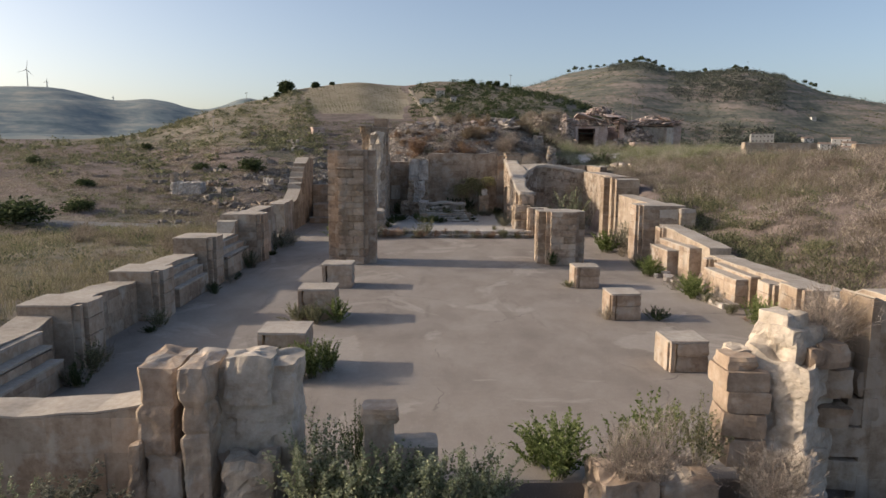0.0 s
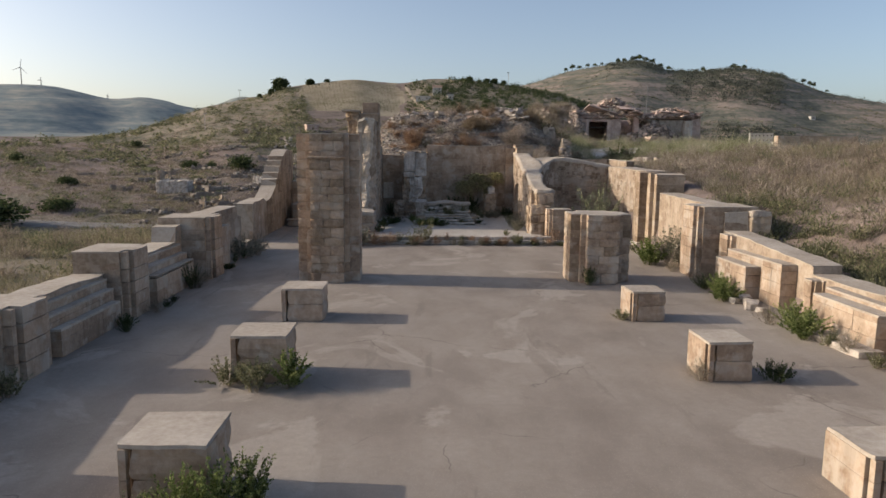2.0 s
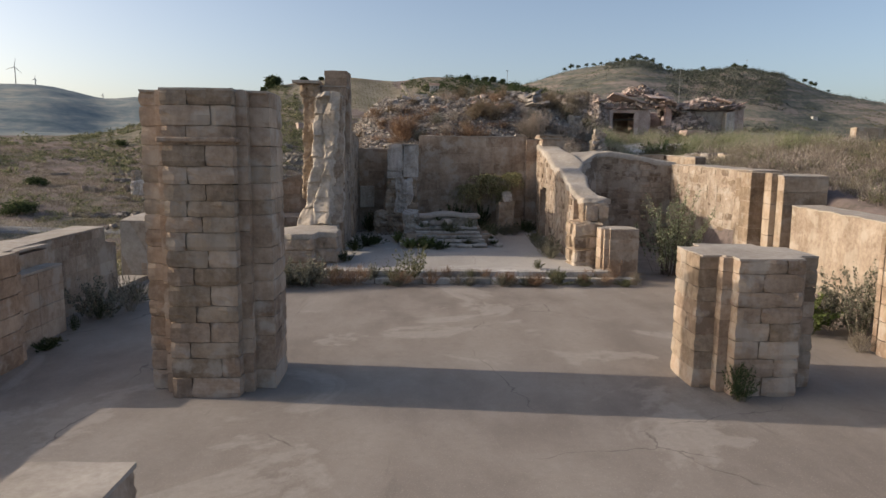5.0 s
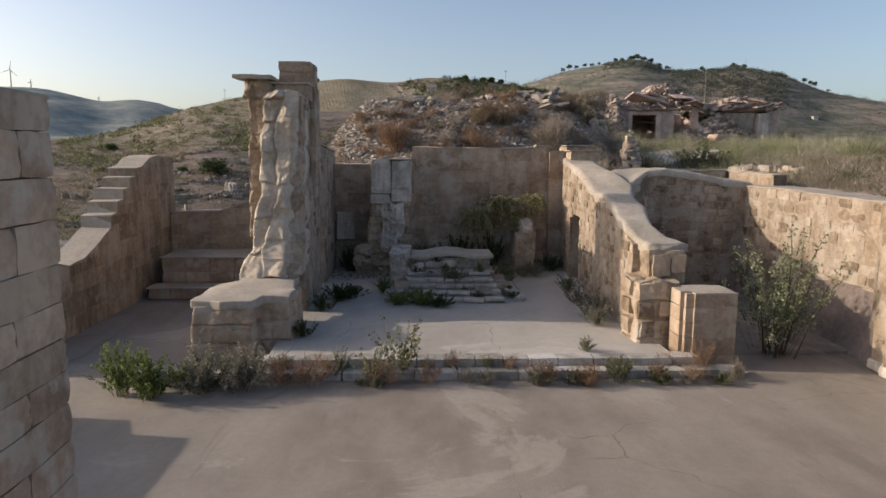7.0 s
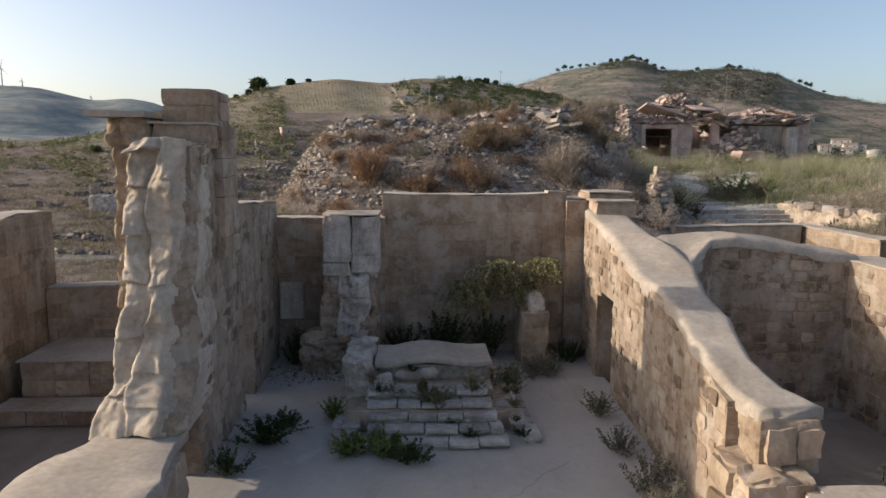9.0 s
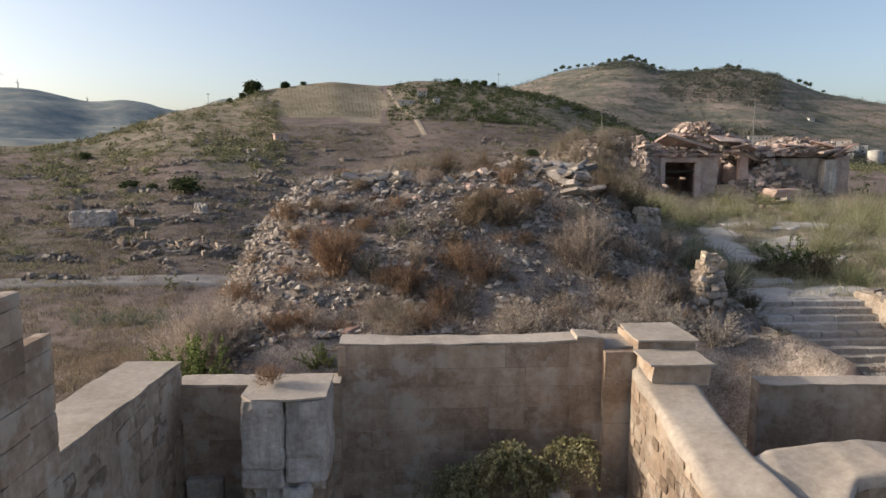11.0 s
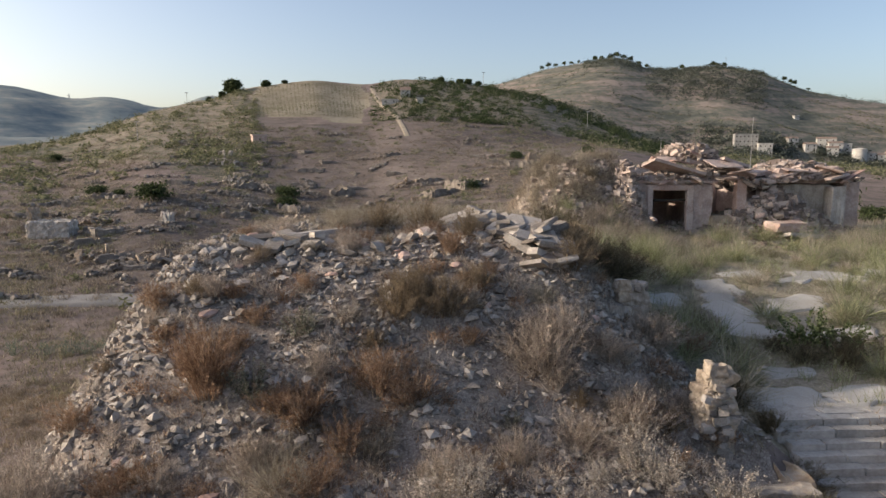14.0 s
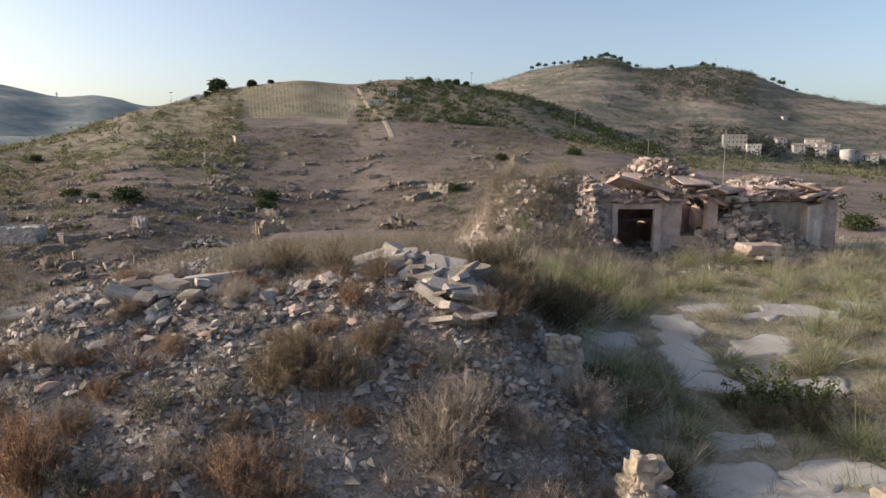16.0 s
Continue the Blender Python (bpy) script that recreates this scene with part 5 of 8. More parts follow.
for c, sz in (((3.5, 6.72, 0.62), (0.56, 0.6, 0.4)), ((3.5, 6.74, 1.0), (0.6, 0.62, 0.34)), ((3.54, 6.76, 1.33), (0.6, 0.62, 0.3)), ((3.5, 6.8, 1.63), (0.62, 0.62, 0.28)), ((3.44, 6.8, 1.86), (0.4, 0.5, 0.2)),
              ((4.66, 6.7, 2.0), (0.42, 0.5, 0.36)), ((4.38, 6.52, 2.0), (0.2, 0.26, 0.26)), ((4.86, 6.8, 1.58), (0.4, 0.5, 0.4)), ((4.76, 6.66, 1.12), (0.44, 0.4, 0.28)), ((5.1, 6.95, 0.65), (0.5, 0.5, 0.46)), ((5.3, 6.95, 1.1), (0.44, 0.5, 0.42)), ((5.42, 6.95, 1.52), (0.4, 0.5, 0.36)), ((5.15, 6.95, 0.15), (0.6, 0.5, 0.46)), ((4.2, 6.2, -0.05), (0.26, 0.24, 0.2))):
    piece("stone", stone_mat if c[0] < 4.2 or c[2] > 1.9 else ochre_mat, fr, c, sz, RNG.uniform(-0.2, 0.08), "worn" if sz[0] > 0.45 else "boulder", 0.05)
worn("mortar_mass", pale_mortar_mat, fr, 3.82, 4.78, 6.4, 7.3, -0.8, 1.95, "bright smooth mortar mass", 0.1, 7.1, (), 0.2, turn=38)
worn("mortar_top", pale_mortar_mat, fr, 3.86, 4.66, 6.55, 7.3, 1.6, 2.34, "bright smooth mortar mass", 0.08, 8.2, (), 0.15, turn=30)
worn("mortar_knob", pale_mortar_mat, fr, 3.92, 4.32, 6.65, 7.2, 2.1, 2.56, "bright smooth mortar mass", 0.06, 8.6, (), 0.1, turn=20)
worn("mortar_ledge", pale_mortar_mat, fr, 3.42, 4.05, 6.8, 7.35, 1.4, 1.96, "bright smooth mortar mass", 0.07, 8.8, (), 0.12)
worn("mortar_foot", pale_mortar_mat, fr, 3.8, 4.6, 6.15, 6.9, -0.8, 0.75, "bright smooth mortar mass", 0.09, 9.1, (), 0.15, turn=42)
worn("rubble_core", core_mat, fr, 4.55, 5.55, 6.95, 7.6, -0.8, 1.9, "", 0.1, 9.3, (0.35, 0.8, 1.3), 0.15)
wall("wall_front_right", "stub of the front wall with worn ochre stones", (9.9, 6.7), (5.3, 6.7), -0.75, [(0, 1.7), (3.0, 2.2), (4.6, 2.75)], mat=ochre_mat, seed=33, course=0.45, z0=-0.8, proud=-0.006, depth=-0.16)
sill = thing("threshold_masonry", (2.2, 6.3, 0), "low broken masonry at the entrance overgrown with shrubs", "masonry")
worn("body", stone_mat, sill, 1.35, 2.15, 5.95, 6.95, -0.7, 0.42, "rough broken block", 0.08, 41.0, (0.05,), 0.1)
worn("body", stone_mat, sill, 2.2, 3.0, 6.0, 6.9, -0.7, 0.36, "rough broken block", 0.08, 42.0, (0.1,), 0.1)
for x, y, z in ((1.5, 5.95, -0.35), (2.0, 5.9, -0.4), (2.6, 5.92, -0.3)):
    piece("stone", ochre_mat, sill, (x, y, z), (0.45, 0.4, 0.5), 0.2, "worn", 0.1)


# ---- rubble, ruined house, paths behind the church ----
def gz(x, y):
    return float(ground_z(x, y))


def rock_field(name, n, picker, size, mat, label, seed=1, flat=0.7):
    """Loose stones joined into one object of kind stuff."""
    rng = np.random.default_rng(seed)
    bm = bmesh.new()
    if n > 20000:
        ring = [bm.verts.new(c) for c in ((0.9, 0.3, -0.1), (-0.2, 0.95, 0.15), (-0.9, -0.25, -0.15), (0.25, -0.9, 0.1), (0.1, 0.15, 0.85), (0, 0, -0.8))]
        for a, b in ((0, 1), (1, 2), (2, 3), (3, 0)):
            bm.faces.new((ring[a], ring[b], ring[4]))
            bm.faces.new((ring[b], ring[a], ring[5]))
        bm.verts.index_update()
    else:
        bmesh.ops.create_cube(bm, size=1.35)
    bmesh.ops.triangulate(bm, faces=bm.faces)
    V = np.array([v.co[:] for v in bm.verts])
    F = np.array([[v.index for v in f.verts] for f in bm.faces])
    bm.free()
    P = picker(rng, n)
    n = len(P)
    sc = size[0] * (size[1] / size[0]) ** (rng.random(n) ** 2.2)
    ax = rng.uniform(0.55, 1.35, (n, 3)) * sc[:, None]
    ax[:, 2] *= flat
    jit = rng.uniform(0.62, 1.2, (n, len(V), 1))
    a = rng.uniform(0, 6.28, n)
    L = V[None] * jit * ax[:, None, :]
    tl = rng.uniform(-0.5, 0.5, n)
    L = np.stack([L[..., 0], L[..., 1] * np.cos(tl)[:, None] - L[..., 2] * np.sin(tl)[:, None], L[..., 1] * np.sin(tl)[:, None] + L[..., 2] * np.cos(tl)[:, None]], -1)
    X = L[..., 0] * np.cos(a)[:, None] - L[..., 1] * np.sin(a)[:, None]
    Y = L[..., 0] * np.sin(a)[:, None] + L[..., 1] * np.cos(a)[:, None]
    W = np.stack([X + P[:, :1], Y + P[:, 1:2], L[..., 2] + P[:, 2:3] + (ax[:, 2] * 0.3)[:, None]], -1)
    ob = new(name, array_mesh(name, W.reshape(-1, 3), (F[None] + (np.arange(n) * len(V))[:, None, None]).reshape(-1, 3), mat))
    return tagged(ob, label, "rubble", kind="stuff")


def on_ground(xy):
    return np.column_stack([xy, ground_z(xy[:, 0], xy[:, 1])])


def mound_pick(rng, n):
    x, y = rng.uniform(-8, 11, n), rng.uniform(52.85, 64.5, n)
    keep = (x > -8.0 + 0.28 * (y - 51)) & (rng.random(n) < (0.48 + 0.5 * S(55, 62, y) + 0.3 * S(-1, -4, x)) * (0.45 + 0.8 * S(-0.5, 0.5, wob(x, y, 0.9, 3.0) + 0.5 * wob(x, y, 0.35, 1.0))))
    return on_ground(np.column_stack([x, y])[keep])


rock_field("rubble", 52000, mound_pick, (0.028, 0.21), rubble_stuff_mat, "grey broken stones covering the rubble mound", 2)
heap = thing("rubble_heap", (1.5, 60, gz(1.5, 60) - 1), "large broken stones lying on the rubble mound", "rubble")
rg = random.Random(8)
k = 0
while k < 230:
    x, y = rg.uniform(-6, 9.5), rg.uniform(53, 63)
    if x < -6.5 + 0.35 * (y - 51) or rg.random() > 0.25 + 0.75 * float(S(56, 62, y)):
        continue
    s = rg.uniform(0.2, 0.5) * (1.2 if y > 60 else 0.85)
    piece("stone", rubble_mat if rg.random() < 0.85 else pink_mat, heap, (x, y, gz(x, y) + s * 0.12), (s * rg.uniform(0.8, 1.5), s, s * rg.uniform(0.4, 0.75)), rg.uniform(0, 3), "rock", 0.3)
    k += 1
slabs = thing("slab_pile", (6.0, 62.0, gz(6, 62.0)), "pile of tilted broken stone slabs on the edge of the mound", "stone slabs")
for i in range(84):
    f = rg.random()
    x, y = 5.5 + 1.5 * f + rg.gauss(0, 0.45), 63.0 - 3.4 * f + rg.gauss(0, 0.4)
    s = rg.uniform(0.35, 0.95)
    piece("slab", rubble_mat, slabs, (x, y, gz(x, y) + rg.uniform(-0.05, 0.55) * (1 - 0.5 * f)), (s * 1.25, s * 0.75, rg.uniform(0.09, 0.24)), rg.uniform(0, 3), "worn", 0.45)
pale = thing("slab_pile", (0.0, 60.9, gz(0, 60.9)), "pale broken slabs lying on the crest of the mound", "stone slabs")
for i in range(18):
    x, y = -0.2 + rg.gauss(0, 0.55), 60.9 + rg.gauss(0, 0.5)
    piece("slab", rubble_mat if i % 3 else plaster_mat, pale, (x, y, gz(x, y) + rg.uniform(0, 0.3)), (rg.uniform(0.35, 0.9), rg.uniform(0.3, 0.5), rg.uniform(0.1, 0.2)), rg.uniform(0, 3), "worn", 0.35)
piece("slab", rubble_mat, pale, (0.5, 61.9, gz(0.5, 61.9) + 0.16), (1.6, 0.6, 0.26), 0.25, "worn", 0.12)

# low brick wall at the foot of the mound
wall("wall_mound_foot", "low wall of small bricks at the foot of the mound", (6.2, 52.45), (-3.6, 52.6), -0.5, [(0, 2.9), (2, 2.7), (4.3, 3.0), (4.4, 3.2), (4.9, 3.25), (5.0, 3.42), (6.3, 3.5), (6.4, 3.44), (7.3, 3.46), (7.4, 3.3), (8.1, 3.22), (8.2, 3.05), (9.8, 3.0)], seed=41, course=0.17, length=(0.3, 0.5), sides=(1,), z0=1.4, cap=0, proud=-0.035, depth=-0.14, flush=0.006)

# post wall, short post and leaning slab
stubw = thing("rubble_wall_stub", (9.9, 55.3, gz(9.9, 55.3)), "thin standing stub of pale rubble masonry", "wall stub")


worn("masonry", rough_mortar_mat, stubw, 9.45, 10.2, 54.95, 56.1, 2.2, 4.3, "", 0.16, 31.0, (2.6, 3.0, 3.4, 3.8), 0.4, 0.05)
worn("masonry", rough_mortar_mat, stubw, 9.45, 10.15, 54.97, 55.75, 4.0, 5.15, "", 0.14, 32.0, (4.3, 4.55, 4.8), 0.3, 0.04)
worn("masonry", rough_mortar_mat, stubw, 9.52, 9.9, 55.05, 55.4, 4.9, 5.42, "", 0.08, 33.0, (5.1,), 0.15, 0.03)
for k in range(46):
    z = rg.uniform(2.5, 4.9)
    w = rg.uniform(0.14, 0.32)
    piece("stone", rubble_mat, stubw, (rg.uniform(9.5, 10.15 - 0.2 * float(S(4, 5, z))), 54.97 + rg.uniform(-0.03, 0.05), z), (w, 0.22, w * rg.uniform(0.5, 0.8)), rg.uniform(-0.2, 0.2), "rubble", 0.25)
for k in range(14):
    piece("stone", rubble_mat, stubw, (9.8 + rg.gauss(0, 0.2), 55.5 + rg.gauss(0, 0.25), 4.25 + rg.uniform(0, 0.15)), (0.25, 0.22, 0.16), rg.uniform(0, 3), "rubble", 0.5)
post = thing("stone_post", (9.2, 59.7, gz(9.2, 59.7)), "short pale squared stone post beside the path", "stone post")
g = gz(9.2, 59.7)
worn("shaft", plaster_mat, post, 8.95, 9.85, 59.45, 60.0, g - 0.4, 6.3, "broken mortared masonry", 0.1, 41.0, (g + 0.35, g + 0.75), 0.22, 0.04)
worn("corner", rough_mortar_mat, post, 8.92, 9.28, 59.4, 59.8, g + 0.5, 6.42, "pale standing corner", 0.06, 42.0, (6.1,), 0.1, 0.03)
for k in range(8):
    piece("stone", rubble_mat, post, (9.6 + rg.uniform(-0.35, 0.3), 59.6 + rg.uniform(-0.2, 0.2), 6.25 + rg.uniform(-0.1, 0.06)), (0.24, 0.2, 0.14), rg.uniform(0, 3), "rubble", 0.4)
lean = thing("leaning_slab", (8.6, 58.4, gz(8.6, 58.4)), "pale stone slab leaning on the rubble", "stone slab")
for c, s, r in (((8.5, 58.6, 5.35), (0.5, 0.16, 1.1), 0.3), ((8.1, 58.5, 5.0), (0.5, 0.4, 0.6), 0.8), ((8.9, 58.9, 5.2), (0.45, 0.4, 0.5), 1.4)):
    piece("slab", rubble_mat, lean, c, s, r, "block", 0.2)

stair_mat = material("worn_step_stone", ((0.24, 0.23, 0.215), (0.36, 0.345, 0.325), (0.47, 0.455, 0.43)), 1.3, 0.9, 0.4, 9, piece=0.12)
# stone stair down to the lane, and the concrete path
stair = thing("stone_stair", (13.3, 55.0, 2.0), "shaded flight of worn stone steps rising from a sunken lane", "stairs")
for k in range(-3, 11):
    z, y = 3.7 - 0.17 * max(k, 0), 56.3 - 0.3 * k
    x = 11.6 + rg.uniform(-0.1, 0.1)
    while x < 15.1:
        ln = rg.uniform(0.8, 1.5)
        piece("step_stone", stair_mat, stair, (x + ln / 2, y - 0.19 + rg.uniform(-0.015, 0.015), z - 0.14 + rg.uniform(-0.012, 0.012)), (ln - 0.015, 0.42, 0.3), rg.uniform(-0.015, 0.015), "worn", 0.012)
        x += ln
edge_wall = thing("stair_wall", (15.4, 54.5, 2.0), "rough side wall of the stair with loose stones on top", "wall")
worn("masonry", rough_mortar_mat, edge_wall, 15.15, 15.75, 50.5, 56.4, 1.5, 3.95, "", 0.12, 21.0, (2.2, 2.8, 3.4), 0.2, 0.12)
for k in range(12):
    piece("stone", rubble_mat, edge_wall, (15.45 + rg.uniform(-0.2, 0.2), 51 + k * 0.45 + rg.uniform(-0.1, 0.1), 3.95), (0.4, 0.45, 0.25), rg.uniform(0, 3), "worn", 0.2)
lane = thing("lane_wall", (10.4, 53.6, 2.0), "low masonry block at the edge of the sunken lane", "wall")
worn("masonry", rough_mortar_mat, lane, 9.7, 11.2, 53.4, 53.95, 1.6, 3.2, "", 0.07, 23.0, (2.2, 2.7), 0.08)
worn("retaining_wall", core_mat, lane, 10.95, 11.45, 54.0, 56.6, 1.6, 3.1, "", 0.1, 24.0, (2.2, 2.8), 0.15, 0.09)

path_mat = floor_material("pale_concrete", (0.42, 0.405, 0.38), (0.54, 0.525, 0.50), (0.29, 0.275, 0.245))


PATCHES = ((12.6, 66.0, 1.5, 0.65), (15.5, 67.3, 0.75, 0.9), (15.0, 65.9, 0.6, 1.0), (14.7, 64.3, 0.75, 1.2), (14.7, 62.8, 0.75, 0.9), (20.6, 68.0, 1.8, 0.8), (24.2, 68.7, 1.6, 0.6), (17.5, 68.7, 1.1, 0.4), (17.4, 64.9, 1.3, 0.75),
           (17.4, 61.8, 1.2, 0.55), (14.0, 59.2, 1.0, 0.42), (12.7, 57.4, 1.3, 0.7), (14.8, 57.2, 1.3, 0.65), (28.0, 69.4, 1.3, 0.5))


def paved(x, y):
    """How far inside a sheet of paving a place lies; its worn edge is at nought."""
    x, y = np.asarray(x, float), np.asarray(y, float)
    best = np.full(x.shape, -9.0)
    for cx, cy, rx, ry in PATCHES:
        best = np.maximum(best, 1 - (((x - cx) / rx) ** 4 + ((y - cy) / ry) ** 4) ** 0.25)
    return best + 0.3 * wob(x, y, 0.4, 1.0) + 0.16 * wob(x, y, 0.15, 4.0)


def paving(cx, cy, rx, ry):
    xs, ys = np.arange(cx - rx * 1.35, cx + rx * 1.35, 0.09), np.arange(cy - ry * 1.35, cy + ry * 1.35, 0.09)
    X, Y = np.meshgrid(xs, ys)
    m = 1 - (((X - cx) / rx) ** 4 + ((Y - cy) / ry) ** 4) ** 0.25 + 0.3 * wob(X, Y, 0.4, 1.0) + 0.16 * wob(X, Y, 0.15, 4.0)
    Z = ground_z(X, Y) + np.where(m > 0, 0.06 + 0.012 * math.sin(cx * 7), -0.1) - 0.03 * np.exp(-(m / 0.06) ** 2)
    at = np.array([cx, cy, gz(cx, cy)])
    ids = np.arange(X.size).reshape(X.shape)
    q = np.stack([ids[:-1, :-1], ids[:-1, 1:], ids[1:, 1:], ids[1:, :-1]], -1).reshape(-1, 4)
    q = q[(m.ravel()[q] > -0.12).any(1)]
    ob = new("pavement", array_mesh("pavement", np.stack([X, Y, Z], -1).reshape(-1, 3) - at, q, path_mat, True))
    ob.location = at
    return tagged(ob, "cracked pale concrete paving half covered by weeds", "pavement", kind="structure")


for shape in PATCHES:
    paving(*shape)

# ---- ruined house ----
house = thing("ruined_house", (22.5, 82, 5.0), "collapsed low house with pink door surround and rubble roof", "house")
HZ = 4.2


def hwall(name, mat, x0, x1, y0, y1, z0, z1, label=""):
    return crag(name, mat, house, x0, x1, y0, y1, z0, z1, label, 0.10, 8)


def hbox(name, mat, x0, x1, y0, y1, z0, z1, label="", rough=0.05, bevel=0.04):
    return plain(name, mat, house, x0, x1, y0, y1, z0, z1, label, bevel, rough)


hwall("front_wall", house_mat, 16.2, 17.3, 79.0, 79.5, HZ, 8.2)
hwall("front_wall", house_mat, 19.45, 20.9, 79.0, 79.5, HZ, 8.2)
lintel = hbox("lintel_wall", house_mat, 17.25, 19.5, 79.02, 79.5, 7.8, 8.25)
for nm, x0, x1, z0, z1 in (("door_jamb", 17.0, 17.35, HZ, 7.85), ("door_jamb", 19.35, 19.75, HZ, 7.85), ("door_lintel", 17.0, 19.75, 7.78, 8.1)):
    hbox(nm, pink_mat, x0, x1, 78.93, 79.3, z0, z1, "faded pink door surround", 0.015)
hbox("transom", dark_mat, 17.35, 19.35, 79.15, 79.25, 7.15, 7.28, "dark timber transom bar", 0.005, 0.01)
hbox("cornice", pink_mat, 16.0, 21.1, 78.85, 79.5, 8.2, 8.38, "thin projecting cornice", 0.03)
hwall("back_wall", house_mat, 16.2, 29.6, 85.0, 85.5, HZ, 8.3)
hwall("side_wall", house_mat, 16.2, 16.7, 79.5, 85.0, HZ, 8.2)
hwall("side_wall", house_mat, 29.1, 29.7, 79.4, 85.0, HZ, 8.3)
hwall("cross_wall", house_mat, 20.6, 21.0, 79.5, 85.0, HZ, 8.2)
hwall("cross_wall", house_mat, 24.0, 24.4, 79.9, 85.0, HZ, 8.0)
hbox("recessed_wall", plaster_mat, 24.2, 28.3, 79.6, 80.0, HZ, 8.1, "stained plaster wall")
hbox("end_pillar", plaster_mat, 27.9, 28.8, 78.8, 79.7, HZ, 8.0, "pale broken end pillar", 0.09)
hwall("end_wall", house_mat, 28.7, 29.8, 79.1, 80.0, HZ, 8.3)
hbox("post", pink_mat, 22.25, 22.85, 78.9, 79.4, 5.6, 8.9, "leaning pink post", 0.04)
hbox("ceiling_slab", house_mat, 16.3, 21.0, 79.2, 85.2, 8.3, 8.6, "cracked roof slab", 0.08)
hbox("ceiling_slab", house_mat, 24.0, 29.6, 79.4, 85.2, 8.2, 8.5, "cracked roof slab", 0.08)
hwall("low_wall", core_mat, 20.7, 27.8, 78.7, 79.5, HZ, 6.4, "crumbling low rubble wall")
for c, s, r in (((18.6, 79.3, 8.95), (3.2, 1.6, 0.16), 0.05), ((20.4, 80.2, 9.4), (2.6, 1.8, 0.18), -0.3), ((23.4, 80.2, 8.7), (2.4, 1.8, 0.2), 0.5), ((22.2, 79.9, 9.3), (1.8, 1.3, 0.16), 0.2), ((27.0, 79.6, 8.75), (2.6, 1.4, 0.16), -0.1)):
    piece("roof_slab", house_mat, house, c, s, r, "block", 0.28)
for i in range(15):
    x = rg.choice([rg.uniform(16.0, 22.5), rg.uniform(24.3, 29.6)])
    sx = rg.uniform(0.8, 2.2)
    piece("roof_slab", house_mat if i % 5 else pink_mat, house, (x, rg.uniform(78.7, 79.4), 8.55 + rg.uniform(0, 0.5) + (0.5 if 18 < x < 21.5 else 0)), (sx, rg.uniform(0.7, 1.3), rg.uniform(0.07, 0.14)), rg.uniform(-0.5, 0.5), "worn", 0.42)
k = 0
while k < 280:
    x, y = rg.uniform(16.0, 29.8), rg.uniform(78.6, 83.5)
    top = 8.5 + (1.95 * math.exp(-((x - 20.3) / 2.0) ** 2) + 0.9 * math.exp(-((x - 27) / 2.4) ** 2) - 0.9 * math.exp(-((x - 23.6) / 0.9) ** 2)) * min(1, (y - 78.6) / 1.4)
    s = rg.uniform(0.2, 0.58)
    piece("roof_rubble", (rubble_mat, house_mat, heap_mat, heap_mat, pink_mat)[rg.randrange(5)], house, (x, y, top - rg.uniform(0, 0.35)), (s * 1.4, s, s * rg.uniform(0.25, 0.6)), rg.uniform(0, 3), "rock" if rg.random() < 0.6 else "worn", 0.6)
    k += 1
mid = thing("rubble_heap", (23.5, 78.0, gz(23.5, 78)), "heap of fallen stones and pink plaster slabs before the house", "rubble")
for i in range(290):
    x, y = rg.gauss(24.4, 2.2), rg.gauss(77.9, 0.9)
    s = rg.uniform(0.18, 0.5)
    piece("stone", (rubble_mat, house_mat, house_mat, pink_mat, house_mat)[i % 5], mid, (x, y, gz(x, y) + 2.0 * math.exp(-((x - 24.6) / 2.8) ** 2 - ((y - 78.8) / 1.2) ** 2) * rg.random()), (s * 1.3, s, s * 0.6), rg.uniform(0, 3), "rock" if i % 5 else "worn", 0.5)
piece("slab", pink_mat, mid, (24.0, 76.7, 5.95), (1.9, 1.2, 0.5), 0.1, "boulder", 0.15)
piece("slab", rubble_mat, mid, (24.6, 76.2, 5.5), (2.2, 0.9, 0.22), 0.2, "worn", 0.15)
lheap = thing("rubble_heap", (12.6, 79, gz(12.6, 79) - 0.5), "tall heap of pinkish fallen masonry beside the house", "rubble")
for i in range(210):
    x, y = rg.uniform(11.5, 17.0), rg.uniform(76.6, 80.5)
    s = rg.uniform(0.1, 0.3) * (1.7 if i % 9 == 0 else 1)
    piece("stone", (heap_mat, rubble_mat, heap_mat, heap_mat, house_mat)[i % 5], lheap, (x, y, gz(x, y) + rg.uniform(-0.2, 0.12) + 1.2 * math.exp(-((x - 16.8) / 0.9) ** 2) * rg.random()), (s * 1.3, s, s * 0.6), rg.uniform(0, 3), "rock" if i % 7 else "worn", 0.6)
rock_field("rubble", 5200, lambda rng, n: on_ground(np.column_stack([rng.normal(16, 4.5, n), rng.normal(78.5, 1.5, n)])), (0.05, 0.28), debris_mat, "small broken masonry round the ruined house", 4)
rock_field("rubble", 20500, lambda rng, n: on_ground(np.column_stack([rng.uniform(10.6, 17.0, n), 84.0 - 7.6 * rng.random(n)]))[rng.random(n) < 0.22], (0.03, 0.26), rubble_stuff_mat, "small pinkish masonry covering the heap beside the house", 12)
rock_field("rubble", 500, lambda rng, n: np.column_stack([rng.uniform(-3.4, -0.6, n), rng.normal(46.0, 0.35, n), np.full(n, 0.34)]), (0.02, 0.08), rubble_stuff_mat, "small rubble swept against the niche wall", 5)
rw = thing("ruined_wall", (31, 62, gz(31, 62)), "dark mortared rubble wall standing in the dry field", "ruined wall", "ruined walls in the field")
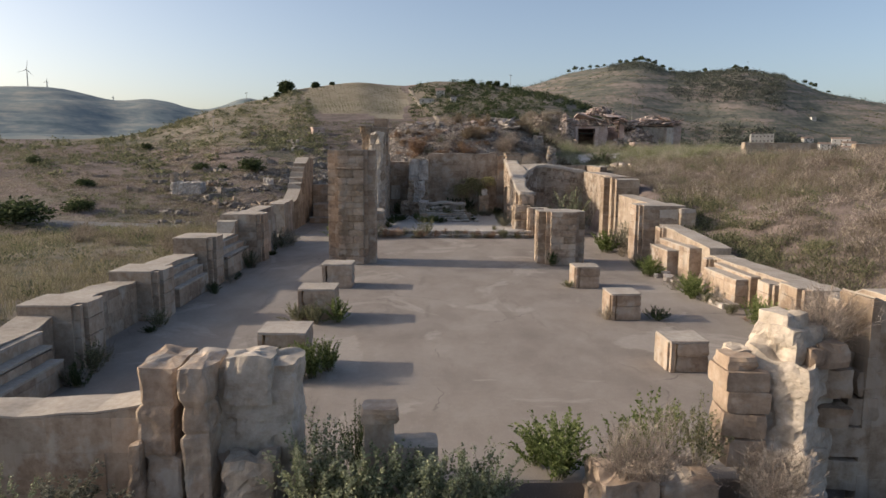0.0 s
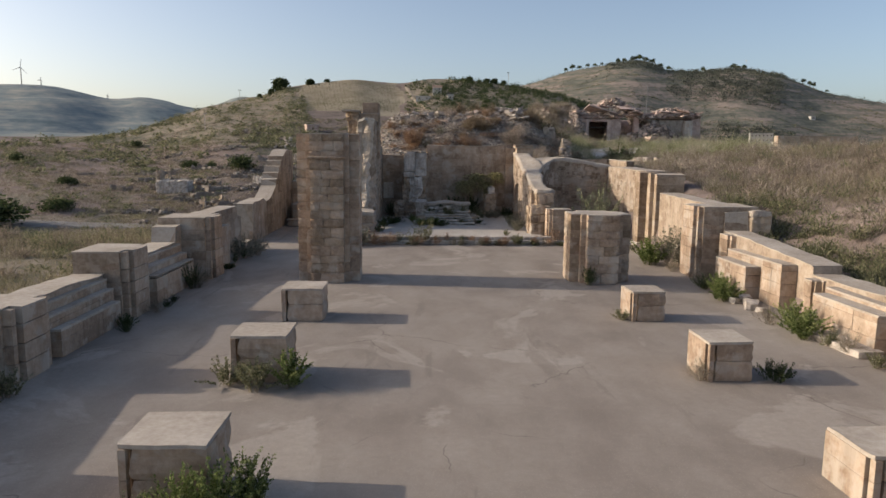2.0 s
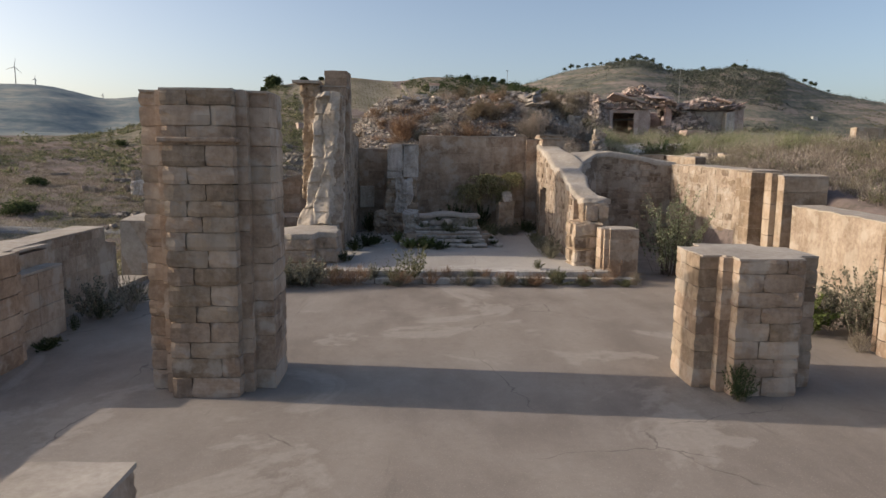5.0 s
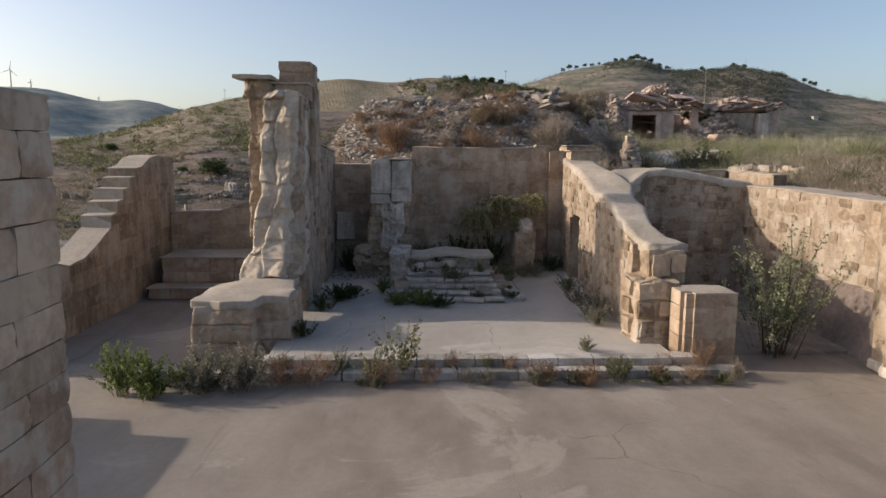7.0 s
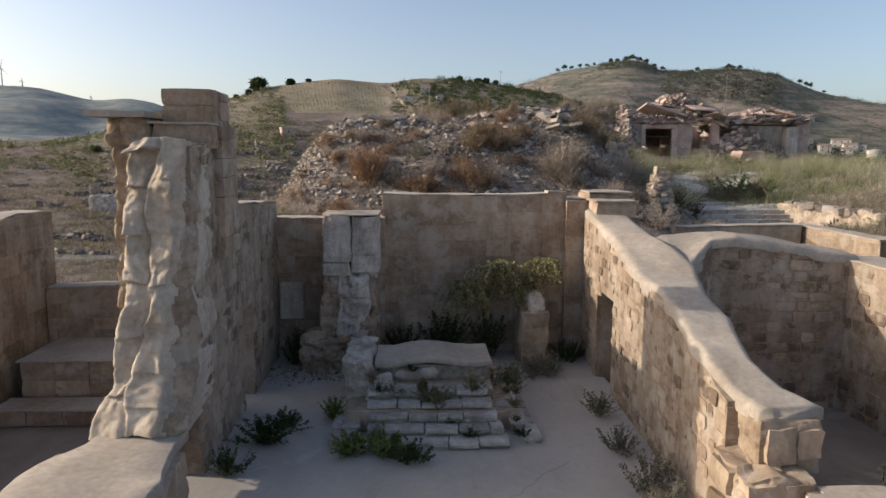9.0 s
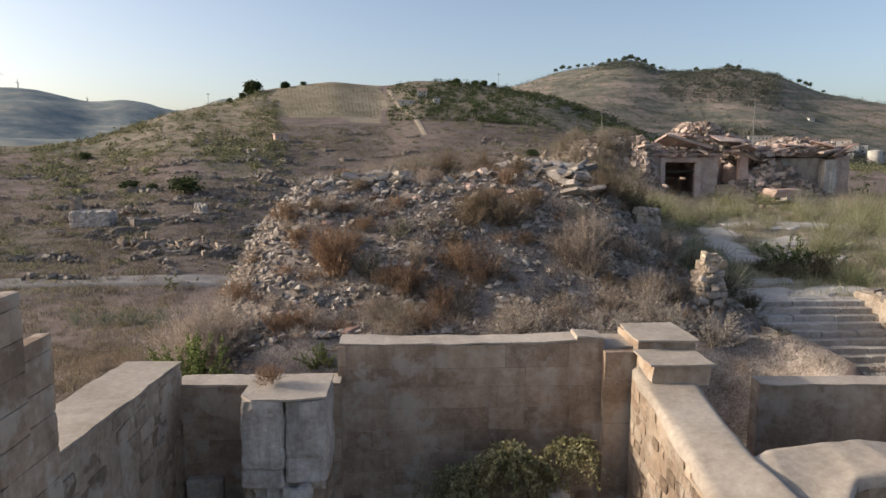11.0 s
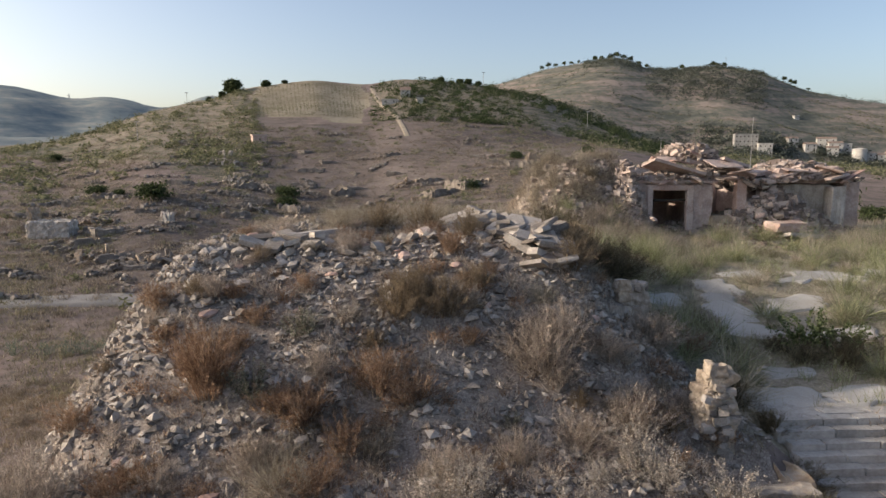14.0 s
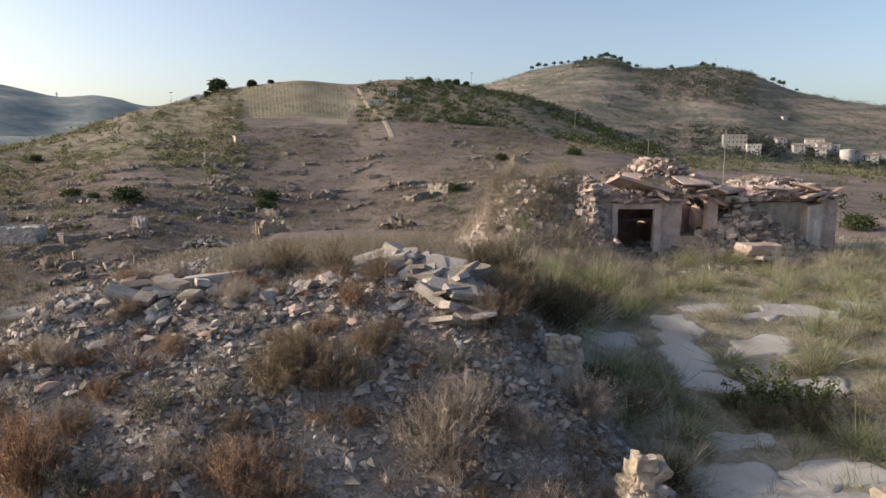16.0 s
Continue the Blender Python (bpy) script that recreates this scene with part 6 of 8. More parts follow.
courses(rw, 29.5, 36.5, 62, 62.7, gz(32, 62) - 0.4, gz(32, 62) + 1.5, mat=core_mat, h0=0.4, ln=0.9)
rw2 = thing("ruined_wall", (41, 60, gz(41, 60)), "dark mortared rubble wall standing in the dry field", "ruined wall", "ruined walls in the field")
courses(rw2, 39, 43, 60, 60.7, gz(41, 60) - 0.4, gz(41, 60) + 1.4, mat=core_mat, h0=0.4, ln=0.9)


def before_pick(rng, n):
    x, y = rng.normal(24.6, 2.3, n), rng.uniform(77.6, 79.3, n)
    up = 2.1 * np.exp(-((x - 24.8) / 2.6) ** 2) * S(77.4, 79.2, y)
    return np.column_stack([x, y, ground_z(x, y) + up])


def beside_pick(rng, n):
    x, y = rng.normal(16.3, 0.6, n), rng.uniform(77.4, 79.6, n)
    return np.column_stack([x, y, ground_z(x, y) + 1.9 * np.exp(-((x - 16.3) / 0.9) ** 2) * S(77.2, 79.0, y)])


rock_field("rubble", 2200, before_pick, (0.06, 0.4), debris_mat, "broken masonry banked against the house front", 9)
rock_field("rubble", 1100, beside_pick, (0.06, 0.3), debris_mat, "broken masonry banked against the house corner", 10)


def roof_pick(rng, n):
    x, y = rng.uniform(16.0, 29.8, n), rng.uniform(78.7, 83.5, n)
    top = 8.5 + (1.95 * np.exp(-((x - 20.3) / 2.0) ** 2) + 0.9 * np.exp(-((x - 27) / 2.4) ** 2) - 0.9 * np.exp(-((x - 23.6) / 0.9) ** 2)) * np.minimum(1, (y - 78.6) / 1.4)
    return np.column_stack([x, y, top - rng.uniform(0, 0.3, n)])


rock_field("rubble", 2600, roof_pick, (0.06, 0.3), debris_mat, "small broken masonry lying on the collapsed roof", 7, 0.6)


# ---- plants ----
field_green = ((0.145, 0.16, 0.085), (0.255, 0.27, 0.148), (0.40, 0.405, 0.25))


def leaf_material(name, colours):
    m = material(name, colours, 0.7, 0.85, 0, 5, island=True, piece=0.38)
    nt = m.node_tree
    bsdf, out = nt.nodes["Principled BSDF"], nt.nodes["Material Output"]
    thin_ = nt.nodes.new("ShaderNodeBsdfTranslucent")
    nt.links.new(bsdf.inputs["Base Color"].links[0].from_socket, thin_.inputs[0])
    mix = nt.nodes.new("ShaderNodeMixShader")
    mix.inputs[0].default_value = 0.35
    nt.links.new(bsdf.outputs[0], mix.inputs[1])
    nt.links.new(thin_.outputs[0], mix.inputs[2])
    nt.links.new(mix.outputs[0], out.inputs[0])
    return m


green_mat = leaf_material("fresh_green_leaves", ((0.075, 0.105, 0.03), (0.15, 0.19, 0.062), (0.26, 0.30, 0.125)))
olive_mat = leaf_material("olive_leaves", ((0.085, 0.092, 0.05), (0.155, 0.16, 0.09), (0.26, 0.255, 0.155)))
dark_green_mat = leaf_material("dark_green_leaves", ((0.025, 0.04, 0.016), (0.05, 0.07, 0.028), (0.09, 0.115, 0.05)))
grey_leaf_mat = leaf_material("grey_green_leaves", ((0.10, 0.10, 0.075), (0.18, 0.18, 0.135), (0.28, 0.27, 0.21)))
russet_mat = leaf_material("russet_dry_stems", ((0.140, 0.086, 0.056), (0.254, 0.160, 0.106), (0.389, 0.270, 0.186)))
field_straw_mat = leaf_material("pale_field_grass", ((0.24, 0.212, 0.155), (0.37, 0.33, 0.252), (0.51, 0.465, 0.375)))
straw_mat = leaf_material("straw", ((0.175, 0.15, 0.113), (0.275, 0.24, 0.188), (0.395, 0.35, 0.285)))
brown_twig_mat = leaf_material("brown_twigs", ((0.21, 0.172, 0.142), (0.35, 0.295, 0.248), (0.49, 0.42, 0.36)))
sage_mat = leaf_material("sage_leaves", ((0.13, 0.15, 0.085), (0.23, 0.255, 0.155), (0.35, 0.37, 0.25)))
bark_mat = material("bark", ((0.05, 0.04, 0.03), (0.09, 0.07, 0.055), (0.14, 0.115, 0.09)), 3, 0.95, 0.6, 25)
pale_twig_mat = leaf_material("pale_dry_leaves", ((0.22, 0.195, 0.165), (0.35, 0.31, 0.27), (0.48, 0.44, 0.39)))
umber_mat = leaf_material("umber_stems", ((0.115, 0.086, 0.057), (0.201, 0.155, 0.106), (0.310, 0.247, 0.172)))
heath_mat = leaf_material("dark_heath", ((0.132, 0.108, 0.086), (0.204, 0.171, 0.138), (0.297, 0.253, 0.207)))
olive_grass_mat = leaf_material("half_dry_grass", ((0.14, 0.13, 0.08), (0.225, 0.207, 0.132), (0.335, 0.30, 0.205)))


def slivers(base, tip, width, rng):
    """One thin triangle for each blade."""
    n = len(base)
    side = np.cross(tip - base, rng.normal(size=(n, 3)))
    side *= (np.broadcast_to(width, n) / (np.linalg.norm(side, axis=1) + 1e-9) * 0.6)[:, None]
    V = np.stack([base - side, base + side, tip], 1)
    return V.reshape(-1, 3), np.arange(n * 3).reshape(-1, 3)


def leaves(centres, size, rng, up=0.3):
    n = len(centres)
    a = rng.normal(size=(n, 3))
    a[:, 2] = np.abs(a[:, 2]) * up * 2
    a /= np.linalg.norm(a, axis=1, keepdims=True)
    b = np.cross(a, rng.normal(size=(n, 3)))
    b /= np.linalg.norm(b, axis=1, keepdims=True)
    s = size * rng.uniform(0.6, 1.4, (n, 1))
    V = np.stack([centres - a * s, centres + b * s * 0.42, centres + a * s, centres - b * s * 0.42], 1)
    T = np.array([[0, 1, 2], [0, 2, 3]])
    return V.reshape(-1, 3), (T[None] + (np.arange(n) * 4)[:, None, None]).reshape(-1, 3)


def fronds(base, direction, length, ratio, rng):
    """A narrow pointed leaf from each base along its direction."""
    n = len(base)
    d = direction / (np.linalg.norm(direction, axis=1, keepdims=True) + 1e-9)
    side = np.cross(d, rng.normal(size=(n, 3)))
    side /= np.linalg.norm(side, axis=1, keepdims=True) + 1e-9
    ln = length * rng.uniform(0.6, 1.35, (n, 1))
    mid = base + d * ln * 0.5
    V = np.stack([base, mid + side * ln * ratio, base + d * ln - np.array([0, 0, 0.12]) * ln, mid - side * ln * ratio], 1)
    T = np.array([[0, 1, 2], [0, 2, 3]])
    return V.reshape(-1, 3), (T[None] + (np.arange(n) * 4)[:, None, None]).reshape(-1, 3)


def shrub(name, at, r, h, leaf_mat, stem_mat, label, category, group, seed, stems=26, per=24, leaf=0.05, spread=0.75, droop=0.0, leafy=True, wide=0.15, up=0.0, stalk=1.0):
    """Bowed stems of uneven height rising from one base, with leaves or side twigs along them."""
    rng = np.random.default_rng(seed)
    root = thing(name, at, label, category, group)
    ang = rng.uniform(0, 2 * np.pi, stems)
    out = rng.random(stems) ** 0.65 * r * rng.uniform(0.75, 1.15, stems) * (1 + 0.25 * np.sin(ang * 3 + seed))
    flat = np.column_stack([np.cos(ang), np.sin(ang), np.zeros(stems)])
    b = flat * (out * 0.22)[:, None] + np.column_stack([rng.normal(size=(stems, 2)) * r * 0.07, np.zeros(stems)])
    hh = h * (1 - 0.5 * np.minimum(out / r, 1.1) ** 2 * spread) * rng.uniform(0.5, 1.12, stems)
    t = flat * out[:, None] + np.array([0, 0, 1.0]) * hh[:, None]
    c = b + flat * (out * (0.45 - 0.3 * up))[:, None] + np.array([0, 0, 1.0]) * (hh * 0.62)[:, None] + rng.normal(size=(stems, 3)) * r * 0.06

    def along(k):
        p = (1 - k) ** 2 * b[:, None] + 2 * k * (1 - k) * c[:, None] + k * k * t[:, None]
        p[..., 2] -= droop * k[..., 0] ** 2
        return p
    ks = np.linspace(0, 1, 4)[None, :, None] * np.ones((stems, 1, 1))
    line = along(ks)
    w = (0.006 + 0.006 * h) * stalk
    Vs, Fs, n0 = [], [], 0
    for i in range(3):
        a_, b_ = line[:, i], line[:, i + 1]
        V, F = slivers(a_, b_ + (b_ - a_) * 0.25, np.full(stems, w * (1.25 - 0.3 * i)), rng)
        Vs.append(V)
        Fs.append(F + n0)
        n0 += len(V)
    ob = tagged(new("branchwork", array_mesh("branchwork", np.concatenate(Vs), np.concatenate(Fs), stem_mat)), kind="stuff")
    ob.parent = root
    k = (0.12 + 0.88 * rng.random((stems, per)) ** 0.75)[..., None]
    P = along(k)
    T = along(np.minimum(k + 0.03, 1.03)) - P
    T /= np.linalg.norm(T, axis=-1, keepdims=True) + 1e-9
    P = (P + rng.normal(size=P.shape) * r * 0.025).reshape(-1, 3)
    if droop < 1.2:
        P[:, 2] = np.maximum(P[:, 2], 0.01)
    D = T.reshape(-1, 3) * (0.75 + 0.3 * up) + rng.normal(size=P.shape) * (0.62 - 0.2 * up) + np.array([0, 0, 0.15])
    kk = k.reshape(-1, 1)
    if leafy:
        V, F = fronds(P, D, leaf * 2.3 * (1.2 - 0.5 * kk), 0.26 if up else 0.34, rng)
    else:
        V, F = slivers(P, P + D * leaf * 3.4 * (1.3 - 0.7 * kk) * rng.uniform(0.5, 1.4, kk.shape), np.full(len(P), leaf * wide), rng)
    ob = tagged(new("foliage", array_mesh("foliage", V, F, leaf_mat)), kind="stuff")
    ob.parent = root
    return root


def again(root, x, y, z, s, rz, label=""):
    ob = copy_thing(root, pose(x, y, z, 0, 0, rz))
    ob.scale = (s * RNG.uniform(0.8, 1.25), s * RNG.uniform(0.8, 1.25), s * RNG.uniform(0.75, 1.15))
    if label:
        ob["label"] = label
    return ob


# weeds and shrubs in the church
weeds = [
    (-3.35, 11.55, 0.5, 0.8, "green"), (-3.1, 12.0, 0.42, 0.75, "green"), (-4.2, 11.4, 0.5, 0.45, "olive"), (-3.7, 11.35, 0.45, 0.6, "green"),
    (-4.6, 16.4, 0.45, 0.5, "olive"), (-4.0, 16.1, 0.55, 0.55, "olive"), (-3.4, 16.3, 0.5, 0.65, "green"), (5.75, 16.6, 0.4, 0.4, "dark"), (4.3, 16.6, 0.3, 0.35, "straw"), (4.2, 21.4, 0.35, 0.25, "olive"),
    (8.3, 15.2, 0.6, 0.7, "green"), (8.4, 16.0, 0.5, 0.6, "green"), (8.3, 18.3, 0.35, 0.45, "straw"), (8.0, 19.5, 0.6, 0.7, "green"), (8.2, 20.4, 0.55, 0.8, "green"), (7.9, 20.9, 0.4, 0.5, "straw"),
    (7.9, 23.6, 0.65, 0.75, "green"), (8.2, 24.6, 0.6, 0.85, "green"), (8.1, 25.4, 0.4, 0.5, "dark"), (7.9, 30.2, 0.8, 0.9, "green"), (8.8, 30.6, 0.9, 1.3, "grey"), (8.9, 29.6, 0.8, 1.7, "grey"), (4.5, 26.05, 0.35, 0.6, "dark"),
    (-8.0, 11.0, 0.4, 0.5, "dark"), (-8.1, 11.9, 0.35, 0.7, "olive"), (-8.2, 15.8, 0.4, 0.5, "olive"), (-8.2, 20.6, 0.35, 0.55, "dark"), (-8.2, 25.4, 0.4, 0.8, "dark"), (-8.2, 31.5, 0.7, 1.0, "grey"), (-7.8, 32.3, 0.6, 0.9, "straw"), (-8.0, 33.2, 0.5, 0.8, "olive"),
    (-5.4, 34.9, 0.65, 0.85, "green"), (-6.0, 35.2, 0.55, 0.7, "green"), (-5.0, 35.6, 0.5, 0.6, "olive"), (-4.5, 35.3, 0.75, 0.9, "grey"), (-3.8, 35.4, 0.7, 0.85, "grey"), (-4.1, 36.0, 0.6, 0.95, "grey"), (-3.2, 35.6, 0.6, 0.55, "dry"),
    (-2.5, 35.6, 0.55, 0.5, "dry"), (-2.1, 36.1, 0.45, 0.45, "grey"), (-1.2, 35.7, 0.4, 0.35, "dry"), (-0.3, 35.7, 0.4, 0.4, "dry"), (0.5, 35.75, 0.4, 0.3, "straw"), (1.9, 35.75, 0.4, 0.3, "dry"), (2.9, 35.7, 0.45, 0.4, "dry"), (3.5, 35.65, 0.5, 0.5, "olive"), (3.1, 36.7, 0.25, 0.4, "olive"),
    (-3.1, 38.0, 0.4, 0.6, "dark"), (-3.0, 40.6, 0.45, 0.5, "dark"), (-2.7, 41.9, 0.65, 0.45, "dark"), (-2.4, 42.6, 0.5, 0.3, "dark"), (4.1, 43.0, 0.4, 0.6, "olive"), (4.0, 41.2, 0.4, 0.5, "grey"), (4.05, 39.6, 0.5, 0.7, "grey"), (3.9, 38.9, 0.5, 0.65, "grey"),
    (4.6, 36.3, 0.45, 0.7, "dry"), (5.3, 36.1, 0.45, 0.7, "dry"), (4.9, 36.2, 0.3, 0.4, "grey"), (9.0, 33.6, 0.5, 0.6, "dark"),
    (-1.0, 41.3, 0.5, 0.4, "green"), (-0.4, 41.2, 0.6, 0.45, "green"), (0.1, 41.0, 0.5, 0.35, "dark"), (-1.5, 43.0, 0.35, 0.55, "green"), (0.6, 42.6, 0.4, 0.4, "olive"), (1.4, 42.9, 0.35, 0.45, "olive"), (2.2, 44.2, 0.4, 0.7, "olive"), (2.5, 44.9, 0.4, 0.7, "olive"), (0.1, 43.6, 0.25, 0.35, "dark"),
    (3.2, 45.7, 0.5, 0.55, "grey"), (3.6, 45.6, 0.45, 0.5, "grey"), (4.3, 46.9, 0.55, 0.85, "dark"), (-2.9, 46.8, 0.6, 1.2, "dark"), (-2.3, 47.0, 0.4, 0.8, "dark"),
    (1.0, 7.0, 0.62, 1.0, "green"), (0.75, 7.4, 0.45, 0.7, "green"), (2.0, 6.9, 0.6, 1.25, "green"), (2.5, 7.1, 0.6, 1.3, "green"), (2.9, 6.5, 0.45, 0.95, "olive"), (2.1, 6.0, 0.6, 0.95, "twig"), (1.7, 6.1, 0.5, 0.7, "twig"),
    (4.75, 6.9, 0.6, 0.75, "twig"), (5.0, 7.2, 0.5, 0.7, "twig"), (-2.3, 6.9, 0.4, 1.2, "dark"), (-2.0, 7.2, 0.35, 1.0, "dark"), (-5.4, 5.6, 0.7, 1.1, "grey"), (-2.4, 5.9, 0.6, 1.1, "pale"), (-1.6, 5.6, 0.75, 0.9, "pale"), (-2.2, 5.4, 0.7, 0.9, "pale"), (-0.9, 5.5, 0.7, 0.8, "pale"), (-0.2, 5.7, 0.6, 0.9, "pale"), (-1.2, 6.0, 0.5, 0.7, "pale"), (-0.5, 5.0, 0.7, 0.8, "pale"), (-1.6, 4.9, 0.7, 0.8, "pale"), (-2.4, 4.8, 0.6, 0.8, "pale"),
    (-6.0, 5.2, 0.6, 1.1, "pale"), (3.6, 5.8, 0.6, 0.7, "twig"),
]
STYLE = {
    "green": (green_mat, olive_mat, "bright green leafy weed growing from the paving", 46, 56, 0.026, True),
    "olive": (olive_mat, straw_mat, "olive-green weed tuft growing beside old masonry", 42, 44, 0.023, True),
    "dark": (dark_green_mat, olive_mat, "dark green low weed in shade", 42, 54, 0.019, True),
    "grey": (grey_leaf_mat, brown_twig_mat, "grey-green bushy herb with small dense leaves", 46, 52, 0.019, True),
    "straw": (straw_mat, straw_mat, "dry straw-coloured grass tuft", 34, 10, 0.06, False),
    "dry": (russet_mat, brown_twig_mat, "dry reddish-brown weed along the steps", 34, 16, 0.05, False),
    "twig": (brown_twig_mat, brown_twig_mat, "dead grey-brown twiggy shrub", 90, 22, 0.034, False),
    "pale": (sage_mat, straw_mat, "tall loose weed with pale green leaves", 46, 70, 0.017, True),
}
PROTO = {}


def weed(x, y, z, r, h, style, category="weed", label=""):
    leaf_mat, stem_mat, text, stems, per, leaf, leafy = STYLE[style]
    key = (style, round(h / r * 1.5), RNG.randrange(2))
    if key not in PROTO:
        PROTO[key] = shrub("weed", (x, y, z), r, h, leaf_mat, stem_mat, text, category, "weeds and small shrubs", len(PROTO) + 3, stems, per, leaf * max(0.8, r / 0.5), leafy=leafy, wide=0.3 if style in ("green", "olive") else 0.15, up=0.9 if style == "green" else 0.5 if style == "olive" else 0.0, spread=0.5, stalk=0.5 if style == "twig" else 0.8)
        PROTO[key + ("r",)] = r
        return PROTO[key]
    return again(PROTO[key], x, y, z, r / PROTO[key + ("r",)], RNG.uniform(0, 360), label)


for x, y, r, h, style in weeds:
    inside = -9 < x < 9 and 6.9 < y < 37.4
    z = 0.0 if inside else gz(x, y)
    if 36.5 < y < 49 and -3.6 < x < 4.9:
        z = 0.33
    if style == "twig" and x > 4.4 and y > 6.5:
        z = 2.0
    if 1.35 < x < 3.05 and 5.9 < y < 6.9:
        z = 0.45
    if -1.2 < x < 2 and 42 < y < 45:
        z = 0.33 + (y - 41.5) * 0.4
    weed(x, y, z, r, h, style)

# larger plants
tree_bush = shrub("shrub", (7.5, 37.3, 0.05), 1.55, 3.3, sage_mat, bark_mat, "tall straggly olive-green shrub in the side chapel", "shrub", "", 90, 40, 78, 0.034, 0.25, 0.75)
again(tree_bush, 8.3, 38.4, 0.05, 0.75, 130)
willow_mat = leaf_material("yellow_green_fronds", ((0.19, 0.18, 0.09), (0.31, 0.29, 0.155), (0.43, 0.41, 0.24)))
hang = shrub("hanging_shrub", (2.5, 47.2, 2.8), 0.95, 0.75, willow_mat, bark_mat, "pale olive shrub hanging from the back wall", "shrub", "shrubs on the back wall", 91, 60, 60, 0.034, 0.2, 1.35)
again(hang, 3.7, 47.3, 2.95, 0.85, 80)
again(hang, 1.7, 47.3, 2.35, 0.85, 200)
again(hang, 3.2, 47.4, 2.3, 0.7, 300)
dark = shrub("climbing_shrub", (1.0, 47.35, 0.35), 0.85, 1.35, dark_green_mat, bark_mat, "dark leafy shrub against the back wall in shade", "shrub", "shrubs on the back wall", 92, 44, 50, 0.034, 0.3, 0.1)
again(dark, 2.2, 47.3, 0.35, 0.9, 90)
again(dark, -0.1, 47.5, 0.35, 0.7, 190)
thin = shrub("tall_weed", (-0.9, 36.0, 0.1), 0.75, 1.15, olive_mat, straw_mat, "thin tall pale weed with tiny leaves on the steps", "weed", "", 93, 24, 26, 0.035)
again(thin, -1.4, 35.7, 0.0, 0.8, 60)
ivy = shrub("ivy_clump", (-4.3, 51.0, 2.3), 1.0, 1.9, green_mat, bark_mat, "bright green ivy clump behind the apse", "ivy", "", 94, 60, 110, 0.036, 0.4, 0.2)
again(ivy, -1.6, 52.5, 2.6, 0.45, 40)
again(ivy, -5.2, 51.6, 2.0, 0.9, 140)
pot = shrub("weed", (-1.7, 46.9, 4.36), 0.3, 0.3, russet_mat, brown_twig_mat, "dry reddish tuft on top of the pilaster", "weed", "", 95, 24, 20, 0.05, leafy=False)

# shrubs of the mound and the field
mound_shrubs = {
    "russet": shrub("dry_shrub", (-1.9, 56.4, gz(-1.9, 56.4) - 0.05), 0.75, 1.25, russet_mat, russet_mat, "russet-brown dry shrub on the rubble mound", "shrub", "dry shrubs on the mound", 101, 90, 34, 0.034, leafy=False, wide=0.27, stalk=1.0, up=0.5),
    "rust": shrub("dry_shrub", (4.2, 59.8, gz(4.2, 59.8) - 0.05), 0.75, 0.7, russet_mat, straw_mat, "spreading rust-coloured dry weeds on the rubble mound", "shrub", "dry shrubs on the mound", 102, 70, 26, 0.034, leafy=False, wide=0.28, stalk=0.9, up=0.3),
    "twig": shrub("dry_shrub", (6.6, 57.0, gz(6.6, 57) - 0.05), 1.05, 1.15, brown_twig_mat, brown_twig_mat, "large pale grey-brown twiggy shrub on the rubble mound", "shrub", "dry shrubs on the mound", 103, 130, 22, 0.04, leafy=False, wide=0.27, stalk=0.9),
    "pale": shrub("dry_shrub", (3.9, 52.9, gz(3.9, 52.9) - 0.05), 0.85, 0.95, pale_twig_mat, brown_twig_mat, "pale silvery dry herb with dense small leaves on the mound", "shrub", "dry shrubs on the mound", 106, 80, 34, 0.024, wide=0.25, stalk=0.7, up=0.2),
    "umber": shrub("dry_shrub", (3.0, 57.9, gz(3.0, 57.9) - 0.05), 0.8, 1.0, umber_mat, umber_mat, "dark brown dry shrub on the rubble mound", "shrub", "dry shrubs on the mound", 107, 80, 32, 0.036, leafy=False, wide=0.27, stalk=1.0, up=0.4),
    "grey": shrub("dry_shrub", (0.5, 57.0, gz(0.5, 57) - 0.05), 0.55, 0.75, grey_leaf_mat, brown_twig_mat, "grey-green low herb on the rubble mound", "shrub", "dry shrubs on the mound", 104, 44, 30, 0.028, up=0.4),
    "straw": shrub("dry_shrub", (2.2, 54.5, gz(2.2, 54.5) - 0.05), 0.7, 0.65, straw_mat, straw_mat, "tuft of straw-coloured dry weeds on the rubble mound", "shrub", "dry shrubs on the mound", 105, 110, 12, 0.05, leafy=False, stalk=0.5, up=0.5),
}
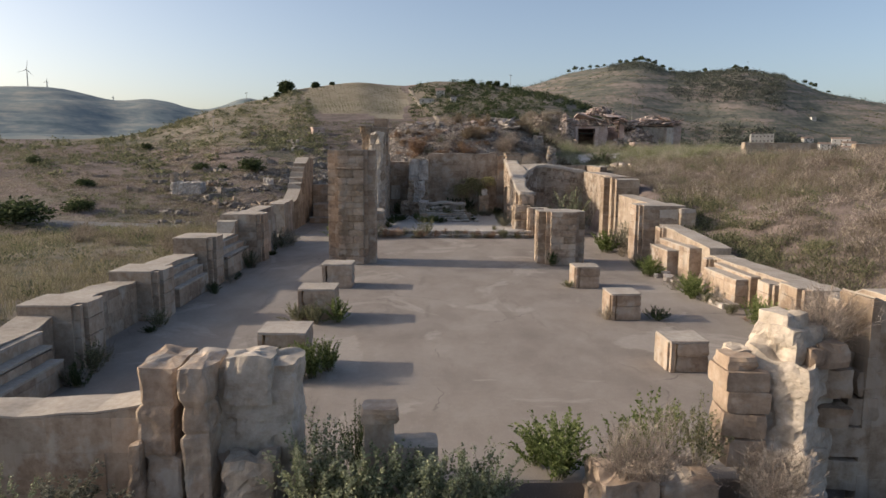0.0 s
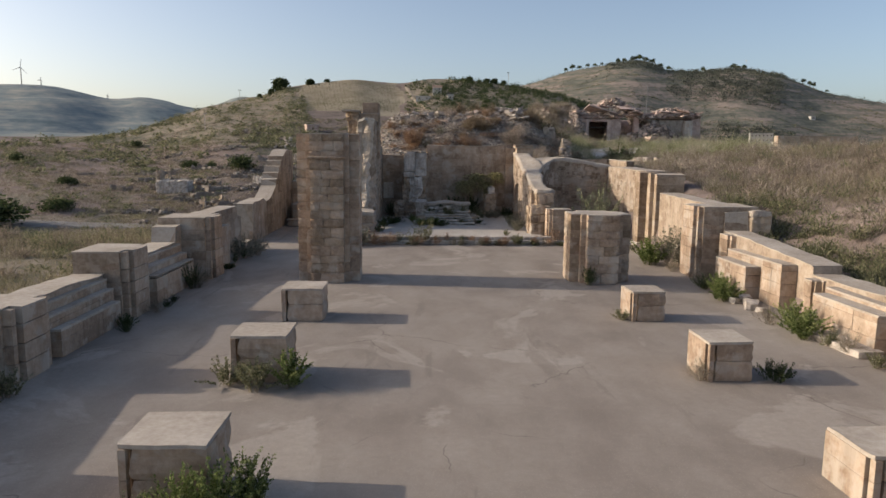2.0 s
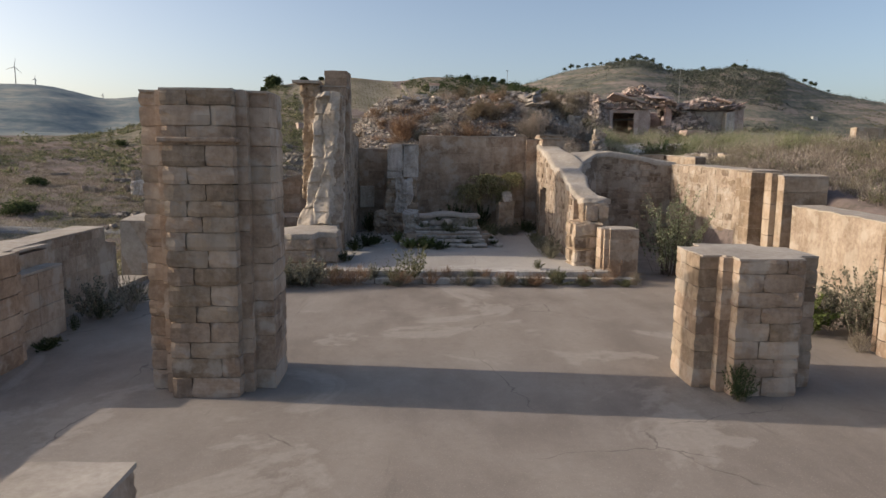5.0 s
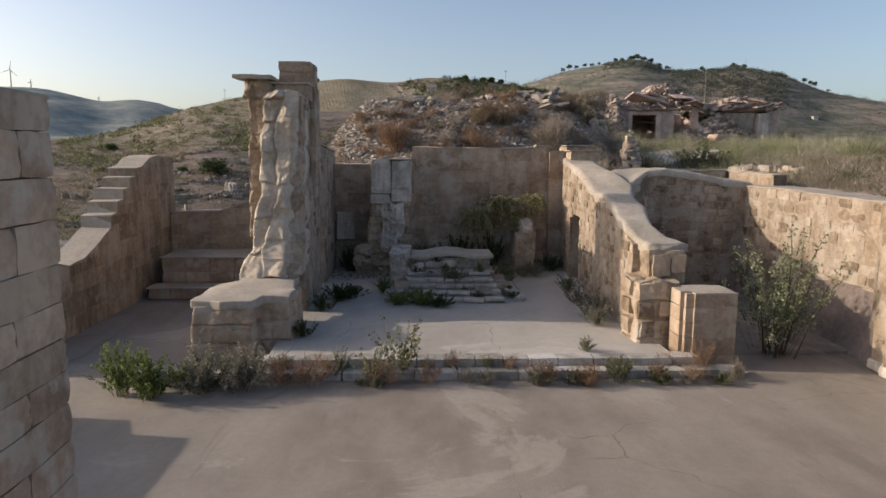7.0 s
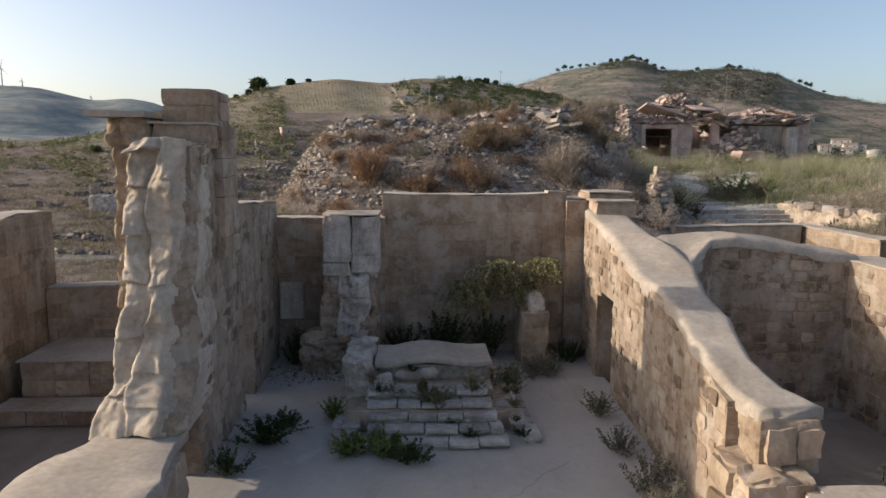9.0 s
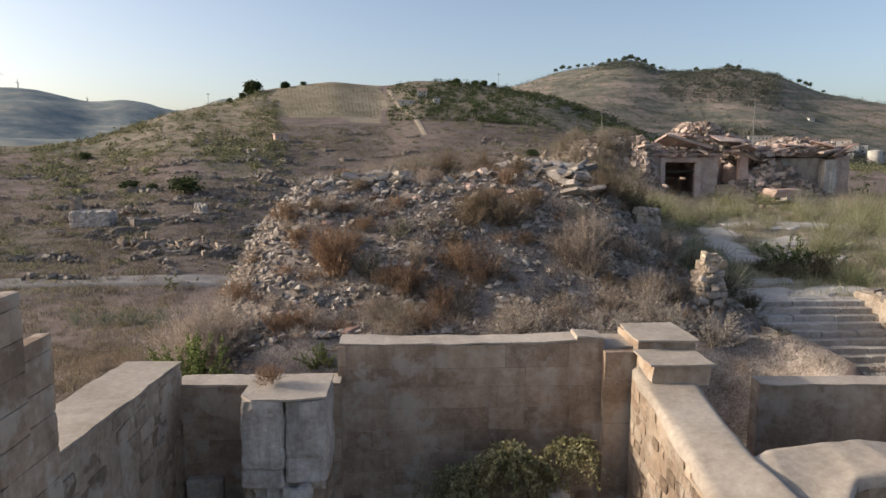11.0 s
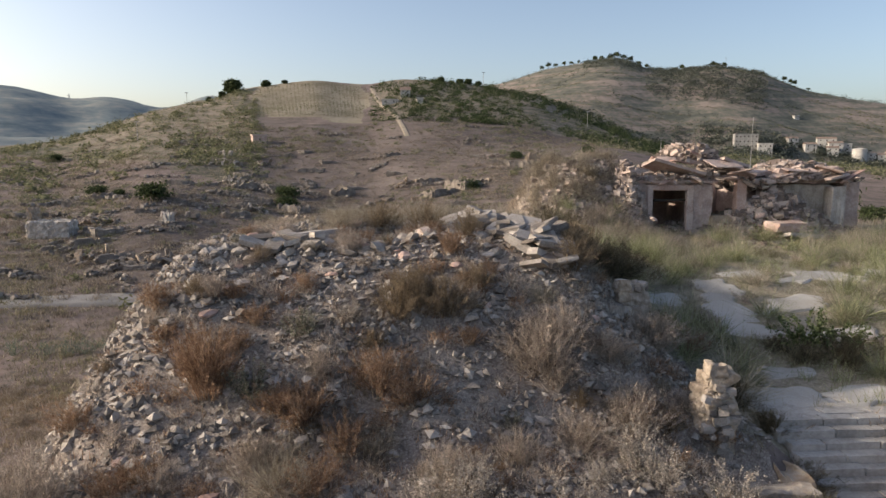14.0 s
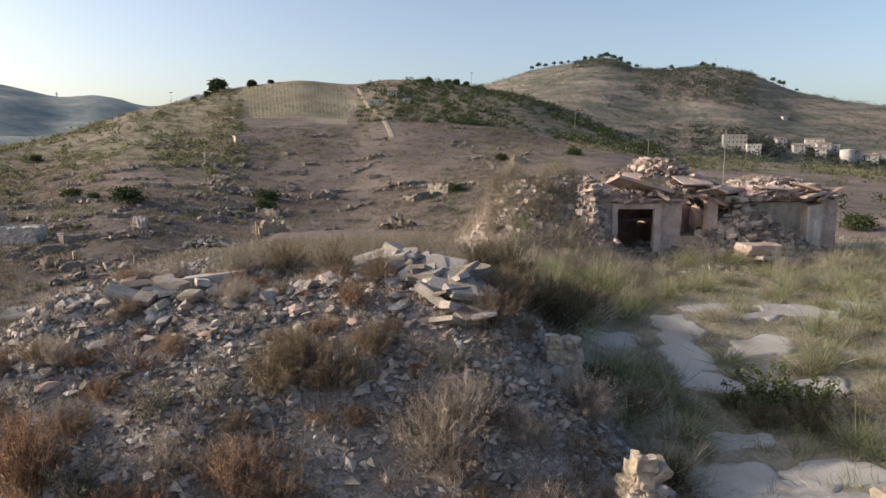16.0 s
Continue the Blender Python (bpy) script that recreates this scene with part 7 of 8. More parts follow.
spots = [("russet", -1.5, 55.95, 1.05), ("grey", -0.55, 55.7, 0.9), ("rust", 0.67, 55.1, 1.2), ("rust", 2.3, 55.7, 1.35), ("rust", 3.0, 55.4, 1.0), ("umber", 2.7, 57.45, 0.95), ("umber", 3.85, 57.5, 1.0), ("umber", 3.3, 57.7, 0.8),
         ("rust", 0.3, 58.65, 0.75), ("twig", 6.1, 56.4, 1.1), ("twig", 5.7, 56.7, 0.8), ("twig", 9.5, 58.6, 0.9), ("twig", 9.9, 59.0, 0.7), ("straw", 6.4, 58.1, 0.7), ("rust", 11.6, 60.8, 0.9), ("pale", 7.5, 53.85, 0.95), ("rust", 8.2, 55.5, 0.75),
         ("rust", 1.6, 54.5, 0.95), ("rust", -3.4, 58.5, 0.9), ("umber", 7.5, 59.3, 1.0), ("rust", 4.4, 56.8, 0.55), ("rust", -0.75, 57.6, 0.6), ("pale", 3.3, 52.7, 1.05), ("pale", 5.85, 52.4, 1.1), ("pale", 7.7, 53.1, 0.85), ("rust", 1.1, 53.3, 1.1),
         ("straw", 0.4, 53.3, 1.0), ("twig", 5.1, 54.2, 0.65), ("twig", 7.95, 55.1, 0.8), ("rust", 0.1, 55.3, 0.95), ("rust", -2.8, 53.6, 0.9), ("straw", 0.3, 54.2, 0.9), ("pale", 8.75, 52.6, 0.8), ("pale", 4.2, 52.4, 0.85), ("rust", -1.1, 57.0, 0.65),
         ("twig", -5.0, 53.3, 1.2), ("twig", -4.3, 53.8, 1.0), ("twig", -5.6, 54.4, 0.9), ("twig", -4.6, 53.0, 1.0), ("rust", -4.5, 56.0, 0.9), ("rust", -2.4, 54.0, 0.8), ("pale", 6.8, 52.1, 0.8), ("twig", 3.6, 53.6, 0.6), ("twig", 6.6, 54.6, 0.7),
         ("umber", 2.2, 62.6, 0.9), ("umber", 3.6, 62.2, 0.8), ("straw", 1.0, 62.4, 1.0), ("umber", 8.3, 62.0, 1.1), ("umber", 8.0, 60.8, 1.0), ("rust", 8.4, 61.5, 0.9), ("umber", 4.8, 61.0, 0.7)]
for kind, x, y, s in spots:
    again(mound_shrubs[kind], x, y, gz(x, y) - 0.05, s * 1.15, RNG.uniform(0, 360))
rs = random.Random(77)
for i in range(110):
    x, y = rs.uniform(-6.5, 10), rs.uniform(53.0, 63)
    if x < -6.5 + 0.35 * (y - 51):
        continue
    kind = rs.choice(["rust", "rust", "straw", "twig", "twig", "grey", "pale", "umber"])
    again(mound_shrubs[kind], x, y, gz(x, y) - 0.05, rs.uniform(0.3, 0.7), rs.uniform(0, 360))
brush_mat = leaf_material("brown_green_brush", ((0.05, 0.045, 0.026), (0.105, 0.09, 0.055), (0.19, 0.16, 0.105)))
darkbush = shrub("bush", (10.3, 64.5, gz(10.3, 64.5) - 0.1), 1.5, 1.6, brush_mat, bark_mat, "dark brown-green shaded bush beside the path", "bush", "bushes beside the path", 110, 130, 60, 0.04, leafy=False, wide=0.3)
again(darkbush, 11.8, 67.5, gz(11.8, 67.5) - 0.1, 0.9, 70)
again(darkbush, 9.2, 66.5, gz(9.2, 66.5) - 0.1, 0.8, 170)
again(darkbush, 9.0, 63.4, gz(9.0, 63.4) - 0.1, 0.95, 20)
again(darkbush, 8.0, 64.6, gz(8.0, 64.6) - 0.1, 0.8, 250)
again(darkbush, 10.8, 61.6, gz(10.8, 61.6) - 0.1, 0.5, 300)
fig_mat = leaf_material("fig_leaves", ((0.068, 0.088, 0.035), (0.128, 0.159, 0.068), (0.230, 0.263, 0.124)))
fig = shrub("bush", (15.6, 60.9, gz(15.6, 60.9) - 0.1), 1.6, 1.75, fig_mat, bark_mat, "straggly green leafy bush beside the broken paving", "bush", "bushes beside the path", 111, 30, 60, 0.05, 0.8, 0.4)
again(fig, 17.0, 60.9, gz(17.0, 60.9) - 0.1, 0.8, 50)
for x, y, s_ in ((14.9, 60.0, 0.55), (15.9, 59.6, 0.6), (14.6, 61.0, 0.4)):
    again(darkbush, x, y, gz(x, y) - 0.1, s_, 40 * x)
for x, y, s_ in ((11.7, 54.8, 0.45), (11.5, 56.0, 0.5), (11.2, 57.2, 0.5), (11.5, 54.0, 0.4)):
    again(darkbush, x, y, gz(x, y) - 0.1, s_, 40 * x)


def off_paving(x, y, rng):
    bad = np.zeros(len(x), bool)
    bad |= paved(x, y) > rng.normal(size=len(x)) * 0.2 + 0.04
    bad |= (x > 10.8) & (x < 15.6) & (y > 49.6) & (y < 56.6)
    bad |= (x > 16) & (x < 30) & (y > 78.3)
    bad |= (x < 11.0) & (y < 34)
    bad |= (x < 11.4) & (y >= 31) & (y < 50)
    bad |= (x < 5.5) & (y < 62)
    return ~bad


def thicket(name, n, region, size, mat, label, seed, per=70, leaf=0.11, width=0.02, thin=None):
    """Rounded low bushes of fine twigs, too many to count, as one object."""
    rng = np.random.default_rng(seed)
    x, y = rng.uniform(region[0], region[1], n), rng.uniform(region[2], region[3], n)
    if thin is not None:
        m = thin(x, y, rng)
        x, y = x[m], y[m]
    s = size[0] * (size[1] / size[0]) ** rng.random(len(x))
    k = (per * (s / size[0]) ** 1.3).astype(int)
    c = np.repeat(np.column_stack([x, y, ground_z(x, y)]), k, 0)
    r = np.repeat(s, k)[:, None]
    d = rng.normal(size=(len(c), 3))
    d /= np.linalg.norm(d, axis=1, keepdims=True)
    d[:, 2] = np.abs(d[:, 2])
    b = c + d * r * rng.uniform(0.15, 0.95, (len(c), 1)) * np.array([1, 1, 0.75])
    tip = b + (d * 0.9 + rng.normal(size=d.shape) * 0.6 + np.array([0, 0, 0.35])) * leaf * rng.uniform(0.6, 1.5, (len(c), 1))
    V, F = slivers(b, tip, width * rng.uniform(0.6, 1.5, len(c)), rng)
    return tagged(new(name, array_mesh(name, V, F, mat)), label, "bushes", kind="stuff")


thicket("dry_bushes", 420, (11.5, 44, 8, 56), (0.3, 1.2), brown_twig_mat, "rounded grey-brown dry bushes in the grass field", 112, thin=lambda x, y, r: x > 11.6 + 0.0 * y)
thicket("dry_bushes", 420, (11.0, 40, 8, 54), (0.3, 1.0), heath_mat, "dark brown withered bushes in the grass field", 114)
thicket("dry_bushes", 170, (11.5, 40, 9, 50), (0.6, 1.6), heath_mat, "large rounded brown bushes in the grass field", 124, thin=lambda x, y, r: x > 11.8, leaf=0.13, width=0.022)
thicket("green_bushes", 240, (10.4, 13.0, 9, 31), (0.3, 0.8), olive_mat, "dull green bushes in the ditch behind the side wall", 113, leaf=0.07, width=0.03)
thicket("green_bushes", 260, (11.5, 36, 9, 54), (0.3, 0.9), olive_mat, "dull green bushes half hidden in the dry grass", 115, leaf=0.07, width=0.03)
thicket("green_bushes", 260, (-34, -10.6, 6, 60), (0.4, 1.1), olive_mat, "dull green bushes below the side wall", 116, leaf=0.08, width=0.035)
thicket("dry_bushes", 300, (-45, -10.6, 20, 100), (0.4, 1.3), heath_mat, "brown bushes on the slope below the church", 117, 200, leaf=0.12, width=0.018)
thicket("dry_bushes", 170, (-7.0, 10.2, 51.8, 62.5), (0.18, 0.6), brown_twig_mat, "small twiggy dry plants between the stones of the mound", 118, 90, 0.08, 0.012, lambda x, y, r: (x > -6.5 + 0.35 * (y - 51)) & ((y > 52.9) | (x > 1.6) | (x < -1.8)))
thicket("dry_bushes", 50, (-6.0, 10.0, 52.95, 62.0), (0.2, 0.5), russet_mat, "small russet dry plants between the stones of the mound", 119, 110, 0.08, 0.012, lambda x, y, r: x > -6.0 + 0.35 * (y - 51))
thicket("dry_bushes", 130, (11, 32, 58, 78), (0.3, 0.7), olive_grass_mat, "half-dry weeds along the broken paving", 120, 110, 0.14, 0.012, lambda x, y, r: off_paving(x, y, r))


def meadow(name, n, region, height, mats, label, seed, per=9, width=0.02, mask=None):
    rng = np.random.default_rng(seed)
    x0, x1, y0, y1 = region
    xy = np.column_stack([rng.uniform(x0, x1, n), rng.uniform(y0, y1, n)])
    if mask is not None:
        xy = xy[mask(xy[:, 0], xy[:, 1], rng)]
    z = ground_z(xy[:, 0], xy[:, 1])
    c = np.repeat(np.column_stack([xy, z]), per, 0)
    n = len(c)
    hh = np.repeat(rng.uniform(*height, len(xy)) * (0.7 + 0.5 * wob(xy[:, 0], xy[:, 1], 2.3, 4.0)).clip(0.35, 1.3), per) * rng.uniform(0.6, 1.1, n)
    b = c + np.column_stack([rng.normal(size=(n, 2)) * 0.12, np.full(n, -0.03)])
    t = b + np.column_stack([rng.normal(size=(n, 2)) * 0.42 * hh[:, None], hh])
    V, F = slivers(b, t, width * rng.uniform(0.7, 1.5, n), rng)
    ob = new(name, array_mesh(name, V, F, mats))
    return tagged(ob, label, "grass", kind="stuff")


field_green_mat = leaf_material("green_field_grass", field_green)
meadow("grass", 12000, (10.0, 36, 6, 56), (0.2, 0.55), heath_mat, "brown withered grass of the field", 215, 9, 0.014, off_paving)
meadow("grass", 8300, (10.0, 36, 6, 56), (0.2, 0.6), straw_mat, "tall dry straw-coloured grass of the field", 201, 9, 0.014, off_paving)
meadow("grass", 3600, (10.6, 36, 56, 79), (0.12, 0.38), field_straw_mat, "pale dry grass round the broken paving", 241, 9, 0.012, lambda x, y, r: off_paving(x, y, r) & (wob(x, y, 1.1, 6.0) + r.normal(size=len(x)) * 0.35 > -0.25))
meadow("grass", 14000, (10.0, 36, 6, 56), (0.2, 0.6), olive_grass_mat, "greenish undergrowth among the dry grass", 210, 9, 0.011, lambda x, y, r: off_paving(x, y, r) & (wob(x, y, 1.7, 5.0) + r.normal(size=len(x)) * 0.4 > -0.1))
meadow("grass", 700, (11, 32, 70.5, 78.4), (0.4, 1.0), field_green_mat, "tall feathery olive grass before the ruined house", 242, 14, 0.011, lambda x, y, r: off_paving(x, y, r) & (wob(x, y, 0.9, 1.0) + r.normal(size=len(x)) * 0.25 > 0.1))
meadow("grass", 900, (13, 32, 71, 78.4), (0.3, 0.8), field_straw_mat, "tall feathery dry grass before the ruined house", 211, 10, 0.014, off_paving)
meadow("grass", 1500, (10.5, 26, 56.6, 74), (0.25, 0.8), field_green_mat, "tall green grass along the broken paving", 212, 11, 0.011, lambda x, y, r: off_paving(x, y, r) & (wob(x, y, 1.0, 8.0) + r.normal(size=len(x)) * 0.3 > 0))
meadow("grass", 90, (12, 26, 57, 70), (0.2, 0.6), field_green_mat, "weeds breaking through the paving", 232, 9, 0.011)
meadow("grass", 1000, (11, 34, 56, 80), (0.15, 0.45), field_green_mat, "green tufts among the dry grass of the field", 233, 9, 0.013, lambda x, y, r: off_paving(x, y, r) & (wob(x, y, 1.9, 2.0) > 0.1))
meadow("grass", 2200, (10.4, 34, 40, 57), (0.3, 0.8), olive_grass_mat, "half-dry olive grass along the path", 202, 9, 0.011, off_paving)
meadow("grass", 9000, (34, 85, 10, 90), (0.3, 0.7), straw_mat, "tall dry straw-coloured grass of the field", 203, 6, 0.04, off_paving)
meadow("grass", 9000, (-34, -9.9, 4, 36), (0.3, 0.7), olive_grass_mat, "half-dry olive grass beside the side wall", 204, 9, 0.014)
meadow("grass", 13000, (-42, -4, 60, 98), (0.2, 0.5), umber_mat, "low dry grass on the slope beside the mound", 221, 8, 0.02, lambda x, y, r: (x < -6.3 + 0.3 * (y - 51)) & ~((x > -10) & (y < 50)))
meadow("grass", 3500, (-42, -4, 60, 98), (0.15, 0.45), russet_mat, "low russet weeds on the slope beside the mound", 222, 8, 0.02, lambda x, y, r: (x < -6.0 + 0.3 * (y - 51)) & (wob(x, y, 2.1, 6.0) + r.normal(size=len(x)) * 0.4 > 0.1))
meadow("grass", 1600, (-8, 0, 51, 64), (0.2, 0.55), russet_mat, "russet dry grass along the edge of the mound", 223, 10, 0.014, lambda x, y, r: np.abs(x + 6.3 - 0.32 * (y - 51)) < r.normal(size=len(x)) * 0.5)
meadow("grass", 2200, (0, 12, 61.8, 76), (0.35, 0.9), straw_mat, "dry grass on top of the mound", 205, 12, 0.012)
meadow("grass", 1000, (-7, 10, 52.9, 62), (0.12, 0.35), russet_mat, "low russet weeds between the stones", 206, 8, 0.016, lambda x, y, r: x > -7 + 0.3 * (y - 51))
meadow("grass", 11000, (-55, -5, 44, 100), (0.2, 0.55), straw_mat, "dry grass on the slope below the church", 207, 7, 0.03, lambda x, y, r: ~((x > -10) & (y < 50)))
meadow("grass", 2600, (9.6, 16.4, 75.5, 84.0), (0.3, 0.9), brown_twig_mat, "dry brown grass growing over the fallen masonry", 231, 10, 0.016, lambda x, y, r: wob(x, y, 0.8, 3.0) + r.normal(size=len(x)) * 0.4 > -0.3)
thicket("dry_bushes", 46, (9.8, 16.8, 73.5, 78.0), (0.4, 0.95), brown_twig_mat, "pinkish-grey dry bushes at the foot of the masonry heap", 255, 150, 0.3, 0.014)
thicket("dry_bushes", 60, (10.4, 16.2, 77.5, 83.0), (0.3, 0.65), straw_mat, "straw-coloured tufts on the masonry heap", 256, 150, 0.3, 0.014)
meadow("grass", 900, (10.0, 16.2, 76.5, 84.0), (0.35, 0.9), straw_mat, "straw-coloured grass growing over the fallen masonry", 234, 10, 0.014)
meadow("grass", 5000, (-8, 15, 62, 88), (0.2, 0.6), straw_mat, "dry grass behind the crest of the mound", 213, 9, 0.02, lambda x, y, r: (x > -6.5 + 0.3 * (y - 62)) & ~((x > 10.5) & (x < 15) & (y < 67)))
meadow("grass", 2500, (-8, 15, 62, 88), (0.2, 0.5), heath_mat, "brown weeds behind the crest of the mound", 214, 9, 0.02, lambda x, y, r: (x > -6.5 + 0.3 * (y - 62)) & ~((x > 10.5) & (x < 15) & (y < 67)))
meadow("dry_weeds", 3800, (-7.5, 10.5, 51.5, 63), (0.12, 0.38), brown_twig_mat, "low grey-brown dry weeds between the stones", 208, 9, 0.012, lambda x, y, r: (x > -7.5 + 0.3 * (y - 51)) & (wob(x, y, 0.9, 3.0) + r.normal(size=len(x)) * 0.5 > 0))
meadow("dry_weeds", 1300, (-7.5, 10.5, 51.5, 60), (0.15, 0.45), straw_mat, "straw-coloured dry weeds on the mound", 209, 9, 0.012, lambda x, y, r: (x > -7.5 + 0.3 * (y - 51)) & (wob(x, y, 1.2, 7.0) > 0.1))
for n, mat, size, leaf, label, seed in ((85, field_green_mat, (0.35, 0.95), 0.5, "feathery clumps of tall olive-green grass in the field", 251), (70, field_straw_mat, (0.35, 0.9), 0.45, "feathery clumps of tall pale dry grass in the field", 252),
                                        (60, brown_twig_mat, (0.3, 0.8), 0.22, "pinkish-brown dry bushes in the field", 253), (30, olive_mat, (0.3, 0.7), 0.2, "green weeds in the field", 254)):
    thicket("grass_clumps", n, (11.0, 33, 57.0, 78.2), size, mat, label, seed, 130, leaf, 0.013, off_paving)
for i in range(30):
    x = rs.choice([rs.uniform(-5.4, -1.2), rs.uniform(-5.4, -1.2), rs.uniform(-1, 3), rs.uniform(3, 6)])
    weed(x, 35.62 + rs.uniform(-0.12, 0.12), 0.0, rs.uniform(0.15, 0.36), rs.uniform(0.15, 0.4), rs.choice(["dry", "dry", "straw", "grey", "olive"]))
for i in range(15):
    x, k = rs.uniform(-1.2, 2.3), rs.randrange(5)
    weed(x, 41.75 + k * 0.36, 0.45 + k * 0.15, rs.uniform(0.12, 0.24), rs.uniform(0.15, 0.35), rs.choice(["dark", "olive", "olive", "straw"]))
for i in range(9):
    x = rs.uniform(-3.6, 4.6)
    weed(x, 36.1 + rs.uniform(-0.06, 0.06), 0.15, rs.uniform(0.15, 0.3), rs.uniform(0.15, 0.35), rs.choice(["dry", "straw", "olive"]))
for i in range(40):
    s_ = rs.choice([-1, 1])
    y = rs.uniform(8, 34)
    weed(-8.15 + rs.uniform(-0.1, 0.15) if s_ < 0 else 8.35 + rs.uniform(-0.2, 0.1), y, 0.0, rs.uniform(0.15, 0.3), rs.uniform(0.2, 0.45), rs.choice(["dark", "olive", "straw", "dry"]))


# ---- hillside, ruins, trees and village ----
def spot(u, d, lift=0.0):
    """A place at bearing u (784 is straight ahead of the flight's end) and distance d."""
    a = YAW + math.atan((u - 784) / 1198)
    x, y = CX + d * math.sin(a), CY + d * math.cos(a)
    return x, y, gz(x, y) + lift


def tree(name, at, h, r, label, group, seed, leaf=0.5, n=420, trunk=0.35, mat=None):
    rng = np.random.default_rng(seed)
    root = thing(name, at, label, "tree", group)
    bm = bmesh.new()
    bmesh.ops.create_cone(bm, segments=7, radius1=0.05 * h, radius2=0.02 * h, depth=h * (trunk + 0.3), matrix=Matrix.Translation((0, 0, h * (trunk + 0.3) / 2 - 0.2)))
    for k in range(5):
        a = k * 1.3
        m = Matrix.Translation((0, 0, h * (trunk + 0.05 * k))) @ Euler((0.9, 0, a)).to_matrix().to_4x4() @ Matrix.Translation((0, 0, r * 0.35))
        bmesh.ops.create_cone(bm, segments=5, radius1=0.018 * h, radius2=0.006 * h, depth=r * 0.8, matrix=m)
    ob = new("trunk", mesh_from("trunk", bm, bark_mat))
    ob.parent = root
    lobes = rng.normal(size=(26 if trunk < 0.1 else 11, 3))
    lobes /= np.linalg.norm(lobes, axis=1, keepdims=True)
    lobes = lobes * np.array([r * 0.55, r * 0.55, h * (1 - trunk) * 0.26]) + np.array([0, 0, h * (0.5 + trunk / 2)])
    if trunk < 0.1:
        lobes[:, 2] = np.abs(lobes[:, 2] - h * 0.5) * 1.5 + h * 0.12
    c = lobes[rng.integers(0, len(lobes), n)] + rng.normal(size=(n, 3)) * np.array([r * 0.24, r * 0.24, h * 0.085])
    V, F = leaves(c, leaf, rng)
    ob = new("crown", array_mesh("crown", V, F, mat or dark_green_mat))
    ob.parent = root
    return root


big = tree("tree", spot(415, 414), 11.5, 5.6, "large dark round tree on the ridge", "trees on the ridge", 301, 0.75, 3800, 0.02)
pine = tree("tree", spot(960, 946), 9.0, 4.2, "dark umbrella pine on the skyline", "trees on the skyline", 302, 1.0, 240, 0.42)
for u, s in ((948, 0.8), (972, 0.7), (988, 0.9), (1000, 0.8), (1012, 0.6), (1040, 0.8), (1052, 0.9), (1066, 1.0), (1078, 1.2), (1090, 0.9), (1102, 0.9), (1116, 0.8), (1130, 0.9), (1178, 0.8), (1190, 0.9), (1205, 0.7), (1243, 1.0), (1252, 0.9), (1262, 0.8), (1366, 0.9), (1378, 0.8), (1386, 0.9), (1410, 0.6)):
    again(pine, *spot(u, 946), s, RNG.uniform(0, 360))
for u, d, s in ((472, 416, 0.45), (504, 416, 0.3), (775, 416, 0.34), (768, 415, 0.26), (808, 416, 0.42), (822, 416, 0.4), (840, 418, 0.35), (395, 410, 0.4), (372, 405, 0.35)):
    again(big, *spot(u, d), s, RNG.uniform(0, 360), "dark tree standing on the ridge line")
roundbush = tree("tree", spot(500, 165), 4.2, 3.2, "dense green bush-like tree on the slope", "trees on the slope", 303, 0.24, 1700, 0.05, dark_green_mat)
for x, y, s in ((-72.7, 218.3, 0.9), (-50.7, 194.9, 1.35), (-24.7, 216.0, 1.2), (21.2, 208.4, 1.0), (66.2, 126.7, 0.8), (-77.9, 126.3, 1.9), (-73.4, 141.4, 1.2), (-88.2, 175.2, 0.9), (-129.7, 318.9, 1.0), (-130.0, 226.8, 0.9), (-62.0, 205.0, 0.6), (40.0, 250.0, 0.9), (66.0, 262.0, 1.0)):
    again(roundbush, x, y, gz(x, y), s, RNG.uniform(0, 360), "dense dark bush-like tree on the slope")

# Leaf colours greyed to carry the air haze over trees far off.
hazy_wood_mat = leaf_material("hazed_wood", ((0.055, 0.066, 0.054), (0.092, 0.105, 0.085), (0.15, 0.163, 0.132)))


def scrub(name, n, pick, size, mat, label, seed, per=26, leaf=0.16, fine=False):
    rng = np.random.default_rng(seed)
    u, d = pick(rng, n)
    a = YAW + np.arctan((u - 784) / 1198)
    x, y = CX + d * np.sin(a), CY + d * np.cos(a)
    z = ground_z(x, y)
    s = rng.uniform(*size, len(x))
    per = per * 5 if fine else int(per * 1.8)
    c = np.repeat(np.column_stack([x, y, z]), per, 0)
    r = np.repeat(s, per)[:, None]
    off = rng.normal(size=(len(c), 3)) * np.array([0.4, 0.4, 0.38])
    off[:, 2] = np.abs(off[:, 2])
    if fine:
        b = c + off * r * np.array([1.6, 1.6, 0]) - np.array([0, 0, 0.05])
        t = b + r * np.column_stack([rng.normal(size=(len(c), 2)) * 0.28, rng.uniform(0.35, 0.9, len(c))])
        V, F = slivers(b, t, 0.1 * r[:, 0], rng)
        return tagged(new(name, array_mesh(name, V, F, mat)), label, "scrub", kind="stuff")
    V, F = leaves(c + off * r, leaf * np.repeat(s, per)[:, None], rng)
    return tagged(new(name, array_mesh(name, V, F, mat)), label, "scrub", kind="stuff")


def patchy(rng, n, u0, u1, d0, d1, seed, keep=0.5):
    u, d = rng.uniform(u0, u1, n), np.sqrt(rng.uniform(d0 ** 2, d1 ** 2, n))
    m = wob(u, d * 3, 60.0, seed) + 0.6 * wob(u, d, 23.0, seed) + rng.normal(size=n) * 0.35 > keep
    m &= ~((u > 455) & (u < 652) & (d > 292) & (d < 500))
    return u[m], d[m]


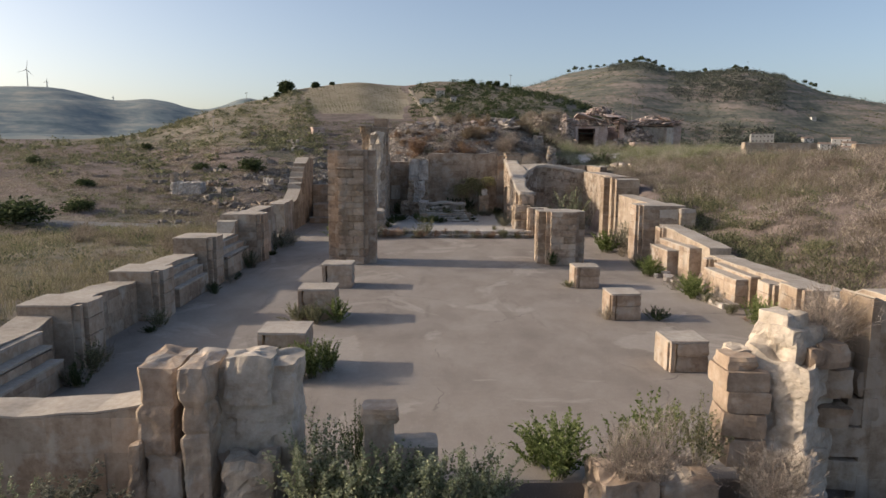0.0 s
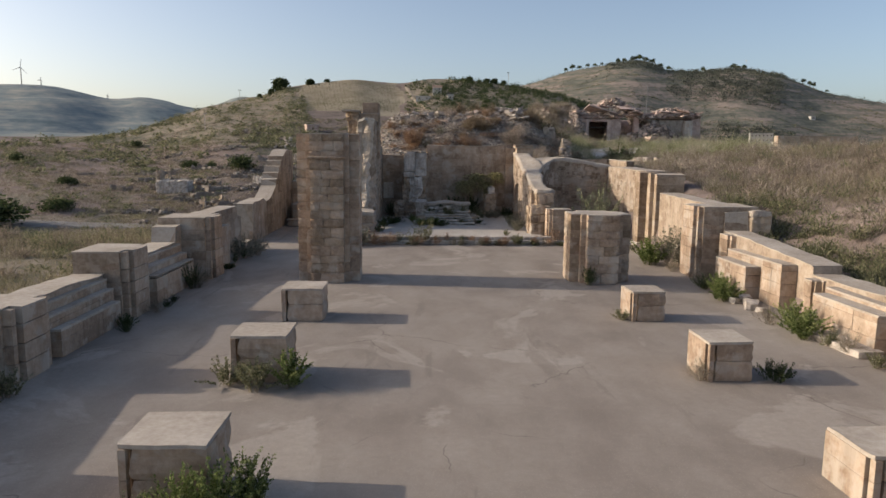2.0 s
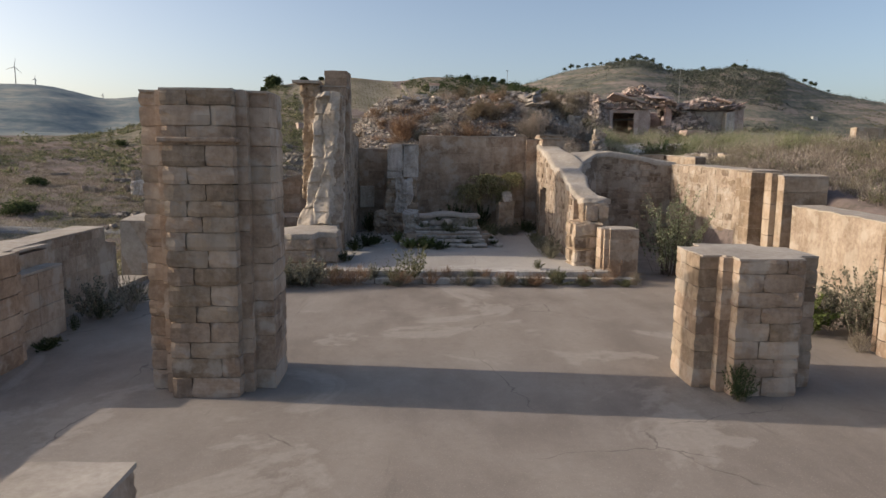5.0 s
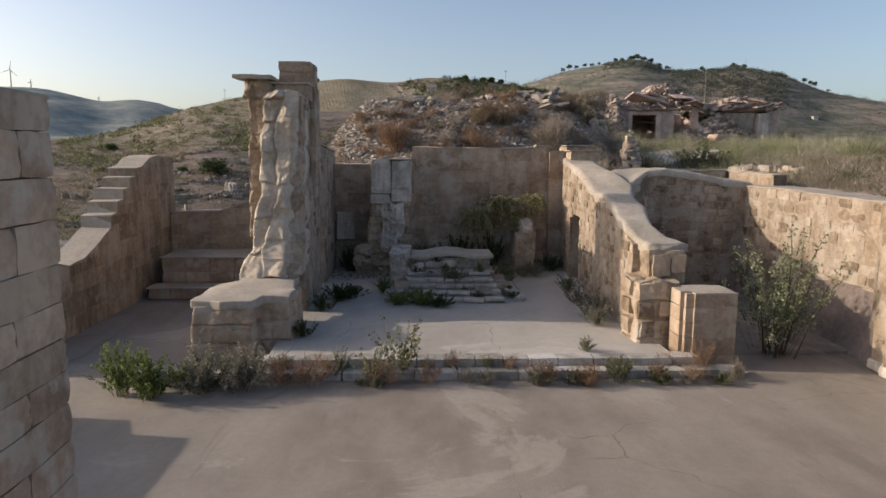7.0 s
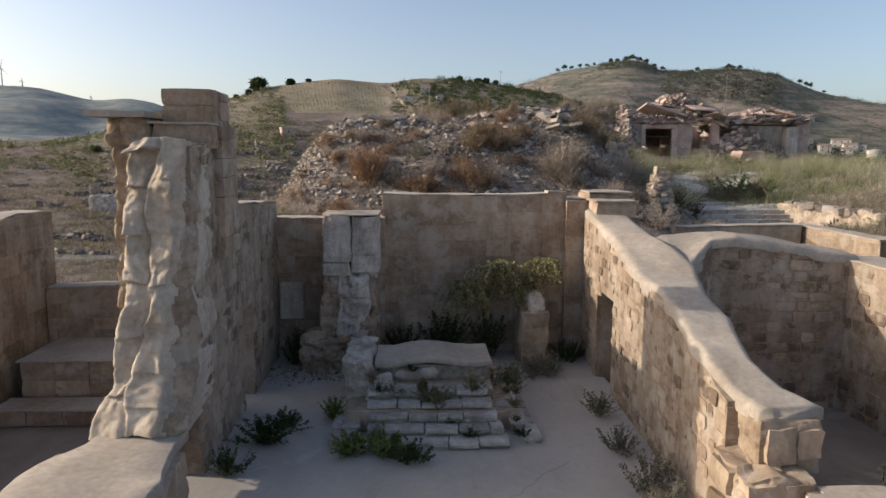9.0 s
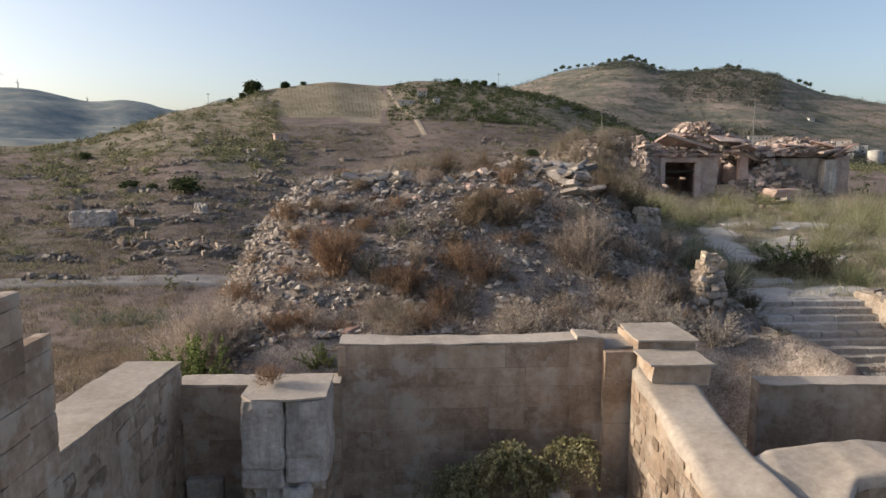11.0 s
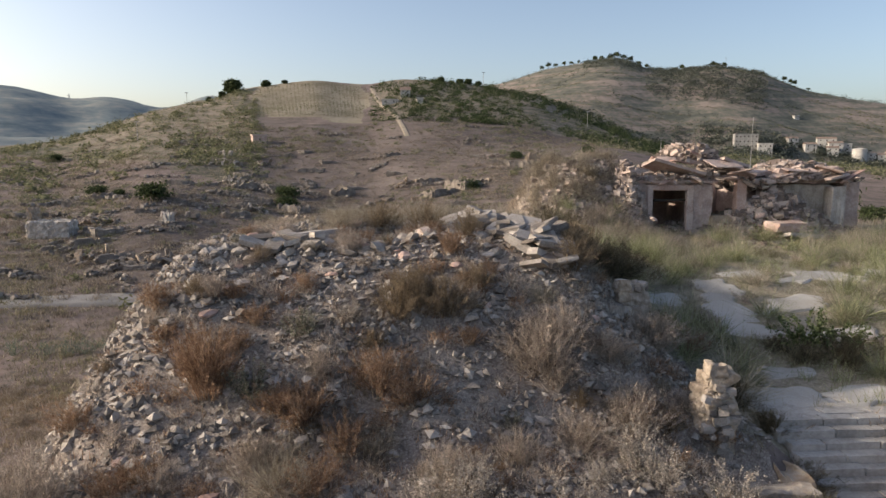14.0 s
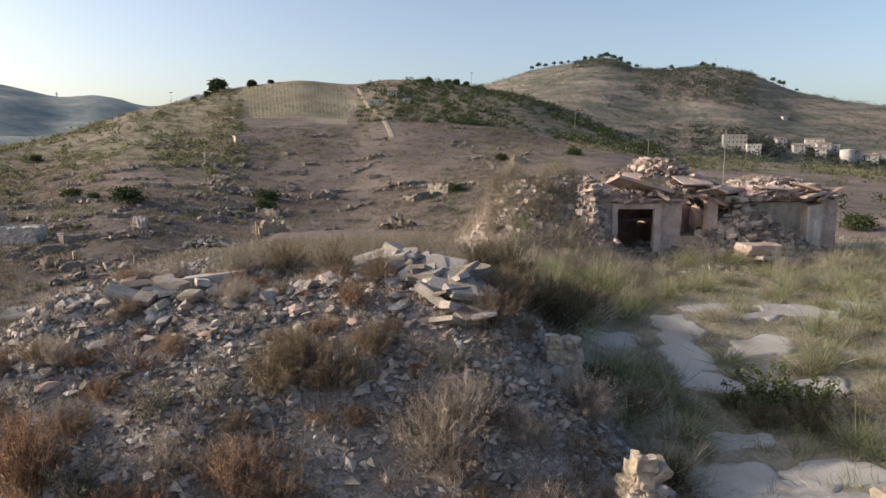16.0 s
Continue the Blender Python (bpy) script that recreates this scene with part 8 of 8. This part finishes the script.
scrub("scrub", 1300, lambda r, n: patchy(r, n, -300, 1000, 90, 415, 1.0, 0.3), (0.8, 2.2), olive_mat, "olive-green scrub scattered over the hillside", 311, 30, 0.16)
scrub("scrub", 600, lambda r, n: patchy(r, n, -250, 460, 190, 414, 11.0, 0.1), (1.2, 3.4), olive_mat, "olive-green bushes along the ridge", 324, 20, 0.24)
scrub("scrub", 7000, lambda r, n: patchy(r, n, -300, 1300, 95, 415, 2.0, 0.1), (0.5, 1.3), olive_mat, "low olive scrub scattered over the hillside", 312, 7, 0.3, fine=True)
scrub("scrub", 6500, lambda r, n: patchy(r, n, -250, 1250, 80, 300, 3.5, 0.1), (0.4, 1.0), straw_mat, "pale dry tussocks scattered over the hillside", 323, 6, 0.34, fine=True)
scrub("scrub", 6500, lambda r, n: patchy(r, n, -250, 1250, 80, 330, 3.0, -0.3), (0.4, 1.2), heath_mat, "low brown scrub scattered over the hillside", 313, 6, 0.34, fine=True)
scrub("scrub", 1300, lambda r, n: patchy(r, n, 655, 1180, 290, 419, 4.0, -0.5), (1.5, 3.2), dark_green_mat, "dark olive grove on the ridge flank", 314, 30)
scrub("scrub", 800, lambda r, n: patchy(r, n, 200, 470, 210, 415, 5.0, 0.1), (1.3, 3.0), olive_mat, "dark green grove below the ridge tree", 315, 30)
scrub("scrub", 2600, lambda r, n: patchy(r, n, 830, 1900, 560, 948, 6.0, 0.0), (2.0, 4.5), hazy_wood_mat, "dark scrub and orchards on the far hill", 316, 12)
scrub("scrub", 520, lambda r, n: patchy(r, n, 1130, 1330, 800, 948, 7.0, -0.9), (3.0, 6.0), hazy_wood_mat, "dark wood on the far hill", 317, 16)
scrub("scrub", 420, lambda r, n: patchy(r, n, 1020, 1120, 860, 948, 7.5, -0.9), (2.5, 5.0), hazy_wood_mat, "dark wood below the hilltop", 325, 14)
scrub("scrub", 900, lambda r, n: patchy(r, n, 1140, 1340, 790, 948, 7.7, -0.3), (3.0, 6.0), hazy_wood_mat, "dark wood on the flank of the far hill", 326, 12)
hr = np.random.default_rng(330)
hu, hd = [], []
for k in range(150):
    ln = hr.uniform(40, 220)
    u0, d0 = hr.uniform(840, 1750), hr.uniform(600, 940)
    n = int(ln / 2.2)
    hu.append(u0 + np.linspace(0, ln, n) + hr.normal(size=n) * 0.8)
    hd.append(d0 + 6 * np.sin(np.linspace(0, 3, n) + k) + hr.normal(size=n) * 1.2)
hu, hd = np.concatenate(hu), np.concatenate(hd)
scrub("hedges", 0, lambda r, n: (hu, hd), (0.8, 2.2), olive_mat, "hedges along the terraces of the far hill", 331, 4, 0.3)
scrub("tussocks", 4500, lambda r, n: patchy(r, n, -150, 950, 60, 190, 12.0, -0.8), (0.3, 0.8), heath_mat, "dry brown tussocks on the near slope", 332, 3, 0.45, fine=True)
scrub("tussocks", 4500, lambda r, n: patchy(r, n, -150, 950, 60, 230, 13.0, -0.2), (0.3, 0.8), straw_mat, "pale dry tussocks on the near slope", 333, 3, 0.45, fine=True)
scrub("tussocks", 6000, lambda r, n: patchy(r, n, -1000, -100, 38, 230, 14.0, -0.9), (0.35, 0.9), straw_mat, "pale dry tussocks below the side wall", 336, 3, fine=True)
scrub("scrub", 900, lambda r, n: patchy(r, n, 1150, 1800, 600, 740, 8.0, -0.4), (3.0, 6.5), hazy_wood_mat, "trees and hedges round the village", 318, 20)
scrub("scrub", 1500, lambda r, n: patchy(r, n, 980, 1850, 400, 700, 15.0, -0.5), (3.0, 6.5), hazy_wood_mat, "orchards and hedges on the valley floor", 337, 14)
scrub("scrub", 700, lambda r, n: patchy(r, n, 1000, 1700, 260, 420, 16.0, -0.2), (1.5, 3.6), olive_mat, "olive trees below the ridge", 338, 18)
scrub("tussocks", 2600, lambda r, n: patchy(r, n, -150, 760, 55, 130, 17.0, -0.3), (0.35, 0.9), olive_grass_mat, "half-dry olive grass on the near slope", 339, 4, fine=True)
scrub("scrub", 500, lambda r, n: patchy(r, n, 1000, 1700, 120, 400, 9.0, 0.1), (0.8, 2.4), dark_green_mat, "dark hedges on the valley side", 319, 20)
scrub("scrub", 260, lambda r, n: patchy(r, n, 1230, 1750, 650, 676, 10.0, -0.6), (4.0, 7.5), hazy_wood_mat, "tall garden trees in front of the village houses", 322, 24, 0.2)
scrub("scrub", 420, lambda r, n: patchy(r, n, 1230, 1750, 672, 730, 10.5, -0.5), (4.0, 8.0), hazy_wood_mat, "garden trees among the village houses", 334, 20, 0.2)

# vineyard rows
rng = np.random.default_rng(320)
uu, dd = [], []
for row in np.arange(455, 655, 6.5):
    d = np.arange(302, 410, 1.3)
    d = d[rng.random(len(d)) < 0.7]
    edge_ = 9 * np.sin(d / 9.0) + 5 * np.sin(d / 3.7)
    m = (row > 445 + 0.12 * (420 - d) + edge_) & (row + 0.05 * (410 - d) < 640 + edge_) & (d > 312 + 0.04 * abs(row - 540) + edge_)
    uu.append((row + 0.05 * (410 - d) + rng.normal(size=len(d)) * 0.35)[m])
    dd.append(d[m])
uu, dd = np.concatenate(uu), np.concatenate(dd)
scrub("vineyard", 0, lambda r, n: (uu, dd), (0.7, 1.2), olive_mat, "rows of low vines on the ridge slope", 321, 7)

# farm track on the ridge and road in the valley
track_mat = material("pale_track", ((0.24, 0.20, 0.15), (0.31, 0.265, 0.205), (0.38, 0.33, 0.265)), 0.3, 0.95, 0.2, 3)
road_mat = material("old_asphalt", ((0.15, 0.145, 0.14), (0.20, 0.195, 0.19), (0.26, 0.25, 0.24)), 0.5, 0.92, 0.2, 6)


def ribbon(name, pts, width, mat, label):
    bm = bmesh.new()
    pts = [Vector(p) for p in pts]
    fine = []
    for a, b in zip(pts, pts[1:]):
        k = max(2, int((b - a).length / 2.0))
        fine += [a.lerp(b, i / k) for i in range(k)]
    fine.append(pts[-1])
    rows = []
    for i, p in enumerate(fine):
        t = (fine[min(i + 1, len(fine) - 1)] - fine[max(i - 1, 0)]).normalized()
        n = Vector((-t.y, t.x)) * width / 2
        ring = []
        for k in (-1.15, -1, -0.5, 0, 0.5, 1, 1.15):
            q = p + n * k
            ring.append(bm.verts.new((q.x, q.y, max(gz(q.x, q.y), gz(p.x, p.y)) + (0.12 if abs(k) <= 1 else -0.6))))
        rows.append(ring)
    for ra, rb_ in zip(rows, rows[1:]):
        for i in range(6):
            bm.faces.new((ra[i], ra[i + 1], rb_[i + 1], rb_[i]))
    bmesh.ops.recalc_face_normals(bm, faces=bm.faces)
    return solo(name, bm, mat, label, "road", kind="structure", smooth=True)


ribbon("road", [(-110, 126), (-70, 129.5), (-40, 131), (-15, 132), (5, 134)], 5.0, road_mat, "narrow grey asphalt road in the valley")
ribbon("track", [spot(u, d)[:2] for u, d in ((716, 262), (703, 290), (690, 318), (672, 350), (660, 380), (655, 405))], 2.0, track_mat, "pale farm track climbing the ridge")


# ruined village on the slope
def ruin(at, rz, w, h, label, seed, mat):
    rr = random.Random(seed)
    root = thing("ruined_wall", at, label, "ruined wall", "ruined walls on the slope")
    for k, (dx, dy, wl, dp) in enumerate(((0, 0, w, 0.5), (-w / 2, w * 0.35, 0.5, w * 0.7), (w / 2, w * 0.25, 0.5, w * 0.5))):
        bm = bmesh.new()
        n = 12
        t = h * rr.uniform(0.5, 0.9)
        for j in range(n):
            f0, f1 = j / n - 0.5, (j + 1) / n - 0.5
            t = min(max(t + h * rr.uniform(-0.3, 0.3), 0.15 * h), h * (1 if k == 0 else 0.8))
            if wl > dp:
                box(bm, dx + f0 * wl, dx + f1 * wl, dy - dp / 2, dy + dp / 2, -0.8, t)
            else:
                box(bm, dx - wl / 2, dx + wl / 2, dy + f0 * dp, dy + f1 * dp, -0.8, t)
        ruffle(bm, 0.28, 0.7, seed + k)
        ob = new("wall", mesh_from("wall", bm, mat))
        ob.parent = root
    bm = bmesh.new()
    for j in range(14):
        s = rr.uniform(0.25, 0.6)
        m = Matrix.Translation((rr.gauss(0, w * 0.6), rr.gauss(-0.6, 1.0), 0.05)) @ Matrix.Diagonal((s * 1.3, s, s * 0.7, 1))
        bmesh.ops.create_icosphere(bm, subdivisions=1, radius=0.6, matrix=m)
    ruffle(bm, 0.12, 0.4, seed)
    ob = new("fallen_rubble", mesh_from("fallen_rubble", bm, ruin_mat))
    ob.parent = root
    root.rotation_euler = (0, 0, radians(rz))
    return root


protos = [ruin(spot(100, 150), 12, 3.0, 1.9, "pale ruined wall with a broken top on the dry slope", 1, core_mat),
          ruin(spot(385, 172), -20, 4.5, 1.3, "grey ruined wall with a broken top on the dry slope", 2, ruin_mat),
          ruin(spot(255, 110), 5, 9.0, 0.9, "long low heap of collapsed grey walls", 3, ruin_mat),
          ruin(spot(400, 235), 30, 2.4, 2.4, "pale gabled wall remains on the dry slope", 4, plaster_mat),
          ruin(spot(440, 120), 8, 5.0, 0.9, "grey collapsed walls among weeds", 5, ruin_mat)]
rt = random.Random(21)


def fallen(at, w, h, n, mat, label, seed):
    """A collapsed house: a long heap of rough blocks, tilted slabs and a few upright shards."""
    rr = random.Random(seed)
    root = thing("collapsed_house", at, label, "ruin", "collapsed houses on the slope")
    for k in range(n):
        t = rr.uniform(-0.5, 0.5)
        x, y = at[0] + t * w, at[1] + rr.gauss(0, 1.2)
        top = h * (1 - abs(2 * t) ** 1.7) * (0.55 + 0.45 * noise.noise(Vector((t * 7, seed, 0))))
        up = rr.random() < 0.16
        sz = (rr.uniform(0.3, 0.8), rr.uniform(0.25, 0.5), rr.uniform(0.9, 1.9)) if up else (rr.uniform(0.7, 2.4), rr.uniform(0.5, 1.4), rr.uniform(0.2, 0.7))
        piece("shard" if up else "slab", mat if rr.random() < 0.55 else ruin_mat, root, (x, y, gz(x, y) + max(0.05, top * rr.random() ** 0.5)), sz, rr.uniform(0, 3), "worn" if up else "rock", 0.25 if up else 0.6)
    return root


for (x, y), w, h, n, mat, label, seed in (((-24.8, 167), 12.0, 3.6, 70, plaster_mat, "pale jagged heap of a collapsed house", 1), ((-34, 149), 17.0, 2.4, 80, core_mat, "long grey heap of collapsed walls", 2), ((-46, 152), 9.0, 1.6, 40, core_mat, "low grey heap of collapsed walls", 3), ((-50, 257), 10.0, 3.6, 34, plaster_mat, "pale jagged wall remains", 4),
                                          ((-38, 262), 9.0, 3.0, 30, core_mat, "brown wall remains", 5), ((-40.4, 228), 9.0, 2.4, 30, plaster_mat, "pale fallen walls", 6), ((7, 180), 9.0, 4.2, 50, ochre_mat, "brown lumpy ruin of a house", 7), ((6, 226), 9.0, 3.0, 34, core_mat, "grey ruin of a house", 8), ((-9, 138), 12.0, 3.4, 60, ochre_mat, "brown ruin with an upright shard", 9),
                                          ((-57, 176), 12.0, 2.6, 40, core_mat, "grey ruin of a house", 10), ((22, 214), 12.0, 2.0, 40, core_mat, "grey fallen walls", 11), ((-30, 196), 8.0, 2.6, 30, plaster_mat, "pale fallen walls with a leaning shard", 12), ((35, 255), 12.0, 2.4, 30, heap_mat, "brown fallen walls", 13)):
    fallen((x, y, gz(x, y)), w, h, n, mat, label + " on the dry slope", seed)
wb = thing("ruined_house", (-59.7, 168.2, gz(-59.7, 168.2)), "pale plastered shell of a small ruined house", "ruin")
g = gz(-59.7, 168.2)
worn("wall", plaster_mat, wb, -63.5, -56.0, 166.5, 170.5, g - 1.5, g + 2.9, "", 0.25, 61.0, (), 0.5, 0.3)
worn("wall", core_mat, wb, -64.2, -63.0, 168.5, 171.5, g - 1.5, g + 5.0, "", 0.3, 62.0, (), 0.6, 0.3)
for i, (u, d) in enumerate(((145, 155), (60, 165), (400, 200), (415, 205), (470, 236), (500, 250), (425, 182), (460, 185), (300, 185), (330, 165), (700, 130), (740, 128), (770, 90), (660, 150), (620, 210), (650, 240), (550, 240), (580, 260), (880, 200), (915, 190), (940, 205), (850, 170), (800, 150), (510, 270), (540, 215), (230, 112), (300, 108), (330, 112), (190, 118), (80, 130), (20, 135), (-60, 150), (-90, 190), (150, 130), (620, 140), (560, 165), (500, 160), (470, 130), (520, 120), (90, 190), (175, 175), (350, 140), (410, 150), (385, 160), (370, 185), (440, 165), (455, 205), (240, 150), (215, 135), (125, 172), (45, 148), (600, 180), (640, 190), (675, 175), (710, 200), (730, 160), (760, 185), (690, 225), (590, 225), (530, 190), (510, 140), (560, 130), (320, 125), (275, 140), (830, 190), (865, 215), (780, 165))):
    again(rt.choice(protos[1:3] + protos[4:] + [protos[i % 5]]), *spot(u + rt.uniform(-6, 6), d), rt.uniform(0.6, 1.5), rt.uniform(-40, 40))


def wall_lines(rng, n):
    """Stones of collapsed walls, strung along short lines on the slope."""
    lines = 75
    u, d = rng.uniform(-100, 960, lines), rng.uniform(100, 285, lines)
    ang, ln = rng.normal(0, 0.5, lines) + np.where(rng.random(lines) < 0.3, 1.57, 0), rng.uniform(3, 14, lines)
    k = rng.integers(0, lines, n)
    a = YAW + np.arctan((u[k] - 784) / 1198)
    t = rng.uniform(-0.5, 0.5, n) * ln[k]
    x = CX + d[k] * np.sin(a) + np.cos(ang[k]) * t + rng.normal(size=n) * 0.5
    y = CY + d[k] * np.cos(a) + np.sin(ang[k]) * t + rng.normal(size=n) * 0.5
    return np.column_stack([x, y, ground_z(x, y) + rng.uniform(0, 0.5, n)])


rock_field("rubble", 4200, wall_lines, (0.18, 0.8), ruin_stuff_mat, "lines of fallen stones from vanished houses", 8)
rock_field("rubble", 900, lambda rng, n: on_ground(np.column_stack([rng.normal(-25, 35, n), rng.uniform(120, 270, n)])), (0.12, 0.45), ruin_stuff_mat, "stones scattered over the ruined slope", 6)
agave_mat = leaf_material("agave_leaves", ((0.06, 0.085, 0.06), (0.11, 0.145, 0.105), (0.19, 0.23, 0.17)))
for u, d in ((40, 76), (80, 75), (115, 74), (150, 73), (-20, 78)):
    x, y, z = spot(u, d)
    shrub("agave", (x, y, z), 1.5, 1.6, agave_mat, agave_mat, "grey-green agave clump on the slope", "agave", "agaves on the slope", 400 + u, 60, 2, 0.2, leafy=False)

# village
white_mat = material("white_render", ((0.38, 0.365, 0.34), (0.48, 0.465, 0.435), (0.58, 0.565, 0.535)), 0.3, 0.9, 0.1, 4)
grey_mat = material("grey_concrete", ((0.22, 0.22, 0.21), (0.29, 0.285, 0.275), (0.36, 0.35, 0.335)), 0.3, 0.9, 0.1, 4)
tile_mat = material("roof_tiles", ((0.17, 0.125, 0.10), (0.24, 0.18, 0.145), (0.31, 0.245, 0.205)), 0.5, 0.9, 0.2, 6)


def building(at, w, dp, h, rz, mat, label, floors=2, cols=4, pitched=False):
    root = thing("house", at, label, "house", "houses of the village")
    bm = bmesh.new()
    box(bm, -w / 2, w / 2, -dp / 2, dp / 2, -3, h)
    body = new("wall", mesh_from("wall", bm, mat))
    body.parent = root
    bm = bmesh.new()
    if pitched:
        vs = box(bm, -w / 2 - 0.4, w / 2 + 0.4, -dp / 2 - 0.4, dp / 2 + 0.4, h, h + 1.8)
        for v in vs:
            if v.co.z > h + 1:
                v.co.y *= 0.02
    else:
        box(bm, -w / 2 - 0.3, w / 2 + 0.3, -dp / 2 - 0.3, dp / 2 + 0.3, h, h + 0.4)
    ob = new("roof", mesh_from("roof", bm, tile_mat if pitched else mat))
    ob.parent = root
    for f in range(floors):
        for c in range(cols):
            bm = bmesh.new()
            x = -w / 2 + (c + 0.5) * w / cols
            z = (f + 0.5) * h / floors
            k = 0.3 if h < 5 else 0.5
            box(bm, x - k, x + k, -dp / 2 - 0.05, -dp / 2 + 0.05, z - k * 1.2, z + k * 1.3)
            ob = new("window", mesh_from("window", bm, dark_mat))
            ob.parent = body
    root.rotation_euler = (0, 0, radians(rz))
    return root


building(spot(1307, 692), 20, 14, 13, -20, grey_mat, "grey multi-storey concrete building in the valley village", 3, 6)
building(spot(1341, 686), 12, 12, 9.5, -20, white_mat, "white block beside a grey building", 2, 3)
for u, d, w, h, rz_, pitched in ((1448, 740, 16, 7, -25, True), (1464, 730, 12, 8, -20, True), (1479, 736, 13, 7, -30, False), (1460, 722, 9, 6, -25, True), (1532, 726, 20, 6, -25, False), (1551, 724, 10, 7, -25, True), (1570, 738, 14, 7, -15, True),
                                 (1596, 730, 14, 7, -25, False), (1620, 736, 18, 7, -25, True), (1648, 726, 12, 7, -20, False), (1676, 736, 16, 7, -25, True), (1708, 732, 14, 7, -20, True), (1420, 720, 10, 6, -15, True), (1388, 724, 9, 6, -10, True)):
    building(spot(u, d), w, 9, h, rz_, white_mat, "pale village house with a tiled roof among trees" if pitched else "pale flat-roofed village house among trees", 2, max(2, int(w / 5)), pitched)
building(spot(713, 362), 5, 5, 3.2, 0, white_mat, "white farmhouse on the ridge flank", 2, 2, True)
building(spot(686, 350), 8, 5, 1.7, 0, white_mat, "low pale farm shed on the ridge flank", 1, 2)
building(spot(738, 340), 3, 3, 2.4, 0, white_mat, "small white hut on the ridge flank", 1, 1)
building(spot(1392, 800), 5.0, 4.5, 2.6, 0, white_mat, "lone white house on the far hill", 2, 3)
building(spot(455, 262), 5, 5, 2.8, 20, pink_mat, "small ochre hut among the ruins", 1, 1)
bm = bmesh.new()
x, y, z = spot(1508, 716)
bmesh.ops.create_cone(bm, segments=24, radius1=6.0, radius2=6.0, depth=14, cap_ends=True, matrix=Matrix.Translation((x, y, z + 4.5)))
bmesh.ops.create_cone(bm, segments=24, radius1=6.1, radius2=0.5, depth=1.0, cap_ends=True, matrix=Matrix.Translation((x, y, z + 12.0)))
solo("storage_tank", bm, white_mat, "round white storage tank in the village", "tank", at=(x, y, z))


def pole(name, at, h, r, label, arms=0):
    root = thing(name, at, label, "pole", "poles on the hillside")
    bm = bmesh.new()
    bmesh.ops.create_cone(bm, segments=8, radius1=r, radius2=r * 0.6, depth=h, cap_ends=True, matrix=Matrix.Translation((0, 0, h / 2 - 0.3)))
    shaft = new("shaft", mesh_from("shaft", bm, grey_mat))
    shaft.parent = root
    if arms:
        bm = bmesh.new()
        box(bm, -arms, arms, -r, r, h * 0.92, h * 0.92 + 2 * r)
        ob = new("crossarm", mesh_from("crossarm", bm, grey_mat))
        ob.parent = shaft
    return root


pole("radio_mast", (24.6, 82.0, 8.4), 4.0, 0.035, "thin grey aerial mast standing on the ruined house")
for u, d, h in ((333, 412, 7.5), (242, 300, 8), (1160, 300, 8), (1030, 340, 8), (848, 420, 8), (1265, 946, 14)):
    pole("utility_pole", spot(u, d), h, 0.16, "thin utility pole on the hillside", 0.9)
for u, d, h in ((-28, 2790, 62), (8, 2790, 22), (130, 2790, 14)):
    x, y, z = spot(u, d)
    tb = thing("wind_turbine", (x, y, z), "distant white wind turbine on the mountain", "wind turbine", "wind turbines")
    bm = bmesh.new()
    bmesh.ops.create_cone(bm, segments=8, radius1=2.2, radius2=1.4, depth=h, cap_ends=True, matrix=Matrix.Translation((0, 0, h / 2)))
    tower = new("tower", mesh_from("tower", bm, white_mat))
    tower.parent = tb
    for k in range(3):
        bm = bmesh.new()
        bmesh.ops.create_cone(bm, segments=5, radius1=1.3, radius2=0.4, depth=h * 0.5, cap_ends=True, matrix=Matrix.Translation((0, -2.5, h)) @ Matrix.Rotation(k * 2.094 + 0.2, 4, "Y") @ Matrix.Translation((0, 0, h * 0.25)))
        ob = new("blade", mesh_from("blade", bm, white_mat))
        ob.parent = tower
